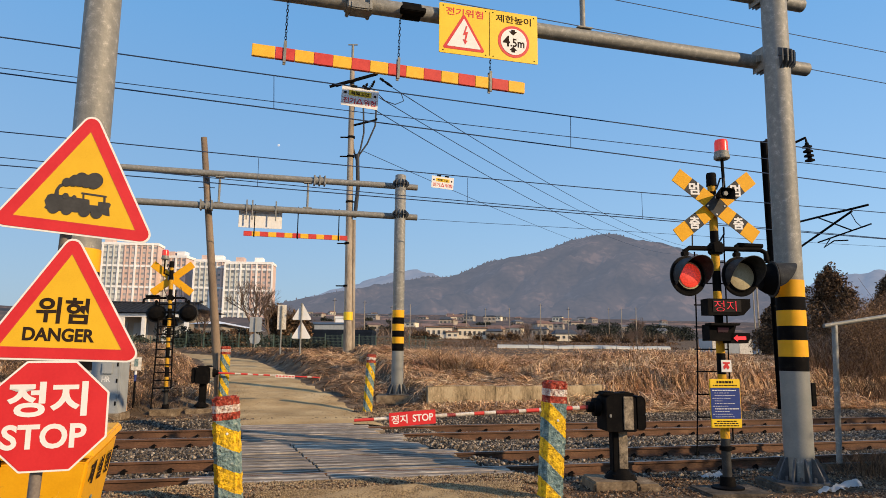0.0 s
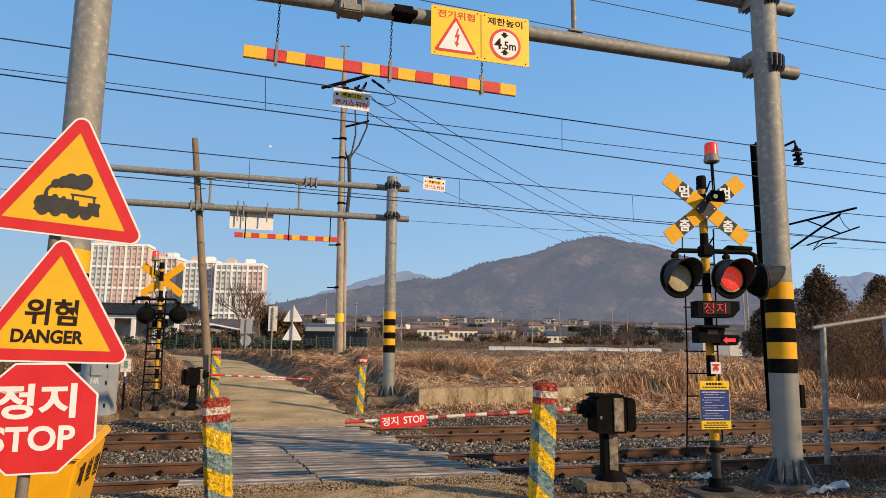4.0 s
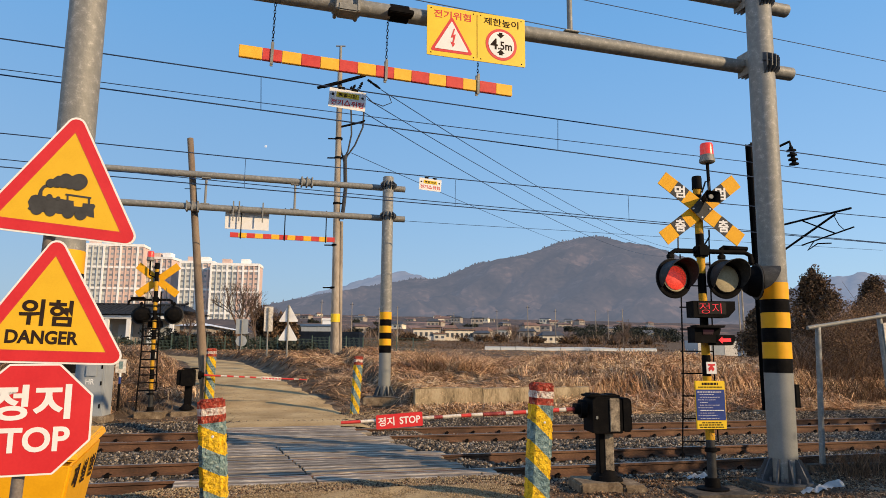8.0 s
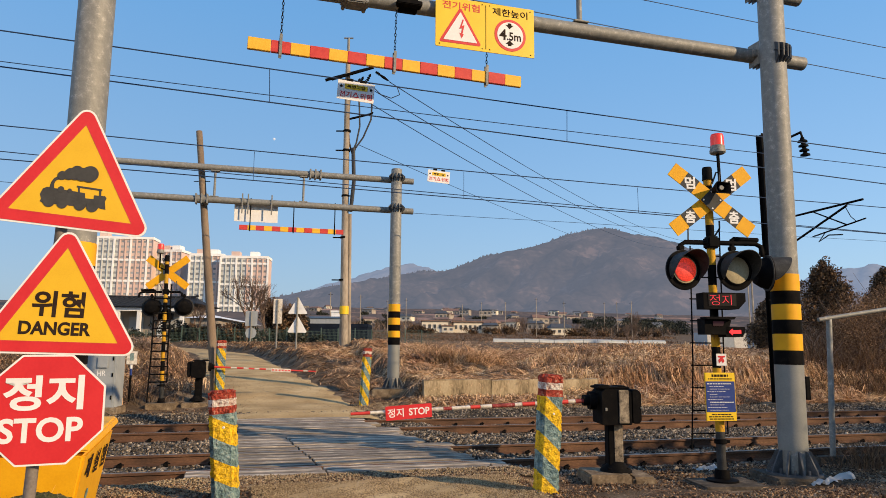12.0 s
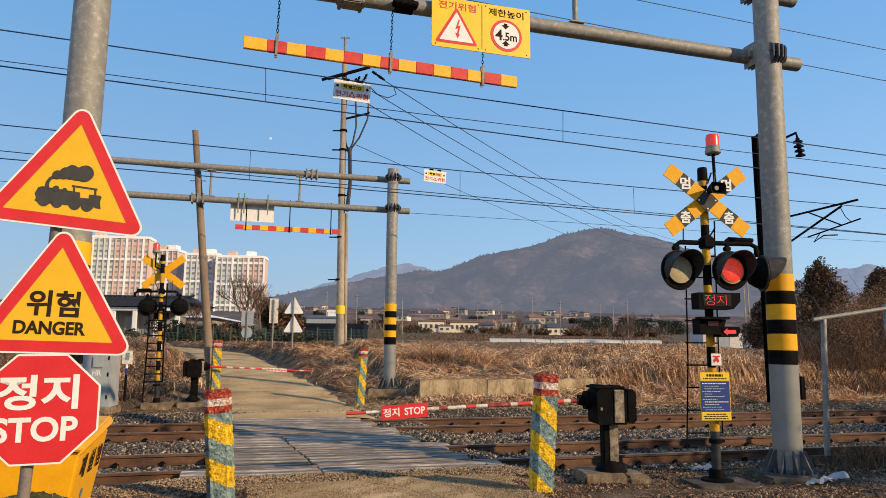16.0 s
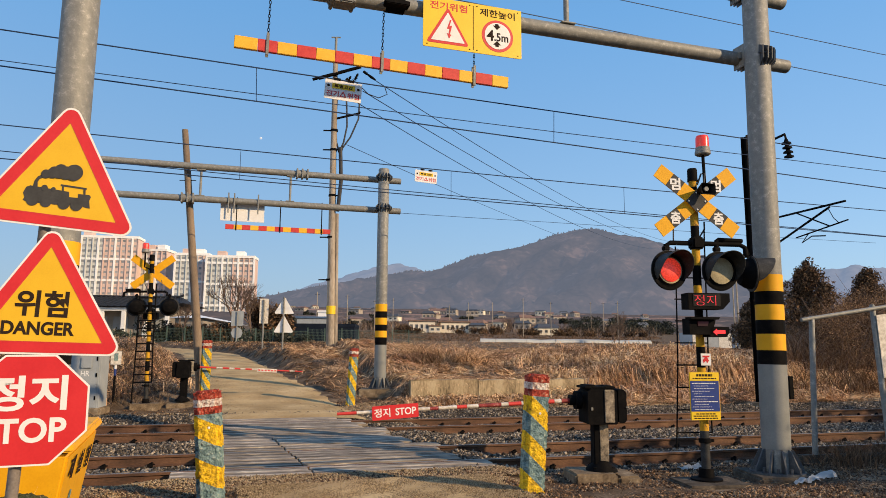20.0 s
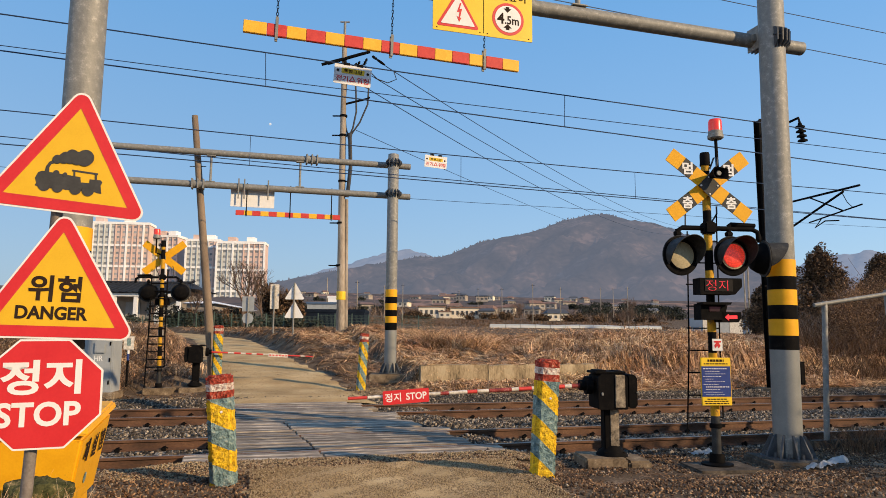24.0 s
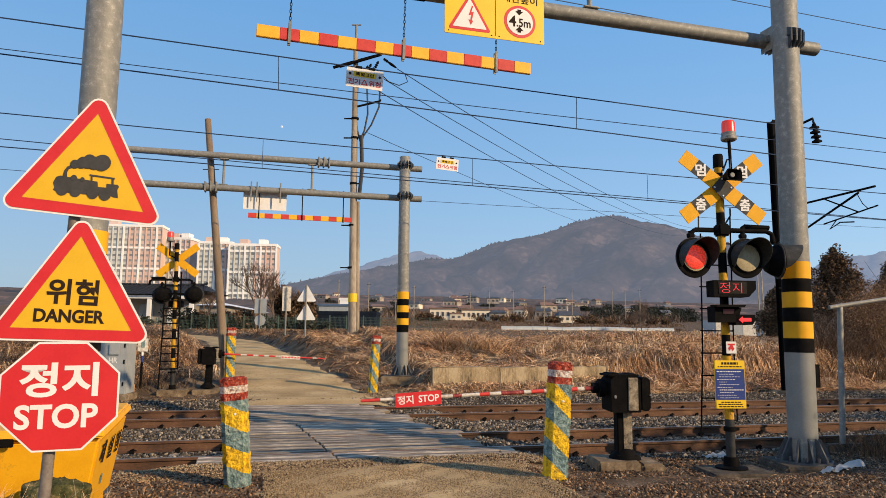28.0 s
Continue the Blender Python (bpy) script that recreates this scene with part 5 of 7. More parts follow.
# ---- beyond the tracks: gantry, poles, cabinet ----
FAR_BANDS = [(2.72, 2.95, BAND_YELLOW, "yellow band"), (2.52, 2.72, BLACK, "black band"), (2.31, 2.52, BAND_YELLOW, "yellow band"), (2.12, 2.31, BLACK, "black band"),
             (1.92, 2.12, BAND_YELLOW, "yellow band"), (1.69, 1.92, BLACK, "black band")]
mast("far_gantry_mast", -1.38, 21.5, 0.37, 6.92, 0.178, "grey steel mast with yellow and black bands beyond the tracks", FAR_BANDS, 1.69, base=-0.02, group="far masts", block=7.0)
mast("far_gantry_mast", -10.15, 19.25, 0.22, 7.0, 0.178, "grey steel mast of the far gantry beside the bank", FAR_BANDS, 1.69, group="far masts")


def far_gantry():
    m = stand(-1.46, 21.80, 0, 14.574 + 180)
    t = thing("far_height_gantry", "grey steel gantry with a striped height bar beyond the tracks", "gantry", m)
    for z in (7.0, 6.0):
        bm = bmesh.new()
        tube(bm, [(-0.62, 0, z), (9.6, 0, z)], 0.10, 18)
        part("beam", bm, GALVANISED, t, "round galvanised beam")
        for x in (0.0, 9.05):
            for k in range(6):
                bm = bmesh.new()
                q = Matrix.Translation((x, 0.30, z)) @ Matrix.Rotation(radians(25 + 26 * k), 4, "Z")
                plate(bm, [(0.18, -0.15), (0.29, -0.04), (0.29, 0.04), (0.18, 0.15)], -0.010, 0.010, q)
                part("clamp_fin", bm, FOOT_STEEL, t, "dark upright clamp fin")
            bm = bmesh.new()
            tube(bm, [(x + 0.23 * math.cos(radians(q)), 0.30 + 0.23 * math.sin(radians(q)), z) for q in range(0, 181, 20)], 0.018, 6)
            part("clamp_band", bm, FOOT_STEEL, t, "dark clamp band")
            bm = bmesh.new()
            box(bm, (x, 0.10, z), (0.34, 0.10, 0.13), bevel=0.01)
            part("clamp", bm, GALVANISED, t, "finned steel clamp")
    for x in (2.9, 5.55):
        bm = bmesh.new()
        tube(bm, [(x, 0, 6.06), (x, 0, 6.94)], 0.036, 10)
        for z in (6.10, 6.90):
            box(bm, (x, 0, z), (0.26, 0.14, 0.03), bevel=0.004)
        part("strut", bm, GALVANISED, t)
    for x, z in ((2.55, 7.0), (5.9, 6.0)):
        bm = bmesh.new()
        tube(bm, [(x - 0.16, 0, z), (x + 0.16, 0, z)], 0.13, 16)
        for d in (-0.16, 0, 0.16):
            box(bm, (x + d, 0, z), (0.05, 0.30, 0.30), bevel=0.01)
        part("joint_sleeve", bm, GALVANISED, t, "bolted beam joint")
    bm = bmesh.new()
    box(bm, (4.30, -0.16, 5.72), (1.30, 0.012, 0.62), bevel=0.003)
    b = part("sign_back", bm, WHITE, t, "pale back of a warning board")
    for x in (3.85, 4.55, 4.72):
        bm = bmesh.new()
        box(bm, (x, 0.11, 5.92), (0.04, 0.02, 0.62), bevel=0.004)
        box(bm, (x, 0.0, 6.13), (0.04, 0.24, 0.02))
        part("hanger_strap", bm, GALVANISED, b)
    w = 3.16 / 13
    bar = Matrix.Translation((1.62, 0, 5.20))
    for k in range(13):
        bm = bmesh.new()
        box(bm, (w * (k + 0.5), 0, 0), (w - 0.002, 0.05, 0.15), bevel=0.004)
        part("bar_piece", bm, BAR_YELLOW if k % 2 else BAR_RED, t, "yellow-painted bar piece" if k % 2 else "red-painted bar piece", m=bar)
    for x in (0.28, 1.55, 2.85):
        bm = bmesh.new()
        tube(bm, [(x, 0.0, 0.05), (x, 0.0, 0.92)], 0.016, 8)
        box(bm, (x, 0.035, 0.02), (0.035, 0.016, 0.26), bevel=0.003)
        part("hanger_rod", bm, BLACK, t, "dark hanger rod", m=bar)


far_gantry()


def leaning_pole():
    t = thing("leaning_pole", "old brown leaning concrete pole with dark rings, beside the far barrier", "pole")
    a, b = Vector((-6.52, 20.62, 0.05)), Vector((-7.48, 20.62, 8.22))
    bm = bmesh.new()
    tube(bm, [a.lerp(b, k / 8) for k in range(9)], 0.135, 18, 0.092)
    part("shaft", bm, OLD_POLE, t)
    for f in (0.42, 0.60, 0.66, 0.78):
        bm = bmesh.new()
        tube(bm, [a.lerp(b, f), a.lerp(b, f + (0.03 if f != 0.60 else 0.012))], 0.131 - 0.04 * f, 18)
        part("ring", bm, BLACK, t, "dark band")
    bm = bmesh.new()
    tube(bm, [(-7.55, 20.62, 6.62), (-7.05, 20.62, 6.62)], 0.012, 6)
    part("step_bolt", bm, BLACK, t)


leaning_pole()


def utility_pole():
    x, y, z0, z1 = -4.90, 35.0, 1.3, 18.15
    t = thing("utility_pole", "tall concrete utility pole with slanting steel crossarms and cables", "utility pole", stand(x, y, 0))
    bm = bmesh.new()
    tube(bm, [(0.12, 0, z0), (0.0, 0, 10.0), (-0.05, 0, 16.9)], 0.215, 18, 0.125)
    part("shaft", bm, POLE_CONCRETE, t)
    bm = bmesh.new()
    tube(bm, [(-0.05, 0, 16.4), (-0.05, 0, z1)], 0.07, 10)
    box(bm, (-0.05, 0, z1), (0.5, 0.05, 0.06))
    part("top_rod", bm, GALVANISED, t)
    bm = bmesh.new()
    tube(bm, [(0.385, 0.1, z0), (0.255, 0.05, 8.5)], 0.095, 10)
    part("conduit", bm, POLE_CONCRETE, t, "pale pipe strapped to the pole")
    bm = bmesh.new()
    lathe(bm, [(0.235, 3.3), (0.235, 3.72)], 18, pose(0.10, 0, 0, 0, 0, 0))
    part("yellow_wrap", bm, SIGN_YELLOW, t, "yellow warning wrap")
    for a, b in (((-1.28, 0.25, 15.86), (0.96, 0.25, 16.52)), ((-0.87, -0.25, 15.71), (1.35, -0.25, 16.40))):
        bm = bmesh.new()
        tube(bm, [a, b], 0.085, 8)
        part("crossarm", bm, BLACK, t, "dark steel crossarm")
    for k, (dx, z) in enumerate(((0.25, 15.35), (0.62, 15.6), (1.0, 15.75), (0.45, 15.5))):
        bm = bmesh.new()
        lathe(bm, [(0.04, 0), (0.10, 0.05), (0.04, 0.10), (0.10, 0.16), (0.04, 0.22), (0.08, 0.28), (0.03, 0.40)], 12, pose(dx, 0.0, z, 20, 30, 0))
        part("insulator", bm, BLACK, t, "dark ribbed insulator")
    bm = bmesh.new()
    lathe(bm, [(0.03, 0), (0.08, 0.06), (0.05, 0.12), (0.09, 0.2), (0.05, 0.28), (0.09, 0.36), (0.05, 0.44), (0.08, 0.9), (0.05, 1.3), (0.02, 1.4)], 10, pose(1.45, -0.1, 16.22, 0, 126, 0) @ Matrix.Diagonal((1, 1, 0.62, 1)))
    part("tension_clamp", bm, BLACK, t, "dark tension clamp")
    bm = bmesh.new()
    tube(bm, [(0.9, -0.1, 15.75), (1.3, -0.1, 15.4), (1.75, -0.1, 14.95), (2.3, -0.1, 14.75), (2.75, -0.1, 14.95), (2.6, -0.1, 15.4)], 0.025, 6)
    part("jumper_cable", bm, CABLE, t, "thin looping jumper")
    bm = bmesh.new()
    tube(bm, [(0.05, 0, 13.60), (1.30, 0, 13.92), (1.32, 0, 14.0)], 0.06, 8)
    part("cable_arm", bm, BLACK, t)
    for k, pts in enumerate((((0.55, 0, 15.3), (0.62, 0, 14.2), (0.66, 0, 13.2), (0.50, 0, 12.3), (0.33, 0, 11.9)),
                             ((1.30, 0, 14.9), (1.25, 0, 13.6), (0.85, 0, 12.6), (0.45, 0, 12.0), (0.36, 0, 11.6)),
                             ((0.10, 0, 14.7), (0.0, 0.3, 13.4), (0.1, 0.2, 12.4), (0.3, 0.1, 11.7)))):
        bm = bmesh.new()
        tube(bm, pts, 0.045, 8)
        part("cable", bm, CABLE, t, "black looping cable")
    bm = bmesh.new()
    tube(bm, [(0.36, -0.1, 12.0), (0.44, -0.1, 10.2), (0.36, -0.1, 9.2), (0.30, -0.1, 8.6)], 0.10, 10)
    part("riser_cable", bm, CABLE, t)
    for z in (11.85, 12.9, 9.4, 7.2, 5.0):
        bm = bmesh.new()
        lathe(bm, [(0.20, z), (0.20, z + 0.10)], 14)
        box(bm, (-0.35 if z != 9.4 else 0.2, 0, z + 0.05), (0.45, 0.06, 0.06))
        part("pole_strap", bm, BLACK, t)


utility_pole()


def catenary_mast():
    t = thing("catenary_mast", "dark steel catenary mast with a triangular bracket arm beyond the tracks", "catenary mast", stand(9.93, 20.4, 0, 14.574))
    bm = bmesh.new()
    box(bm, (0, 0, 4.1), (0.012, 0.22, 8.2))
    for s in (-1, 1):
        box(bm, (0, s * 0.115, 4.1), (0.20, 0.016, 8.2))
    part("column", bm, BLACK, t, "dark H-section column")

    def arm(name, pts, r):
        b_ = bmesh.new()
        tube(b_, pts, r, 10)
        part(name, b_, BLACK, t)

    arm("upper_tube", [(0, -0.15, 5.42), (0, -3.46, 5.42)], 0.030)
    arm("lower_tube", [(0, -0.15, 4.35), (0, -2.95, 5.36)], 0.030)
    arm("brace", [(0, -1.75, 5.44), (0, -2.9, 4.86)], 0.019)
    arm("register_tube", [(0, -1.75, 4.72), (0, -3.5, 4.92)], 0.020)
    arm("register_drop", [(0, -2.2, 4.78), (0, -1.95, 4.55), (0, -2.3, 4.68), (0, -2.75, 4.62)], 0.018)
    arm("hanger", [(0, -2.9, 5.34), (0, -3.05, 5.05), (0, -3.2, 4.9)], 0.010)
    arm("feeder_bracket", [(0, -0.1, 7.70), (0, -1.58, 7.78), (0, -1.62, 7.60)], 0.035)
    for y, z in ((-0.5, 5.42), (-0.5, 4.48)):
        b_ = bmesh.new()
        lathe(b_, [(0.03, -0.25), (0.07, -0.2), (0.03, -0.15), (0.07, -0.1), (0.03, -0.05), (0.07, 0), (0.03, 0.05), (0.07, 0.1), (0.03, 0.25)], 12, pose(0, y, z, 90, 0, 0))
        part("insulator", b_, BLACK, t, "dark ribbed insulator")
    for k in range(4):
        b_ = bmesh.new()
        lathe(b_, [(0.04, 0), (0.135, 0.02), (0.125, 0.07), (0.06, 0.10), (0.05, 0.16)], 14, pose(0.012 * k, -1.62 - 0.01 * k, 7.45 - 0.135 * k, 6, -6, 0))
        part("insulator_disc", b_, BLACK, t, "dark insulator disc")
    b_ = bmesh.new()
    box(b_, (-0.1, -0.3, 3.05), (0.5, 0.05, 0.05))
    part("bracket_stub", b_, BLACK, t)
    b_ = bmesh.new()
    box(b_, (0.70, -0.35, 0.52), (0.16, 0.20, 0.66), bevel=0.015)
    part("switch_box", b_, BLACK, t, "dark switch box")
    b_ = bmesh.new()
    box(b_, (0, 0, -0.12), (0.7, 0.7, 0.4), bevel=0.03)
    part("footing", b_, CONCRETE, t)


catenary_mast()


# ---- wires ----
def wire(name, a, b, r, sag, label, category="wire", reach=1.0, group="overhead wires"):
    """A hanging wire through a and b, carried on past both ends."""
    a, b = Vector(a), Vector(b)
    pts = []
    for k in range(33):
        f = -reach + (1 + 2 * reach) * k / 32
        p = a.lerp(b, f)
        p.z -= sag * (1 - (2 * (f - 0.5)) ** 2) if 0 <= f <= 1 else -sag * ((2 * (f - 0.5)) ** 2 - 1) * 0.25
        pts.append(p)
    bm = bmesh.new()
    tube(bm, pts, r, 6)
    return tagged(part(name, bm, WIRE, None, label), category=category, group=group)


wire("messenger_wire", (-6.27, 9.11, 5.95), (7.78, 12.77, 5.46), 0.010, 0.02, "dark messenger wire over the nearer track")
wire("contact_wire", (-6.2, 9.13, 5.42), (7.72, 12.75, 4.85), 0.010, 0.0, "dark contact wire over the nearer track")
wire("messenger_wire", (-8.75, 13.02, 5.86), (12.0, 18.41, 5.52), 0.011, 0.06, "dark messenger wire over the farther track")
wire("contact_wire", (-8.7, 13.03, 5.18), (12.0, 18.41, 4.78), 0.011, 0.0, "dark contact wire over the farther track")
wire("feeder_wire", (-9.8, 15.0, 7.99), (10.38, 18.72, 6.97), 0.010, 0.05, "thin feeder wire along the catenary masts")
wire("feeder_wire", (-11.5, 17.2, 6.55), (4.0, 20.9, 6.05), 0.012, 0.03, "thin feeder wire behind the tracks")
wire("telephone_wire", (-14, 21.5, 6.78), (6, 30, 7.2), 0.009, 0.1, "thin telephone wire beyond the tracks")


def dropper(a, b):
    bm = bmesh.new()
    tube(bm, [a, b], 0.006, 5)
    return tagged(part("dropper", bm, WIRE, None, "thin vertical dropper between two wires"), category="wire", group="droppers")


dropper((-2.63, 10.06, 5.81), (-2.61, 10.07, 5.275))
dropper((2.18, 11.31, 5.64), (2.17, 11.31, 5.08))
dropper((-3.97, 14.26, 5.72), (-3.97, 14.27, 5.10))
dropper((0.56, 15.44, 5.63), (0.56, 15.44, 5.01))
dropper((4.91, 16.57, 5.56), (4.91, 16.57, 4.93))
for k, (a, b) in enumerate((((-2.73, 35, 15.71), (47.83, 130, 22.46)), ((-3.46, 35, 15.16), (46.0, 130, 22.3)), ((-3.93, 35, 14.62), (44.3, 128, 20.8)))):
    wire("power_line", a, b, 0.024, (1.55, 1.6, 1.9)[k], "dark power line running to a far pole", reach=0.0, group="power lines")
wire("service_wire", (-4.23, 35, 12.19), (16.8, 85, 15.9), 0.018, 0.15, "thin service wire from the utility pole", reach=0.0, group="power lines")
wire("power_line", (4.4, 16.44, 10.62), (12.7, 18.59, 10.25), 0.011, 0.0, "thin wire passing high beside the mast", reach=0.6, group="power lines")
wire("power_line", (0.0, 12.0, 8.13), (14.5, 17.5, 8.35), 0.010, 0.0, "thin wire passing high above the tracks", reach=0.6, group="power lines")


def hung_sign(p, turn, label, wide=1.0):
    t = thing("high_voltage_sign", label, "sign", Matrix.Translation(p) @ pose(0, 0, 0, 0, 3.5, turn) @ Matrix.Diagonal((wide, 1, wide, 1)), "high voltage signs")
    bm = bmesh.new()
    plate(bm, rounded([(-0.26, -0.14), (0.26, -0.14), (0.26, 0.14), (-0.26, 0.14)], 0.01, 2), -0.004, 0.004)
    p_ = part("panel", bm, WHITE, t, "white panel")
    bm = bmesh.new()
    box(bm, (0, -0.006, 0.055), (0.32, 0.003, 0.075))
    part("yellow_strip", bm, SIGN_YELLOW, p_)
    lettering("특별고압", 0.26, 0.05, Matrix.Translation((0, -0.008, 0.055)), INK, p_, 0.02)
    lettering("전기", 0.17, 0.085, Matrix.Translation((-0.145, -0.0045, -0.06)), RED, p_, 0.02)
    lettering("위험", 0.17, 0.085, Matrix.Translation((0.145, -0.0045, -0.06)), RED, p_, 0.02)
    bm = bmesh.new()
    ring_plate(bm, tri(0, -0.065, 0.10, 0.004, 2), tri(0, -0.065, 0.06, 0.002, 2), -0.007, -0.0045)
    part("danger_triangle", bm, RED, p_)
    for x in (-0.21, 0.21):
        bm = bmesh.new()
        lathe(bm, [(0.02, 0), (0.018, 0.004)], 10, pose(x, -0.0045, 0.05, 90, 0, 0))
        part("bolt", bm, INK, p_)
        bm = bmesh.new()
        box(bm, (x * 0.45, 0.0, 0.155), (0.09, 0.02, 0.035))
        part("wire_clip", bm, BLACK, t)


hung_sign((-1.33, 10.34, 5.565), 14.6, "small white and yellow high voltage sign clipped to the nearer wire", 1.12)
hung_sign((-0.02, 15.27, 5.46), 14.6, "small white and yellow high voltage sign clipped to the farther wire")


# ---- trackside cabinet and posts beyond the tracks ----
def cabinet():
    t = thing("relay_cabinet", "grey steel relay cabinet on a plinth beside the far track", "cabinet", stand(-8.57, 17.35, -0.02, 8))
    bm = bmesh.new()
    box(bm, (0, 0.25, 0.80), (1.15, 0.7, 1.45), bevel=0.02)
    body = part("body", bm, CABINET_GREY, t)
    bm = bmesh.new()
    box(bm, (0, 0.25, 1.56), (1.25, 0.8, 0.07), bevel=0.015)
    part("roof", bm, CABINET_GREY, t)
    bm = bmesh.new()
    box(bm, (0.0, -0.105, 0.80), (1.05, 0.012, 1.36), bevel=0.006)
    door = part("door", bm, CABINET_GREY, t)
    bm = bmesh.new()
    box(bm, (0.26, -0.13, 1.20), (0.26, 0.04, 0.27), bevel=0.015)
    part("meter_box", bm, CABINET_GREY, door)
    lettering("HR", 0.20, 0.13, Matrix.Translation((0.24, -0.112, 0.94)), WHITE, door, 0.01)
    for z in (0.35, 0.9, 1.3):
        bm = bmesh.new()
        box(bm, (0.50, -0.115, z), (0.035, 0.02, 0.10), bevel=0.004)
        part("hinge", bm, BLACK, door)
    bm = bmesh.new()
    box(bm, (0, 0.25, 0.02), (1.3, 0.85, 0.18), bevel=0.02)
    part("plinth", bm, CONCRETE, t)


cabinet()


def small_marker():
    t = thing("marker_post", "thin striped marker post with a small white plate, beyond the tracks", "marker post", stand(-8.44, 19.2, 0.08, 12))
    for k in range(6):
        bm = bmesh.new()
        lathe(bm, [(0.032, k * 0.18), (0.032, (k + 1) * 0.18)], 10)
        part("post_band", bm, (BLACK, BLUE, WHITE)[k % 3] if k > 2 else BLACK, t)
    bm = bmesh.new()
    box(bm, (0.01, -0.04, 1.20), (0.27, 0.012, 0.37), bevel=0.004)
    p = part("plate", bm, DIRTY_WHITE, t, "small white plate")
    bm = bmesh.new()
    box(bm, (0.01, -0.048, 1.22), (0.10, 0.004, 0.2))
    part("plate_mark", bm, BOLLARD_BLUE, p)


small_marker()


def road_sign_back(x, y, top, kind, label, face=0.0, size=1.0):
    z0 = float(terrain(np.array(x), np.array(y)))
    t = thing("road_sign", label, "road sign", stand(x, y, z0, face), "far road signs")
    h = top - z0
    bm = bmesh.new()
    lathe(bm, [(0.04, -0.2), (0.04, h - 0.05)], 10)
    part("post", bm, GALVANISED, t)
    if kind == "triangles":
        for cz in (h - 0.54, h - 1.40):
            bm = bmesh.new()
            plate(bm, tri(0.02, cz - 0.02, 0.93, 0.05), 0.05, 0.058)
            part("triangle_plate", bm, WHITE, t, "pale back of a triangular sign")
    elif kind == "board":
        bm = bmesh.new()
        plate(bm, rounded([(-0.2 * size, h - 1.2 * size), (0.22 * size, h - 1.2 * size), (0.22 * size, h), (-0.2 * size, h)], 0.02, 2), 0.05, 0.06)
        part("board", bm, DIRTY_WHITE, t, "tall pale board")
        bm = bmesh.new()
        for z in (0.22, 0.62, 1.02):
            box(bm, (0.0, 0.02, h - z * size), (0.12, 0.06, 0.07))
        part("clamps", bm, GALVANISED, t, "three dark pipe clamps")
    else:
        bm = bmesh.new()
        box(bm, (0.0, 0.055, h - 0.4 * size), (0.62 * size, 0.01, 0.78 * size), pose(0, 0, 0, 0, 0, 0), 0.004)
        part("board", bm, CABINET_GREY, t, "grey back of a square sign")
        bm = bmesh.new()
        plate(bm, circle(0.0, h - 1.15 * size, 0.30 * size, 8), 0.05, 0.058)
        part("octagon_plate", bm, CABINET_GREY, t, "grey back of an octagonal sign")


road_sign_back(-6.56, 32.0, 3.98, "triangles", "two pale triangular road signs on one post, seen from behind", 6)
road_sign_back(-8.55, 36.6, 4.18, "board", "tall narrow pale road sign seen from behind", 10, 1.09)
road_sign_back(-12.2, 45.0, 3.99, "square", "grey square and octagonal road signs seen from behind", 4, 1.25)


# ---- retaining wall ----
def retaining_wall():
    t = thing("retaining_wall", "stained low concrete wall holding the grassy bank", "retaining wall", kind="structure")
    r = random.Random(9)
    a = 4.63
    for k, w in enumerate((2.05, 1.95, 1.5)):
        bm = bmesh.new()
        box(bm, (w / 2, 0, 0), (w - 0.004, 0.26, 0.95), bevel=0.012)
        bmesh.ops.subdivide_edges(bm, edges=[e for e in bm.edges if e.calc_length() > 0.8], cuts=5, use_grid_fill=True)
        for v in bm.verts:
            v.co += Vector((0, r.uniform(-0.015, 0.015), r.uniform(-0.035, 0.012) if v.co.z > 0.3 else 0.0))
        part("wall_panel", bm, STAINED, t, m=Matrix.Translation(at(a, 19.55, 0.225 + r.uniform(-0.02, 0.02))) @ pose(0, 0, 0, 0, r.uniform(-0.6, 0.6), 14.574))
        a += w


retaining_wall()


# ---- fence and litter by the mast ----
def fence():
    t = thing("wire_fence", "grey steel fence posts with a sloping top rail", "fence")
    d = Vector((0.985, 0.17, 0)).normalized()
    p0 = Vector((6.02, 10.75, -0.05))
    for k, s in enumerate((0.0, 1.36, 2.9)):
        b = p0 + d * s
        bm = bmesh.new()
        lathe(bm, [(0.042, -0.25), (0.042, 2.14 + 0.15 * s), (0.03, 2.17 + 0.15 * s)], 14)
        for j in range(8):
            z = 0.25 + 0.25 * j
            lathe(bm, [(0.046, z), (0.046, z + 0.012)], 14)
        part("post", bm, GALVANISED, t, "round steel post with wire ties", m=Matrix.Translation(b) @ pose(0, 0, 0, 0, 2.6 if k == 0 else -2.5, 0))
    bm = bmesh.new()
    tube(bm, [p0 + d * -0.10 + Vector((0, -0.03, 2.10)), p0 + d * 3.2 + Vector((0, -0.03, 2.60))], 0.032, 10)
    part("top_rail", bm, GALVANISED, t, "sloping steel top rail")
    bm = bmesh.new()
    box(bm, (1.55, 0, -0.02), (3.7, 0.16, 0.16), Matrix.Translation(p0 + Vector((0, 0, -0.02))) @ pose(0, 0, 0, 0, 0, 9.8), 0.02)
    part("kerb", bm, SHADE_CONCRETE, t, "low concrete kerb under the fence")
    bm = bmesh.new()
    plate(bm, [(0.0, 1.2), (0.6, 1.2), (0.6, 2.25), (0.0, 2.20)], -0.05, -0.04)
    part("fence_board", bm, DIRTY_WHITE, t, "white board on the fence", m=Matrix.Translation(p0 + d * 1.36) @ pose(0, 0, 0, 0, -2.5, 9.8))


fence()


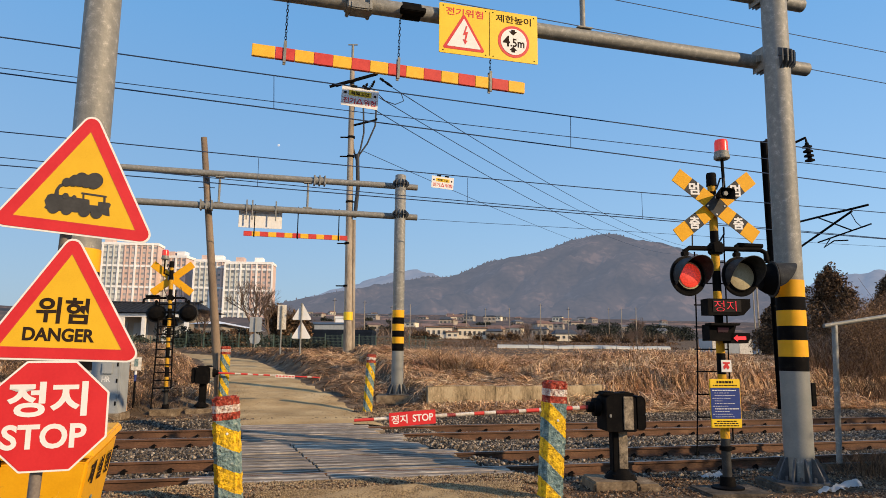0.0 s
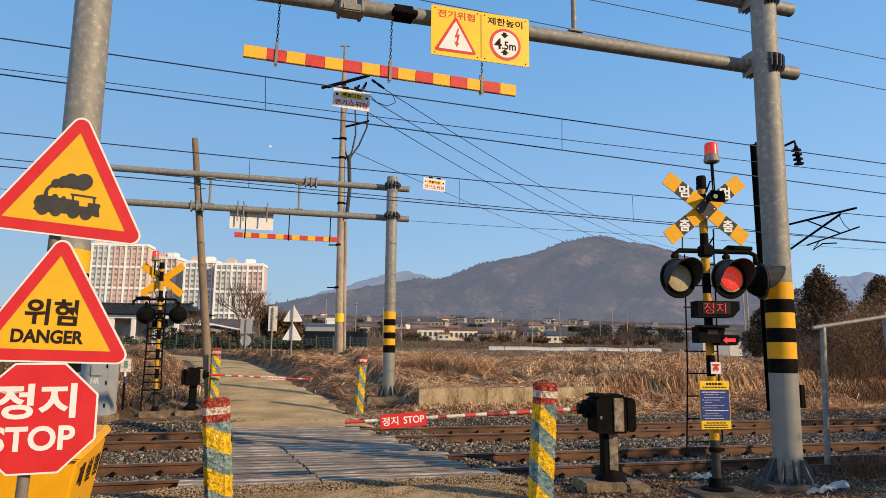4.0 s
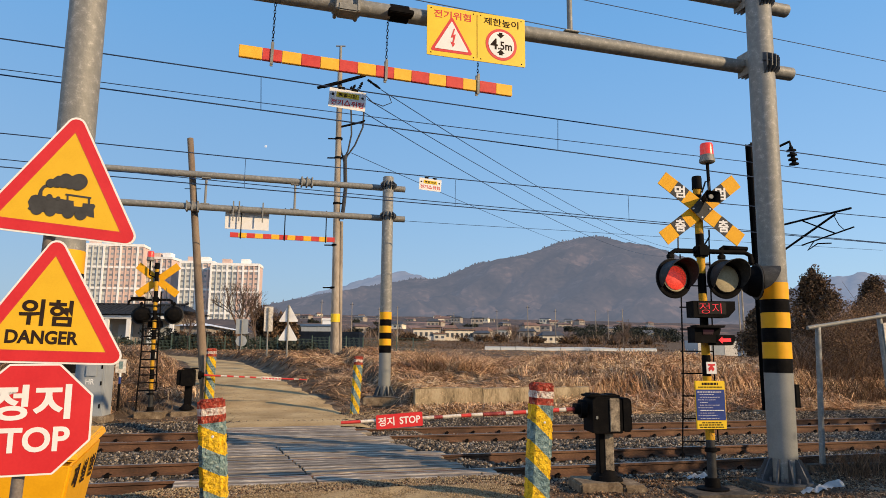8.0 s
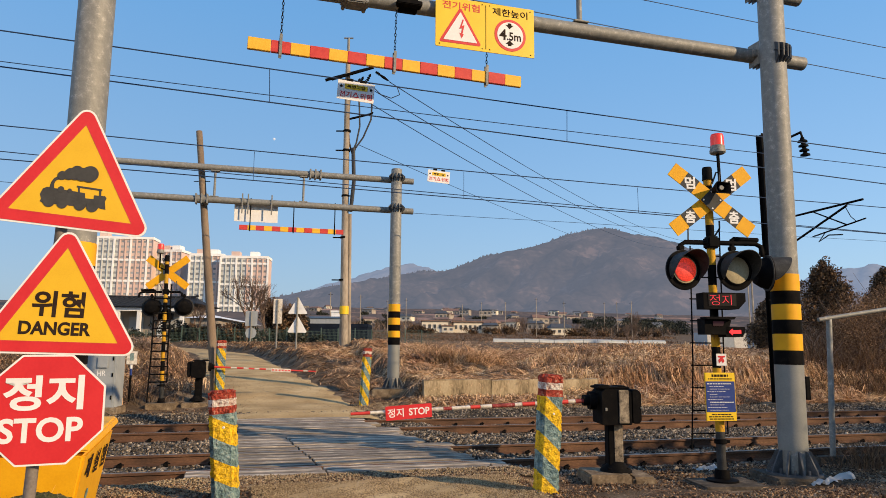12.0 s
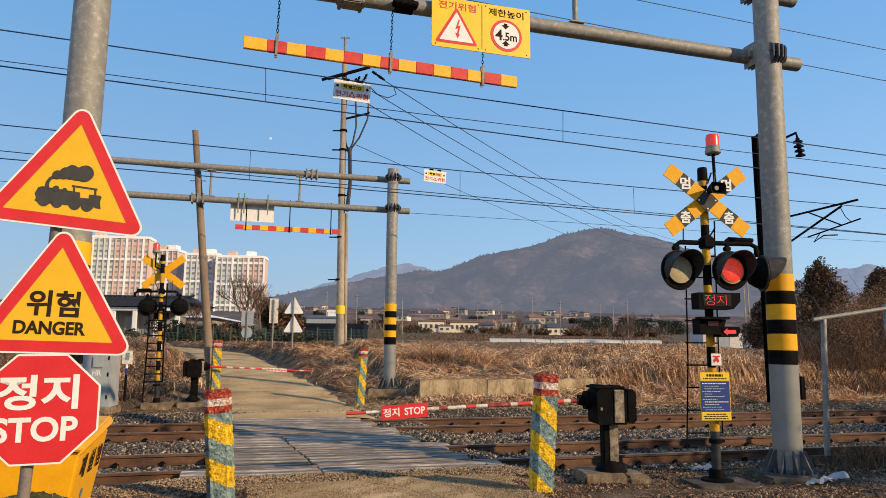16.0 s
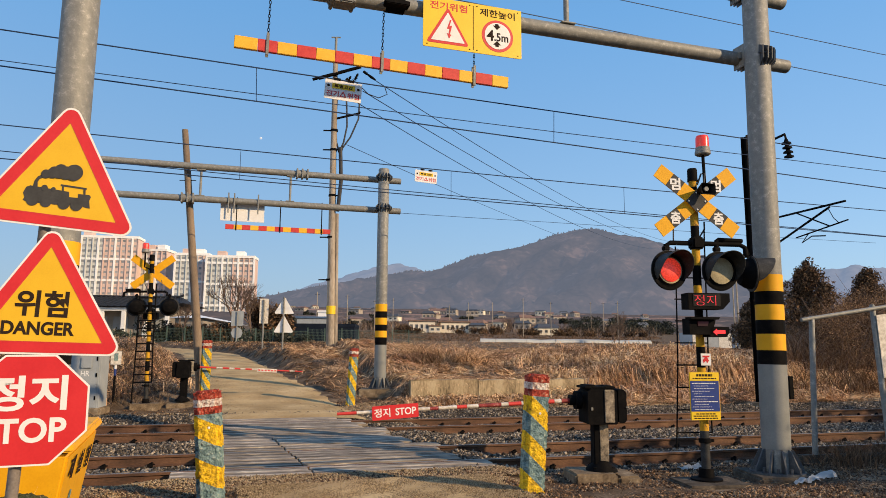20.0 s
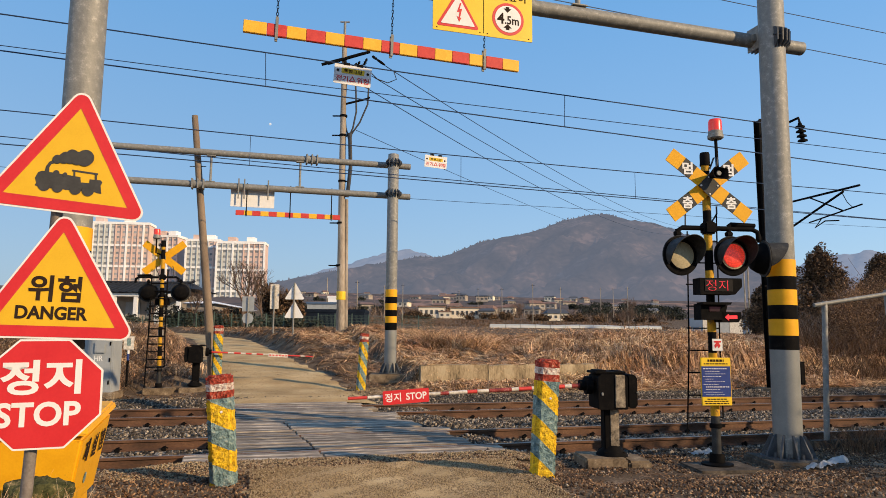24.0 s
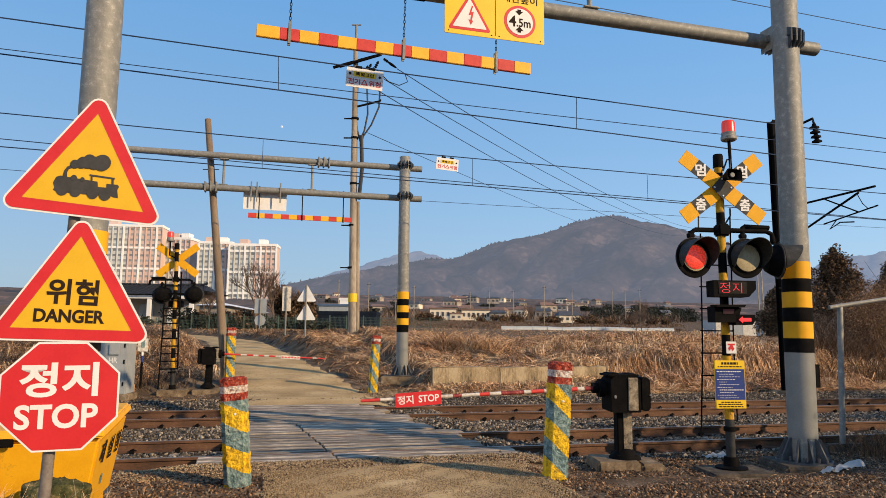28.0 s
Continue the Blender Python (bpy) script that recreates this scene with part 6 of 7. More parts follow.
def crumpled(name, m, size, label, seed):
    """A rumpled piece of white sacking."""
    r = random.Random(seed)
    t = thing(name, label, "sack", m)
    bm = bmesh.new()
    n = 18
    v = {}
    for i in range(n + 1):
        for j in range(9):
            x, y = (i / n - 0.5) * size[0], (j / 8 - 0.5) * size[1]
            z = size[2] * (0.25 + 0.75 * (i / n) ** 2) * (1 - (2 * j / 8 - 1) ** 2) ** 0.6
            z += 0.05 * noise.noise(Vector((x * 7, y * 12, seed))) + 0.045 * noise.noise(Vector((x * 17, y * 19, seed)))
            v[i, j] = bm.verts.new((x, y + 0.07 * noise.noise(Vector((x * 5, seed, 0))) + 0.02 * noise.noise(Vector((x * 21, y * 9, seed))), max(-0.012, z)))
    for i in range(n):
        for j in range(8):
            bm.faces.new((v[i, j], v[i + 1, j], v[i + 1, j + 1], v[i, j + 1]))
    bmesh.ops.solidify(bm, geom=bm.faces[:], thickness=0.004)
    part("cloth", bm, WHITE, t, smooth=60)


crumpled("white_sack", stand(5.0, 8.98, -0.06, 34), (0.98, 0.12, 0.075), "crumpled white plastic sack lying on the ground", 4)
crumpled("plastic_sheet", stand(3.84, 10.15, -0.12, 12), (0.32, 0.2, 0.035), "dirty white plastic sheet behind the signal post", 11)


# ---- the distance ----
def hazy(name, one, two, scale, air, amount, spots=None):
    """Wooded slopes far away; a glow in the material imitates the hazy air before them."""
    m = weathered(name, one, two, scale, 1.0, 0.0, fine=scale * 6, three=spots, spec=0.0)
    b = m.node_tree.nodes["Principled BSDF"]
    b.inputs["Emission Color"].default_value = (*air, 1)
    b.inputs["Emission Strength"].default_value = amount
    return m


# Bluish emission stands in for the haze over both hills.
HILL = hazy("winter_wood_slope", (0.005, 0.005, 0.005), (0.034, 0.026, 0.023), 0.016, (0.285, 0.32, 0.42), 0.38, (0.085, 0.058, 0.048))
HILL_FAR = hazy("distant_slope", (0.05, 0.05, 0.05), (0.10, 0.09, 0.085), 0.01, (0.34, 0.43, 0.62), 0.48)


def hill(name, x0, x1, y0, y1, lumps, mat, label, rough):
    """A hillside: the sum of a few rounded lumps, with gullies and tree tops."""
    us, vs_ = np.linspace(x0, x1, 260), np.linspace(y0, y1, 70)

    def place(x, y):
        z = x * 0 - 6
        for cx, cy, h, sx, sy in lumps:
            z = z + h * np.exp(-((x - cx) / sx) ** 2 - ((y - cy) / sy) ** 2)
        k = soft(z, 5, 60) * (0.25 + 0.75 * soft(np.abs(y - 1400), 40, 240))
        z = z + k * rough * (wave(x, y, 0.016) * 1.0 + wave(x, y, 0.05, 1.3) * 0.4 + np.abs(wave(x, y, 0.11, 2.0)) * 0.25 + wave(x, y, 0.31, 0.5) * 0.16)
        return np.stack([x, y, z], -1)

    tagged(grid_sheet(name, us, vs_, place, mat), label, "hill", kind="structure")
    return place


hill_place = hill("backdrop_hill", -900, 1250, 650, 2000, [(275, 1400, 84, 186, 300), (443, 1420, 192, 381, 420), (-27, 1400, 67, 158, 300), (-254, 1450, 112, 241, 380), (113, 1400, 32, 77, 260), (250, 950, 24, 500, 180)], HILL, "bare brown wooded hill with thin haze painted in", 22)
hill("backdrop_far_hill", -1900, 2600, 2300, 3900, [(-86, 3000, 352, 340, 500), (-551, 3000, 200, 289, 500), (1870, 3000, 325, 400, 500), (1500, 3000, 110, 300, 500), (2500, 3000, 320, 420, 500)], HILL_FAR, "pale blue far hills with haze painted in", 16)

# A weaker bluish glow paints thin haze onto the terraced fields.
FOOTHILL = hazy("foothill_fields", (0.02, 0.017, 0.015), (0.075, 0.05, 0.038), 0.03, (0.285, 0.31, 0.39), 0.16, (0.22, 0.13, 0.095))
us, vs = np.linspace(-420, 620, 180), np.linspace(255, 760, 170)


def foothill_place(x, y):
    step = (y + 9 * wave(x, y, 0.018) + 0.12 * x) / 26
    rise = (np.floor(step) + soft(step - np.floor(step), 0.82, 1.0) - step + 0.5) * 2.6
    return np.stack([x, y, terrain(x, y) + 0.5 * soft(y, 255, 290) + (rise + 1.0 + wave(x, y, 0.03) * 0.8) * soft(y, 280, 330)], -1)


tagged(grid_sheet("backdrop_foothills", us, vs, foothill_place, FOOTHILL), "brown terraced fields with painted haze at the hill's foot", "field", kind="structure")

APART_WHITE = weathered("apartment_white", (0.74, 0.73, 0.70), (0.82, 0.81, 0.78), 0.2, 0.8, 0.0)
APART_GREY = weathered("apartment_grey", (0.46, 0.47, 0.44), (0.55, 0.555, 0.53), 0.2, 0.8, 0.0)
APART_PINK = weathered("apartment_pink_brown", (0.53, 0.385, 0.325), (0.61, 0.46, 0.40), 0.2, 0.8, 0.0)
WINDOW = weathered("far_window_glass", (0.17, 0.175, 0.18), (0.31, 0.315, 0.31), 0.5, 0.25, 0.0, vary=0.35)


WINDOW_DARK = weathered("dark_window_glass", (0.03, 0.033, 0.036), (0.10, 0.10, 0.10), 0.5, 0.3, 0.0, vary=0.4)


def apartment(x, y, turn, z0, width, floors, pink_from, label):
    t = thing("apartment_block", label, "apartment building", stand(x, y, z0, turn), "apartment blocks")
    h = floors * 2.95
    bm = bmesh.new()
    cut = width * pink_from
    box(bm, (cut / 2, 6, h / 2), (cut, 12, h))
    part("grey_wing", bm, APART_GREY, t, "grey facade")
    bm = bmesh.new()
    box(bm, ((cut + width) / 2, 6, h / 2 - 0.5), (width - cut, 12.2, h + 0.4))
    part("pink_wing", bm, APART_PINK, t, "pink-brown facade")
    bm = bmesh.new()
    box(bm, (width / 2, 6, h + 0.7), (width + 0.4, 12.6, 1.4))
    part("parapet", bm, APART_WHITE, t)
    for k in range(2):
        bm = bmesh.new()
        box(bm, (width * (0.28 + 0.4 * k), 6, h + 2.6), (4.5, 6, 3.2))
        part("roof_house", bm, APART_WHITE if k else APART_PINK, t)
    cols = max(4, round(width / 3.0))
    step = width / cols
    for k in range(cols + 1):
        bm = bmesh.new()
        box(bm, (k * step, -0.25, h / 2), (0.95 if k % 3 == 0 else 0.4, 0.5, h))
        part("pilaster", bm, APART_WHITE if k % 3 == 0 else APART_GREY if k * step < cut else APART_PINK, t)
    for f in range(2, floors, 4):
        bm = bmesh.new()
        box(bm, (width / 2, -0.15, f * 2.95), (width, 0.3, 1.1))
        part("string_course", bm, APART_WHITE, t)
    bm = bmesh.new()
    box(bm, (0, -0.06, 0), (1.35, 0.2, 1.15))
    first = part("window", bm, WINDOW, t, m=Matrix.Translation((step * 0.5, 0, 1.5)), smooth=0)
    for f in range(floors):
        for c in range(cols):
            if f or c:
                again(first, Matrix.Translation((step * (c + 0.5), -0.02, f * 2.95 + 1.6)))


apartment(-200, 380, 6, 9, 39, 18, 0.52, "tallest grey and pink apartment block with white ribs")
apartment(-162.5, 392, -4, 9, 15, 16, 0.3, "slim pink apartment block behind the tallest one")
apartment(-140.5, 385, 4, 9, 18.5, 15, 0.68, "grey apartment block with white ribs and a pink end")
apartment(-121.5, 380, 4, 7.2, 26, 15, 0.55, "broad grey and pink apartment block with white ribs")

ROOF_DARK = weathered("dark_roof_tiles", (0.04, 0.045, 0.055), (0.07, 0.075, 0.085), 2, 0.8, 0.2)
TILE_BLACK = weathered("black_clay_tiles", (0.014, 0.016, 0.02), (0.032, 0.036, 0.043), 2, 0.8, 0.2, spec=0.15)
ROOF_GREY = weathered("worn_grey_roof", (0.09, 0.09, 0.092), (0.17, 0.17, 0.172), 0.8, 0.8, 0.1)
ROOF_BLUE = weathered("blue_metal_roof", (0.05, 0.09, 0.16), (0.08, 0.13, 0.22), 1, 0.6, 0.0)
ROOF_BROWN = weathered("orange_brown_roof", (0.15, 0.085, 0.06), (0.21, 0.125, 0.09), 1, 0.8, 0.0)
PLASTER = weathered("cream_plaster", (0.21, 0.18, 0.15), (0.36, 0.31, 0.26), 0.6, 0.9, 0.0)
CREAM_WALL = weathered("sunlit_cream_wall", (0.60, 0.52, 0.40), (0.70, 0.62, 0.49), 0.6, 0.9, 0.0)
SHED_BLUE = weathered("dark_blue_sheet", (0.008, 0.012, 0.020), (0.014, 0.02, 0.032), 1, 0.8, 0.0, spec=0.05)


def footing(x, y):
    """The height of the land far off, terraces included."""
    x, y = np.array(float(x)), np.array(float(y))
    return float(foothill_place(x, y)[2]) if y > 290 else float(terrain(x, y))


def house(x, y, w, d, h, roof_h, wall, roof, turn, label, windows=3, flat_roof=False, over=0.4):
    z = footing(x, y) - 0.2
    t = thing("house", label, "house", stand(x, y, z, turn), "village houses")
    bm = bmesh.new()
    box(bm, (0, 0, h / 2), (w, d, h))
    part("wall", bm, wall, t)
    bm = bmesh.new()
    if flat_roof:
        box(bm, (0, 0, h + 0.15), (w + over, d + over, 0.3))
    else:
        e = [(-w / 2 - over, -d / 2 - over, h), (w / 2 + over, -d / 2 - over, h), (w / 2 + over, d / 2 + over, h), (-w / 2 - over, d / 2 + over, h)]
        base, ridge = [bm.verts.new(p) for p in e], [bm.verts.new((-w / 2 + w * 0.12, 0, h + roof_h)), bm.verts.new((w / 2 - w * 0.12, 0, h + roof_h))]
        bm.faces.new(base[::-1])
        bm.faces.new((base[0], base[1], ridge[1], ridge[0]))
        bm.faces.new((base[2], base[3], ridge[0], ridge[1]))
        bm.faces.new((base[1], base[2], ridge[1]))
        bm.faces.new((base[3], base[0], ridge[0]))
    part("roof", bm, roof, t)
    for k in range(windows):
        bm = bmesh.new()
        cx = -w / 2 + w * (k + 0.5) / windows
        box(bm, (cx, -d / 2 - 0.02, h * 0.55), (w / windows * 0.5, 0.1, h * 0.36))
        win = part("window", bm, WINDOW_DARK, t, smooth=0)
        bm = bmesh.new()
        box(bm, (cx, -d / 2 - 0.06, h * 0.36), (w / windows * 0.58, 0.12, 0.1))
        part("sill", bm, WHITE, win)


def hanok():
    """The low tiled house behind the far signal: columns, pale walls, a sweeping dark roof."""
    t = thing("tiled_house", "low pale house with columns and a sweeping dark tiled roof", "house", stand(-31.7, 73.5, 2.75, 2))
    bm = bmesh.new()
    box(bm, (0, 2.2, 0.9), (11.8, 5, 3.7))
    part("wall", bm, PLASTER, t)
    bm = bmesh.new()
    box(bm, (0, -2.45, 2.72), (12.2, 0.25, 0.36), bevel=0.02)
    part("fascia", bm, WHITE, t, "pale beam under the eaves")
    for k in range(6):
        bm = bmesh.new()
        box(bm, (-5.7 + 2.17 * k, -2.4, 0.9), (0.42, 0.3, 3.3), bevel=0.03)
        part("column", bm, WHITE, t, "pale column")
    bm = bmesh.new()
    rows = []
    for j in range(7):
        f = j / 6
        half = 6.9 - 1.5 * f ** 0.8
        depth = 4.5 * (1 - f)
        zz = 2.98 + 1.25 * f ** 1.35
        rows.append([bm.verts.new((half * q, 1.5 + s * depth, zz + 0.38 * abs(q) ** 3 * (1 - f))) for s in (-1, 1) for q in (-1, -0.5, 0, 0.5, 1)])
    for a, b in zip(rows, rows[1:]):
        for i in range(4):
            bm.faces.new((a[i], a[i + 1], b[i + 1], b[i]))
            bm.faces.new((a[6 + i], a[5 + i], b[5 + i], b[6 + i]))
        bm.faces.new((a[4], a[9], b[9], b[4]))
        bm.faces.new((a[5], a[0], b[0], b[5]))
    bm.faces.new(rows[0][:5] + rows[0][:4:-1])
    part("roof", bm, TILE_BLACK, t, "dark sweeping tiled roof")
    bm = bmesh.new()
    tube(bm, [(-5.5, 1.5, 4.5), (-5.1, 1.5, 4.32), (0, 1.5, 4.26), (5.1, 1.5, 4.32), (5.5, 1.5, 4.5)], 0.14, 8)
    part("ridge", bm, TILE_BLACK, t, "raised dark ridge with upturned ends")
    for k in range(21):
        bm = bmesh.new()
        x = -6.0 + 0.6 * k
        tube(bm, [(x * 1.1, -3.0, 3.03 + 0.38 * abs(x * 1.1 / 6.9) ** 3), (x * 0.97, -0.75, 3.60), (x * 0.86, 1.45, 4.26)], 0.06, 5)
        part("roof_rib", bm, TILE_BLACK, t)
    for k in range(5):
        bm = bmesh.new()
        box(bm, (-4.6 + 2.17 * k, -0.33, 1.2), (1.5, 0.1, 1.7))
        part("window", bm, WINDOW, t, smooth=0)


hanok()
house(-22.5, 74, 20, 2.4, 2.35, 0.45, PLASTER, APART_WHITE, 94, "long low annexe with a white-edged roof beside the tiled house", 6, over=0.45)
house(-9.4, 66, 5.7, 4, 1.75, 0.5, SHED_BLUE, SHED_BLUE, 0, "dark blue sheet-metal shed beyond the field", 0, True, 0.1)
house(-19.4, 120, 5, 4, 3.9, 0.5, CABINET_GREY, ROOF_BLUE, 0, "grey two-storey workshop beyond the shed", 3, True)
house(-17.4, 121, 2.2, 4, 4.9, 0.4, APART_WHITE, APART_WHITE, 0, "narrow white tower of the grey workshop", 2, True, 0.2)
house(-1.0, 205, 7.6, 7, 3.4, 0.4, CREAM_WALL, ROOF_BROWN, 0, "cream two-storey house with a brown flat roof in the village", 5, True, 0.7)
house(2.9, 203.5, 3.4, 5, 2.0, 0.4, CREAM_WALL, ROOF_BROWN, 0, "low cream annexe between two village houses", 2, True, 0.5)
house(8.6, 206, 8.4, 7, 3.2, 0.6, CREAM_WALL, ROOF_BROWN, 2, "long cream house with a brown roof in the village", 6, True, 0.8)
house(15.4, 204, 4.4, 6, 2.5, 0.8, PLASTER, ROOF_DARK, -6, "pale village house with a low dark roof", 3)
house(35.2, 200, 6.2, 6, 2.3, 1.3, CREAM_WALL, ROOF_DARK, 4, "pale yellow village house with a dark roof", 4)
rv = random.Random(21)
for k in range(46):
    y = rv.uniform(250, 640)
    x = rv.uniform(-0.20, 0.33) * y
    w = rv.uniform(4, 8)
    house(x, y, w, 6, rv.uniform(2.2, 3.4), rv.uniform(0.8, 1.5), rv.choice((PLASTER, PLASTER, PLASTER, PLASTER, PLASTER, CREAM_WALL)), rv.choice((ROOF_DARK, ROOF_BROWN, ROOF_GREY, ROOF_BROWN, ROOF_BROWN)), rv.uniform(-25, 25),
          "small village house at the foot of the hill", 3)


def greenhouse():
    t = thing("plastic_tunnel", "long white plastic-covered growing tunnel across the field", "greenhouse")
    for k in range(12):
        a, b = Vector((9.4 + 2.75 * k, 118 + 0.9 * k, 0)), Vector((9.4 + 2.75 * (k + 1) - 0.08, 118 + 0.9 * (k + 1), 0))
        bm = bmesh.new()
        ring = [[bm.verts.new((p.x, p.y + 0.5 * math.cos(q), float(terrain(np.array(p.x), np.array(p.y))) + 0.62 * math.sin(q))) for q in [math.pi * i / 8 for i in range(9)]] for p in (a, b)]
        for i in range(8):
            bm.faces.new((ring[0][i], ring[0][i + 1], ring[1][i + 1], ring[1][i]))
        bm.faces.new(ring[0])
        bm.faces.new(ring[1][::-1])
        part("cover_panel", bm, CABINET_GREY, t)


greenhouse()


def sheet_fence():
    t = thing("sheet_fence", "pale blue and white sheet-metal fence at the field edge", "fence")
    for k in range(7):
        x, y = 34.2 + 1.75 * k, 90.0
        z = float(terrain(np.array(x), np.array(y)))
        bm = bmesh.new()
        box(bm, (x, y, z + 0.9), (1.7, 0.08, 2.2), bevel=0.01)
        part("panel", bm, (ROOF_BLUE, DIRTY_WHITE, CABINET_GREY, DIRTY_WHITE, ROOF_BLUE, DIRTY_WHITE, CABINET_GREY)[k], t)


sheet_fence()


def far_pole(x, y, top, label="thin concrete pole far off in the village"):
    z = float(terrain(np.array(x), np.array(y)))
    t = thing("far_pole", label, "pole", stand(x, y, z), "far poles")
    bm = bmesh.new()
    tube(bm, [(0, 0, 0), (0, 0, top)], 0.12, 8, 0.07)
    part("shaft", bm, POLE_CONCRETE, t)
    bm = bmesh.new()
    box(bm, (0, 0, top - 0.5), (0.9, 0.07, 0.07))
    part("crossarm", bm, BLACK, t)


for x, y, top in ((45, 160, 9), (15, 240, 10), (-14, 190, 9), (58, 240, 11), (39.0, 86, 9.2), (23.5, 165, 9.5), (18.5, 190, 9), (32, 175, 9), (-8, 170, 9), (-17, 150, 9), (52, 200, 10), (30.3, 66, 8.2), (-22, 140, 9), (8, 230, 9)):
    far_pole(x, y, top)


def green_fence():
    t = thing("mesh_fence", "green mesh fence along the far lane", "fence")
    GREEN = weathered("green_mesh_paint", (0.05, 0.085, 0.068), (0.08, 0.12, 0.10), 2, 0.7, 0.0)
    for k in range(20):
        x, y = -29 + 1.45 * k, 58 + 0.15 * k
        z = float(terrain(np.array(x), np.array(y)))
        bm = bmesh.new()
        box(bm, (x, y, z + 0.6), (0.07, 0.07, 1.5))
        part("post", bm, GREEN, t)
        bm = bmesh.new()
        for j in range(5):
            box(bm, (x + 0.72, y + 0.07, z + 0.2 + 0.24 * j), (1.4, 0.012, 0.016))
        for j in range(13):
            box(bm, (x + 0.06 + 0.11 * j, y + 0.07, z + 0.68), (0.012, 0.012, 1.1))
        part("mesh_panel", bm, GREEN, t, smooth=0)


green_fence()

MOON = glow("pale_moon", (0.75, 0.82, 0.92), 0.5, (0.25, 0.25, 0.25))
bm = bmesh.new()
lathe(bm, [(0.4, -7.98), (4.0, -6.93), (6.93, -4.0), (8, 0), (6.93, 4.0), (4.0, 6.93), (0.4, 7.98)], 24)
tagged(part("moon", bm, MOON, None, "small pale daytime moon in the blue sky", m=Matrix.Translation((-997, 4000, 1251))), category="moon")


# ---- plants ----
STRAW = islands("dry_grass", [(0.0, (0.085, 0.04, 0.018)), (1.0, (0.86, 0.61, 0.37)), (0.35, (0.36, 0.20, 0.097)), (0.75, (0.70, 0.44, 0.24))], 0.8, 0.55, 0.75)
DULL_STRAW = islands("dull_brown_grass", [(0.0, (0.045, 0.024, 0.014)), (1.0, (0.50, 0.33, 0.19)), (0.4, (0.13, 0.075, 0.042)), (0.78, (0.29, 0.18, 0.10))], 0.85, 0.55, 0.75)
RUSSET = islands("russet_brush", [(0.0, (0.055, 0.033, 0.02)), (1.0, (0.29, 0.175, 0.10)), (0.5, (0.13, 0.075, 0.042)), (0.8, (0.20, 0.115, 0.062))], 0.85, 3.0)
TWIG = islands("grey_twigs", [(0.0, (0.04, 0.026, 0.018)), (1.0, (0.27, 0.19, 0.135)), (0.5, (0.11, 0.073, 0.05))], 0.9, 3.0)
NEEDLE = islands("bronzed_needles", [(0.0, (0.03, 0.02, 0.012)), (1.0, (0.25, 0.14, 0.075)), (0.5, (0.08, 0.05, 0.028)), (0.8, (0.15, 0.09, 0.048))], 0.85, 3.0)
BARK = weathered("brown_bark", (0.075, 0.05, 0.036), (0.17, 0.115, 0.085), 6, 0.95, 0.6, stretch=(1, 1, 0.3))


def blades(name, x, y, z, height, width, lean, mat, label, seed, droop=0.5, category="grass"):
    """Thin curved blades, each a tapering strip of three pieces."""
    r = np.random.default_rng(seed)
    k = len(x)
    az, face = r.uniform(0, 2 * np.pi, k), r.uniform(0, 2 * np.pi, k)
    h, w, le = height * r.uniform(0.5, 1.25, k), width * r.uniform(0.6, 1.4, k), lean * r.uniform(0.3, 1.3, k)
    t = np.array([0.0, 0.38, 0.72, 1.0])
    wide = np.array([1.0, 0.85, 0.55, 0.1])
    out = (le * h)[:, None] * (t ** 1.7)[None]
    px = x[:, None] + np.cos(az)[:, None] * out
    py = y[:, None] + np.sin(az)[:, None] * out
    pz = z[:, None] + h[:, None] * (t - droop * np.minimum(le, 1.4)[:, None] * t ** 2.4 * 0.75)
    sx, sy = (np.cos(face) * w)[:, None] * wide * 0.5, (np.sin(face) * w)[:, None] * wide * 0.5
    v = np.stack([np.stack([px - sx, py - sy, pz], -1), np.stack([px + sx, py + sy, pz], -1)], 2)
    base = (np.arange(k) * 8)[:, None, None]
    quad = np.array([(0, 1, 3, 2), (2, 3, 5, 4), (4, 5, 7, 6)])
    return tagged(new(name, from_arrays(name, v.reshape(-1, 3), (base + quad[None]).reshape(-1, 4), mat)), label, category, kind="stuff")


def tufts(count, per, inside, spread, seed, area):
    """Places of blades in tufts inside a stretch given along and across the rails."""
    r = np.random.default_rng(seed)
    a, n = r.uniform(area[0], area[1], count), r.uniform(area[2], area[3], count)
    a, n = np.repeat(a, per), np.repeat(n, per)
    a, n = a + r.normal(0, spread, len(a)), n + r.normal(0, spread, len(n))
    p = from_rails(a, n, a * 0)
    keep = inside(a, n, p[:, 0], p[:, 1])
    x, y = p[keep, 0], p[keep, 1]
    return x, y, terrain(x, y) - 0.03


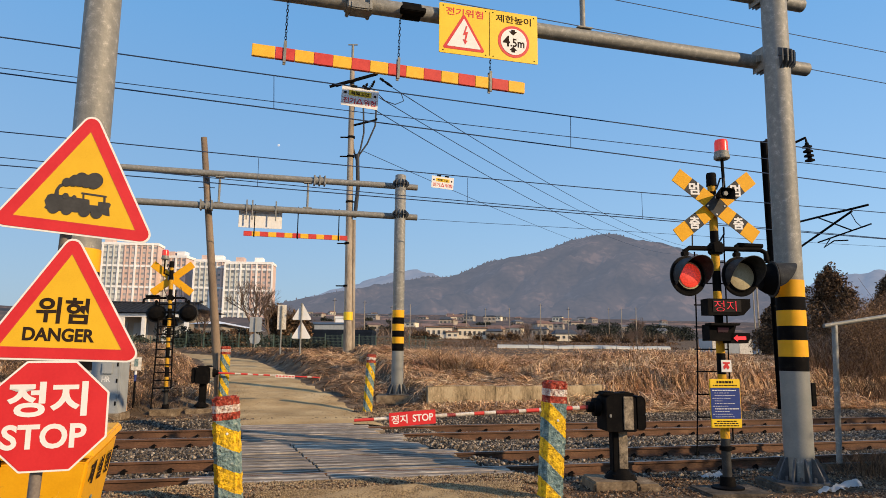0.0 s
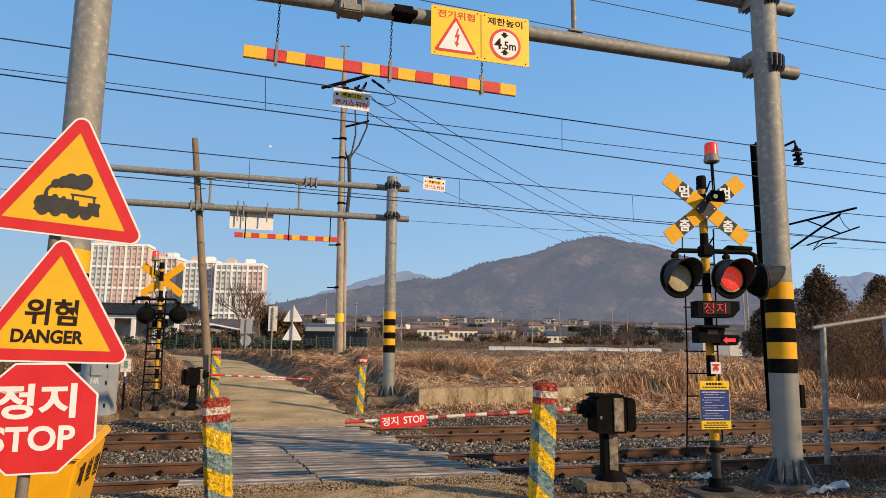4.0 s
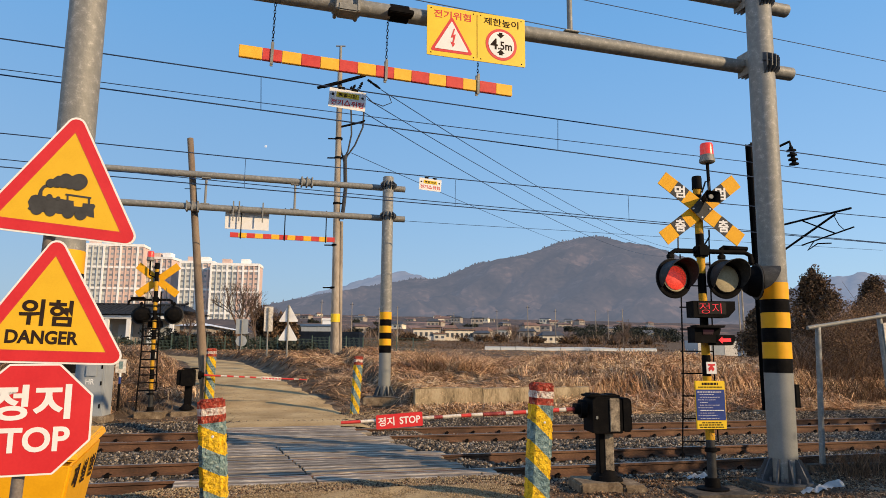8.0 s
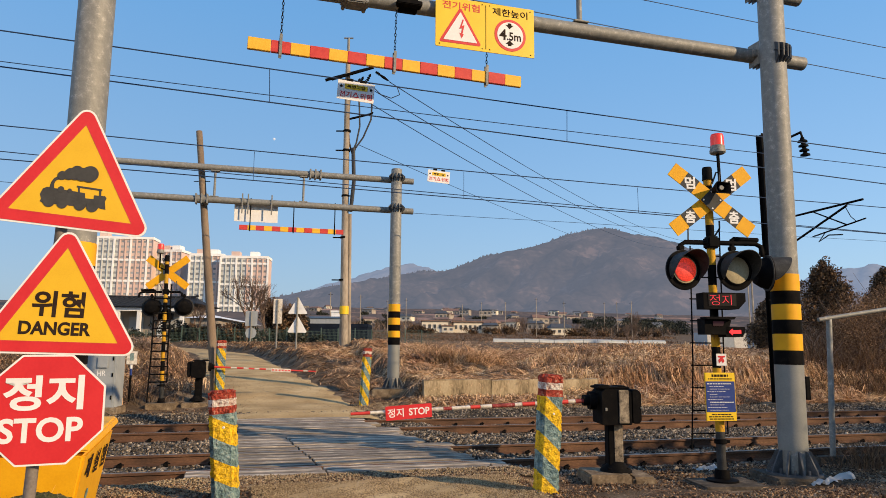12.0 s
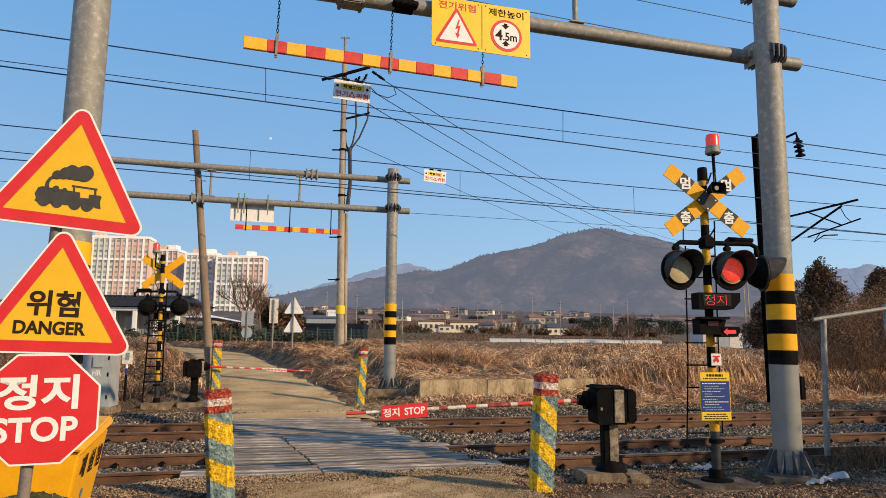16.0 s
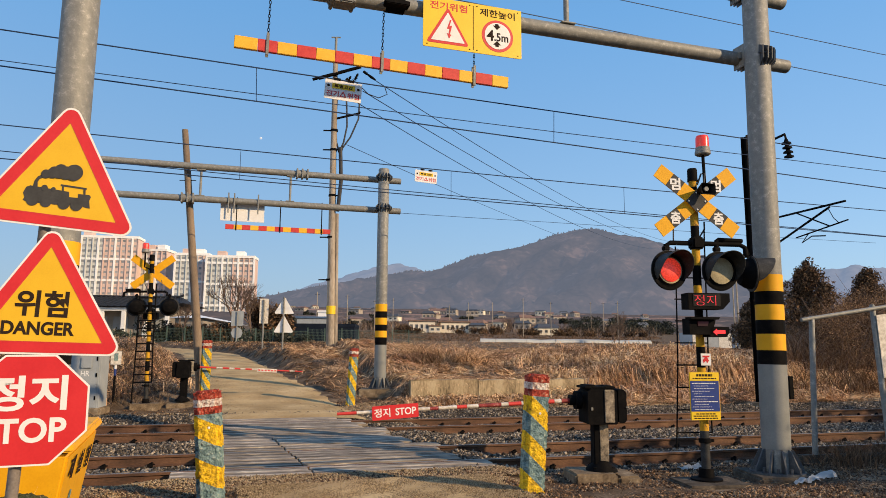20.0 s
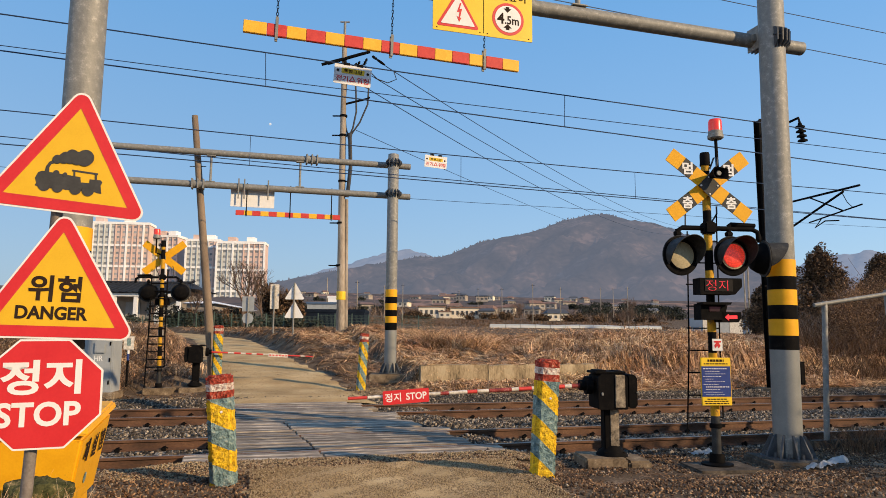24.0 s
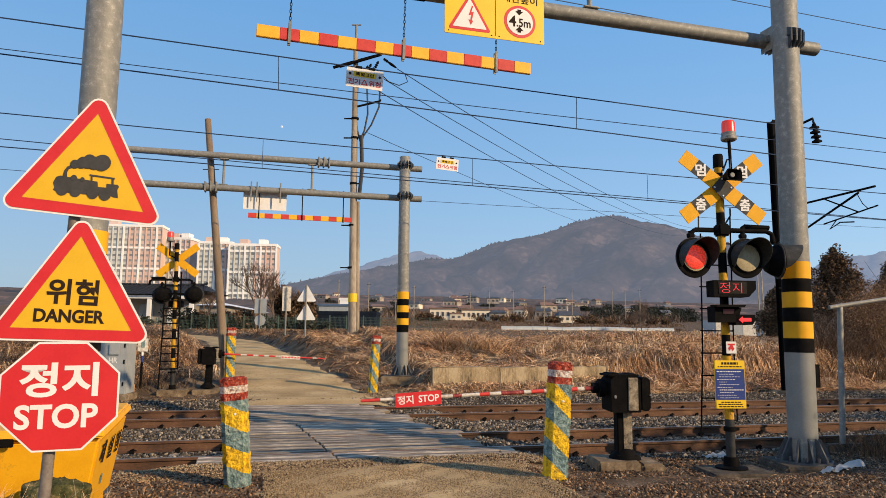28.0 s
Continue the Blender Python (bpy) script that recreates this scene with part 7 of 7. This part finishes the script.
def matted(name, count, per, inside, spread, seed, area, length, rise, width, mat, label):
    """Long dead blades laid over in swathes: each clump falls its own way."""
    r = np.random.default_rng(seed)
    a, n = r.uniform(area[0], area[1], count), r.uniform(area[2], area[3], count)
    way, lift = r.uniform(0, 2 * np.pi, count), rise * r.uniform(0.3, 1.6, count)
    i = np.repeat(np.arange(count), per)
    k = len(i)
    p = from_rails(a[i] + r.normal(0, spread, k), n[i] + r.normal(0, spread, k), np.zeros(k))
    x, y = p[:, 0], p[:, 1]
    az, ln, up = way[i] + r.normal(0, 0.65, k), length * r.uniform(0.4, 1.3, k), lift[i] * r.uniform(0.2, 1.5, k)
    t = np.array([0.0, 0.3, 0.65, 1.0])
    bow = r.normal(0, 0.16, k)[:, None] * (t * (1 - t) * 4)[None]
    px = x[:, None] + np.cos(az)[:, None] * ln[:, None] * t - np.sin(az)[:, None] * bow * ln[:, None]
    py = y[:, None] + np.sin(az)[:, None] * ln[:, None] * t + np.cos(az)[:, None] * bow * ln[:, None]
    pz = terrain(px, py) + up[:, None] * np.array([0.15, 1.0, 0.85, 0.15])[None] + 0.01
    keep = inside(px[:, 3] * ALONG.x + py[:, 3] * ALONG.y, px[:, 3] * ACROSS.x + py[:, 3] * ACROSS.y, px[:, 3], py[:, 3])
    keep &= inside(x * ALONG.x + y * ALONG.y, x * ACROSS.x + y * ACROSS.y, x, y)
    px, py, pz, az = px[keep], py[keep], pz[keep], az[keep]
    k = len(px)
    w = width * r.uniform(0.5, 1.4, k)
    wide = np.array([0.8, 1.0, 0.7, 0.12]) * 0.5
    tip = r.uniform(-0.8, 0.8, k)
    sx, sy, sz = (-np.sin(az) * w)[:, None] * wide, (np.cos(az) * w)[:, None] * wide, (tip * w)[:, None] * wide
    v = np.stack([np.stack([px - sx, py - sy, pz - sz], -1), np.stack([px + sx, py + sy, pz + sz], -1)], 2)
    base = (np.arange(k) * 8)[:, None, None]
    quad = np.array([(0, 1, 3, 2), (2, 3, 5, 4), (4, 5, 7, 6)])
    return tagged(new(name, from_arrays(name, v.reshape(-1, 3), (base + quad[None]).reshape(-1, 4), mat)), label, "grass", kind="stuff")


def off_road(x, y, gap):
    return np.abs(x - road_x(y)) > gap


def bank(a, n, x, y):
    right = (x - road_x(y) > 2.1) & ((n > 20.0) | ((a > 9.6) & (n > 17.6))) & ((np.hypot(x + 1.4, y - 21.5) > 0.7))
    return right


x, y, z = tufts(500, 14, bank, 0.25, 31, (2.0, 26, 17.6, 33))
blades("field_grass", x, y, z, 0.20, 0.012, 2.2, STRAW, "golden-brown dry grass on the bank", 1)
matted("field_thatch", 2600, 32, lambda a, n, x, y: bank(a, n, x, y) & ((x - road_x(y) > 3.6 + 0.4 * np.sin(y * 2.1)) | (n > 30)), 0.20, 131, (2.0, 26, 17.6, 34), 0.62, 0.08, 0.0145, STRAW, "flattened golden dry grass lying in swathes on the bank")
cutting = lambda a, n, x, y: (n > 17.7) & (np.hypot(x - 9.93, y - 20.4) > 0.3)
x, y, z = tufts(230, 26, cutting, 0.25, 52, (9.4, 18.5, 17.7, 24.5))
blades("cutting_grass", x, y, z, 0.30, 0.013, 1.8, STRAW, "long golden dry grass on the cutting side", 12)
matted("cutting_thatch", 900, 38, cutting, 0.20, 152, (9.4, 18.5, 17.7, 24.5), 0.75, 0.22, 0.015, STRAW, "tangled golden dry grass lying on the cutting side")
x, y, z = tufts(1500, 18, bank, 0.4, 32, (0, 60, 32, 62))
blades("field_grass_far", x, y, z, 0.12, 0.045, 2.4, STRAW, "matted dry grass across the field", 2)
# The darker straw colour stands in for the shade on the slope by the lane.
rise = lambda a, n, x, y: (x - road_x(y) > 1.8) & (n > 20.2) & ((x - road_x(y) < 4.4) | (n > 28))
matted("rise_thatch", 900, 26, rise, 0.30, 135, (-9, 4.5, 20.2, 56), 0.50, 0.06, 0.022, DULL_STRAW, "flattened dry grass, coloured dark for shade, beside the far lane")
x, y, z = tufts(10, 150, lambda a, n, x, y: bank(a, n, x, y) & (a < 12), 0.40, 33, (6.0, 8.6, 25, 27))
blades("reeds", x, y, z, 0.9, 0.020, 1.6, STRAW, "clumps of tall dry reeds above the wall", 3)
x, y, z = tufts(620, 26, lambda a, n, x, y: (x - road_x(y) < -2.1) & (n > 18.6) & ~((np.abs(a + 1.9) < 1.4) & (n < 21.8)), 0.25, 34, (-12, 0.5, 18.6, 36))
blades("bank_grass", x, y, z, 0.25, 0.014, 1.9, DULL_STRAW, "tangled dry grass on the bank beside the lane", 4)
left_bank = lambda a, n, x, y: (x - road_x(y) < -2.0) & (n > 18.5) & ~((np.abs(a + 1.9) < 1.4) & (n < 21.8))
matted("bank_thatch", 800, 30, left_bank, 0.22, 134, (-12, 0.5, 18.6, 32), 0.75, 0.20, 0.015, STRAW, "tangled dry stalks lying on the bank beside the lane")
x, y, z = tufts(150, 46, lambda a, n, x, y: (x - road_x(y) < -2.4) & (n > 20.6), 0.4, 35, (-9, -2.0, 20.6, 29))
blades("bank_brush", x, y, z, 0.75, 0.014, 1.5, TWIG, "brown dead brush beside the far signal", 5)
x, y, z = tufts(420, 24, lambda a, n, x, y: off_road(x, y, 2.2), 0.35, 36, (-6, 9, 33, 62))
blades("lane_side_grass", x, y, z, 0.20, 0.03, 1.8, STRAW, "dry grass where the lane tops the rise", 6)
x, y, z = tufts(700, 40, lambda a, n, x, y: (a > 17.3 + 0.5 * (n - 19)) & (n > 18.4) & (x > 0.53 * y), 0.45, 37, (17, 36, 18.4, 30))
blades("bramble_bank", x, y, z, 1.25, 0.020, 1.15, RUSSET, "dense russet brambles on the cutting side", 7, 0.7, "bramble")
x, y, z = tufts(460, 34, lambda a, n, x, y: (a > 19.0 + 0.5 * (n - 22)) & (x > 0.535 * y), 0.6, 38, (18.5, 42, 21, 34))
blades("bramble_stems", x, y, z + 0.2, 2.0, 0.014, 1.2, TWIG, "grey arching bramble stems on the cutting side", 8, 0.8, "bramble")
x, y, z = tufts(240, 10, lambda a, n, x, y: ((a < 0.0) | (a > 3.1)) & (n < 8.9), 0.10, 39, (-4.5, 10, 6.0, 8.9))
blades("verge_weeds", x, y, z, 0.11, 0.007, 1.1, DULL_STRAW, "sparse dead weeds on the near verge", 9)
x, y, z = tufts(40, 60, lambda a, n, x, y: n < 6.02, 0.12, 40, (-3.4, -1.0, 5.1, 5.95))
blades("bin_grass", x, y, z, 0.52, 0.008, 0.7, STRAW, "dry weeds round the grit bin", 10)
matted("wall_foot_thatch", 420, 24, lambda a, n, x, y: (n > 17.5) & (n < 19.5), 0.16, 161, (4.3, 10.5, 18.2, 19.4), 0.45, 0.13, 0.018, STRAW, "low dead grass at the foot of the low wall")
matted("verge_thatch", 120, 16, lambda a, n, x, y: (n < 8.7) & ((a > 3.2) | (a < 0.0)), 0.14, 162, (-4.0, 10.5, 5.8, 8.7), 0.18, 0.02, 0.006, DULL_STRAW, "dead straw lying on the near verge")
x, y, z = tufts(30, 40, lambda a, n, x, y: a > 3, 0.16, 41, (8.2, 10.8, 8.2, 9.0))
blades("fence_weeds", x, y, z, 0.42, 0.010, 0.8, RUSSET, "brown weeds at the foot of the fence", 11)


x, y, z = tufts(110, 26, lambda a, n, x, y: (n > 19.6) & (n < 20.1), 0.10, 53, (4.5, 10.2, 19.62, 19.95))
blades("wall_top_grass", x, y, z + 0.02, 0.22, 0.016, 2.2, STRAW, "dry grass hanging over the low wall", 13, 0.9)


def leaf_cloud(r, lobes, count, size):
    """Small leaf pairs spread through lumpy lobes."""
    c = np.array([q[:3] for q in lobes])
    s = np.array([q[3:] for q in lobes])
    i = r.integers(0, len(lobes), count)
    d = r.normal(size=(count, 3))
    d /= np.linalg.norm(d, axis=1, keepdims=True)
    p = c[i] + d * s[i] * (r.uniform(0.35, 1.0, (count, 1)) ** 0.5) + r.normal(0, size * 0.6, (count, 3))
    u, w = r.normal(size=(count, 3)), r.normal(size=(count, 3))
    u /= np.linalg.norm(u, axis=1, keepdims=True)
    w -= u * np.sum(u * w, axis=1, keepdims=True)
    w /= np.linalg.norm(w, axis=1, keepdims=True)
    k = size * r.uniform(0.5, 1.3, (count, 1))
    v = np.stack([p - u * k, p + w * k * 0.45, p + u * k, p - w * k * 0.45], 1)
    return v.reshape(-1, 3), np.arange(count * 4).reshape(-1, 4)


def conifer(x, y, z, height, spread, label, seed):
    r = np.random.default_rng(seed)
    t = thing("juniper_tree", label, "tree", stand(x, y, z), "junipers")
    bm = bmesh.new()
    tube(bm, [(0, 0, 0), (0.05, 0, height * 0.5), (0, 0.05, height * 0.92)], 0.16, 10, 0.03)
    for k in range(14):
        f = r.uniform(0.1, 0.85)
        q = r.uniform(0, 6.28)
        e = spread * (1 - f) * 0.8
        tube(bm, [(0, 0, height * f), (math.cos(q) * e * 0.6, math.sin(q) * e * 0.6, height * f + 0.4), (math.cos(q) * e, math.sin(q) * e, height * f + 0.9)], 0.04, 6, 0.012)
    part("trunk", bm, BARK, t)
    lobes = []
    for k in range(80):
        f = r.uniform(0.05, 0.97) ** 0.9
        q = r.uniform(0, 6.28)
        e = spread * (1 - f) ** 0.7 * r.uniform(0.2, 1.0)
        b = (0.22 + 0.30 * (1 - f)) * spread * r.uniform(0.5, 1.0)
        lobes.append((math.cos(q) * e, math.sin(q) * e, height * f + 0.2, b * 0.7, b * 0.7, b * 1.15))
    v, f = leaf_cloud(r, lobes, 20000, 0.10)
    ob = new("crown", from_arrays("crown", v, f, NEEDLE))
    ob.parent = t
    tagged(ob, "bronzed evergreen crown", kind="stuff")


conifer(24.9, 44.0, 1.2, 5.9, 2.9, "dark bronzed juniper rising above the brambles", 1)
conifer(26.6, 46.0, 1.2, 3.6, 2.2, "broad dark bronzed juniper among the brambles", 2)
conifer(29.6, 45.0, 1.4, 5.2, 2.7, "dark bronzed juniper beside another one", 3)
conifer(22.6, 47.0, 1.2, 3.4, 2.0, "low dark juniper behind the mast", 4)


def bare_tree(x, y, z, height, label, seed, thick=0.12):
    r = random.Random(seed)
    t = thing("bare_tree", label, "tree", stand(x, y, z), "bare trees")
    trunk, twigs = bmesh.new(), bmesh.new()

    def grow(bm, p, d, length, rad, depth):
        pts = [p]
        for _ in range(3):
            d = (d + Vector((r.uniform(-1, 1), r.uniform(-1, 1), r.uniform(-0.3, 0.7))) * 0.16).normalized()
            p = p + d * length / 3
            pts.append(p)
        tube(bm, pts, rad, 7 if depth < 2 else 4, rad * 0.62)
        if depth < 5:
            for _ in range(4 if depth < 3 else 3):
                e = (d + Vector((r.uniform(-1, 1), r.uniform(-1, 1), r.uniform(-0.2, 0.9))) * 0.75).normalized()
                grow(twigs if depth >= 1 else trunk, pts[-1].lerp(pts[-2], r.uniform(0, 0.8)), e, length * r.uniform(0.6, 0.85), rad * 0.58, depth + 1)

    grow(trunk, Vector((0, 0, -0.1)), Vector((r.uniform(-0.1, 0.1), 0, 1)), height * 0.33, thick, 0)
    part("trunk", trunk, BARK, t)
    tagged(part("crown", twigs, BARK, t, "bare branching twigs"), kind="stuff")


bare_tree(-16.6, 60.0, 2.3, 6.0, "spreading leafless tree beyond the far signs", 3, 0.15)
bare_tree(-15.3, 61.0, 2.3, 4.6, "leaning leafless tree beyond the far signs", 8, 0.1)
bare_tree(-14.6, 62.0, 2.3, 3.8, "dense brown leafless shrub behind the far signs", 37, 0.1)
bare_tree(-20.5, 59.0, 2.3, 3.0, "small leafless tree by the green fence", 12, 0.08)
bare_tree(-24.5, 60.0, 2.4, 2.8, "small leafless garden tree", 14, 0.08)
bare_tree(27, 96, 2.0, 3.6, "small leafless tree at the field edge", 17, 0.09)
bare_tree(33, 120, 2.3, 4.2, "leafless orchard tree beyond the tunnel", 19, 0.1)
bare_tree(17, 215, 4.4, 6.0, "leafless tree among the village houses", 23, 0.2)
bare_tree(27, 225, 4.8, 8.0, "tall leafless tree among the village houses", 29, 0.2)
bare_tree(74, 260, 6, 11.0, "tall leafless tree at the hill's foot", 31, 0.25)


DARK_LEAF = islands("dark_evergreen_leaves", [(0.0, (0.012, 0.015, 0.012)), (1.0, (0.06, 0.062, 0.045)), (0.5, (0.025, 0.028, 0.021))], 0.9, 0.5)


def dark_shrub(x, y, z, w, h, label, seed, count=1500, leaf=NEEDLE):
    r = np.random.default_rng(seed)
    t = thing("shrub", label, "shrub", stand(x, y, z), "far shrubs")
    lobes = [(r.uniform(-w, w) * 0.5, r.uniform(-w, w) * 0.4, h * r.uniform(0.2, 0.75), w * 0.28, w * 0.28, h * 0.3) for _ in range(9)]
    v, f = leaf_cloud(r, lobes, count, 0.022 * y ** 0.5)
    ob = new("foliage", from_arrays("foliage", v, f, leaf))
    ob.parent = t
    tagged(ob, kind="stuff")
    bm = bmesh.new()
    tube(bm, [(0, 0, -0.2), (0.05, 0, h * 0.5)], 0.08, 7, 0.04)
    part("stem", bm, BARK, t)


rs = random.Random(44)
for k in range(26):
    ys = rs.uniform(186, 199)
    xs = rs.uniform(-0.05, 0.33) * ys
    dark_shrub(xs, ys, float(terrain(np.array(xs), np.array(ys))), rs.uniform(1.6, 3.4), rs.uniform(1.2, 2.4), "dark round shrub before the far houses", 140 + k, 500)
for k in range(22):
    ys = rs.uniform(240, 330)
    xs = rs.uniform(0.22, 0.36) * ys
    dark_shrub(xs, ys, footing(xs, ys), rs.uniform(6, 11), rs.uniform(2.5, 5), "dark evergreen thicket at the hill's foot", 180 + k, 900, DARK_LEAF)
for k in range(40):
    ys = rs.uniform(222, 360)
    xs = rs.uniform(-0.2, 0.33) * ys
    dark_shrub(xs, ys, footing(xs, ys), rs.uniform(2, 5), rs.uniform(1.6, 3.4), "dark shrub among the far houses", 60 + k, 700, DARK_LEAF)
for k in range(9):
    xs, ys = -31 + 2.4 * k + rs.uniform(-0.6, 0.6), 60.5 + rs.uniform(-1, 1)
    dark_shrub(xs, ys, float(terrain(np.array(xs), np.array(ys))), rs.uniform(1.6, 2.6), rs.uniform(1.2, 2.0), "dark hedge shrub behind the green fence", 90 + k, 900, DARK_LEAF)


for k, (xs, ys, w, h) in enumerate(((-14.6, 63, 2.4, 4.2), (-13.5, 64, 1.9, 3.6), (-12.9, 63, 1.4, 2.4))):
    dark_shrub(xs, ys, float(terrain(np.array(xs), np.array(ys))), w, h, "tall dark evergreen behind the far signs", 240 + k, 3200)
for k, (xs, ys, w, h) in enumerate(((-17.6, 61, 2.0, 1.7), (-19.6, 61.5, 1.9, 1.6), (-21.6, 61, 1.6, 1.4))):
    dark_shrub(xs, ys, float(terrain(np.array(xs), np.array(ys))), w, h, "brown leafy bush beyond the far lane", 250 + k, 2200, RUSSET)


# a hedge added out of view, its heights set to shade the ground beside the mast
def hedge():
    t = thing("trackside_hedge", "unseen hedge added to shade the ground beside the mast", "hedge")
    r = np.random.default_rng(77)
    for k in range(21):
        f = k / 12
        x, y = 9.6 + 17 * f, 2.6 + 9.5 * f
        h = (2.4, 2.5, 3.7, 5.5, 6.7)[k] if k < 5 else 3.3 + 4.0 * min(f, 1.0) + r.uniform(-0.4, 0.4)
        lobes = [(x + r.uniform(-0.8, 0.8), y + r.uniform(-0.6, 0.6), h * r.uniform(0.1, 0.76), 0.75, 0.75, h * 0.24) for _ in range(17)]
        v, q = leaf_cloud(r, lobes, 7000, 0.11)
        ob = new("foliage", from_arrays("foliage", v, q, NEEDLE))
        ob.parent = t
        tagged(ob, kind="stuff")
        bm = bmesh.new()
        for j in range(4):
            a = r.uniform(0, 6.28)
            tube(bm, [(x, y, -0.1), (x + 0.3 * math.cos(a), y + 0.3 * math.sin(a), h * 0.5), (x + 0.7 * math.cos(a), y + 0.7 * math.sin(a), h * 0.95)], 0.035, 6, 0.01)
        tagged(part("stems", bm, BARK, t), kind="stuff")


hedge()


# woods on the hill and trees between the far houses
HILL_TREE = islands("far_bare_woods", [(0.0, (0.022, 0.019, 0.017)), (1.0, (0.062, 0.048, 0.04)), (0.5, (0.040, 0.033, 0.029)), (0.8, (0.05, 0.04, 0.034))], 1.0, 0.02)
# The same bluish emission as on the hill imitates haze before the trees.
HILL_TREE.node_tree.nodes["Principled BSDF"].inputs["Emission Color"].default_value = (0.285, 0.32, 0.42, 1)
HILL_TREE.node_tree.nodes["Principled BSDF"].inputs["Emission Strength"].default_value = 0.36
r = np.random.default_rng(5)
x, y = np.repeat(r.uniform(-500, 700, 130), 9) + r.normal(0, 9, 1170), r.uniform(1370, 1420, 1170)
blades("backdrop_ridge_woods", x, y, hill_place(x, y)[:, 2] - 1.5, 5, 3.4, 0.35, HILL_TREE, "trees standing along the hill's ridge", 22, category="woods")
y = np.repeat(r.uniform(208, 640, 1500), 14)
x = np.repeat(r.uniform(-0.22, 0.34, 1500), 14) * y + r.normal(0, 0.9, len(y))
y = y + r.normal(0, 0.9, len(y))
blades("village_trees", x, y, terrain(x, y) - 0.2, 3.3, 0.17, 0.8, TWIG, "bare trees and bushes between the far houses", 23, category="trees")
y = np.repeat(r.uniform(126, 205, 1500), 9)
x = np.repeat(r.uniform(-0.2, 0.34, 1500), 9) * y + r.normal(0, 0.8, len(y))
y = y + r.normal(0, 0.8, len(y))
blades("far_scrub", x, y, terrain(x, y) - 0.1, 0.6, 0.12, 1.3, RUSSET, "brown scrub between the growing tunnel and the houses", 24)
y = np.repeat(r.uniform(58, 124, 1300), 8)
x = np.repeat(r.uniform(-0.14, 0.42, 1300), 8) * y + r.normal(0, 0.6, len(y))
y = y + r.normal(0, 0.6, len(y))
blades("stubble", x, y, terrain(x, y) - 0.03, 0.16, 0.11, 1.8, STRAW, "pale stubble on the flat field", 25)


def brush_bank():
    """Leafy brown brush over the brambles, one clump beside another."""
    r = np.random.default_rng(91)
    LEAF = islands("brown_brush_leaves", [(0.0, (0.05, 0.028, 0.016)), (1.0, (0.42, 0.25, 0.13)), (0.5, (0.15, 0.086, 0.046)), (0.8, (0.26, 0.15, 0.08))], 0.85, 0.8, 0.6)
    for k in range(46):
        a, n = r.uniform(18.6, 34), r.uniform(20.0, 29)
        p = from_rails(np.array([a]), np.array([n]), np.array([0.0]))[0]
        if p[0] < 0.56 * p[1] + 0.8:
            continue
        z = float(terrain(p[0], p[1]))
        w, h = r.uniform(1.2, 2.2), r.uniform(1.2, 1.9) + 0.16 * (a - 18.6)
        t = thing("bramble_bush", "leafy brown bramble bush on the cutting side", "bush", stand(p[0], p[1], z), "bramble bushes")
        lobes = [(r.uniform(-w, w) * 0.6, r.uniform(-w, w) * 0.6, h * r.uniform(0.15, 0.75), w * 0.4, w * 0.4, h * 0.3) for _ in range(10)]
        v, f = leaf_cloud(r, lobes, 6500, 0.034)
        ob = new("foliage", from_arrays("foliage", v, f, LEAF))
        ob.parent = t
        tagged(ob, kind="stuff")
        bm = bmesh.new()
        for j in range(5):
            q = r.uniform(0, 6.28)
            tube(bm, [(0, 0, -0.1), (0.4 * w * math.cos(q), 0.4 * w * math.sin(q), h * 0.6), (0.9 * w * math.cos(q), 0.9 * w * math.sin(q), h * r.uniform(0.7, 1.2))], 0.02, 5, 0.006)
        tagged(part("stems", bm, BARK, t), kind="stuff")


brush_bank()


# ---- what moves ----
def motions():
    """The two red lenses light up in turn: the glowing one comes forward, the other draws back behind its cream lens."""
    first, half = 0.335, 0.5864
    for lens, phase in ((lens_left, 0), (lens_right, 1)):
        rest = lens.matrix_basis.copy()
        shown, drawn = rest @ Matrix.Translation((0, -0.045, 0)), rest @ Matrix.Translation((0, 0.03, 0))
        rows, k = [(0.0, drawn if phase else shown)], 0
        while first + k * half < 27.99:
            t = first + k * half
            now_left = k % 2 == 1
            before, after = (shown, drawn) if (phase == 0) != now_left else (drawn, shown)
            rows += [(t - 0.034, before), (t, after)]
            k += 1
        rows.append((28.0, rows[-1][1]))
        walk(lens, rows)


motions()
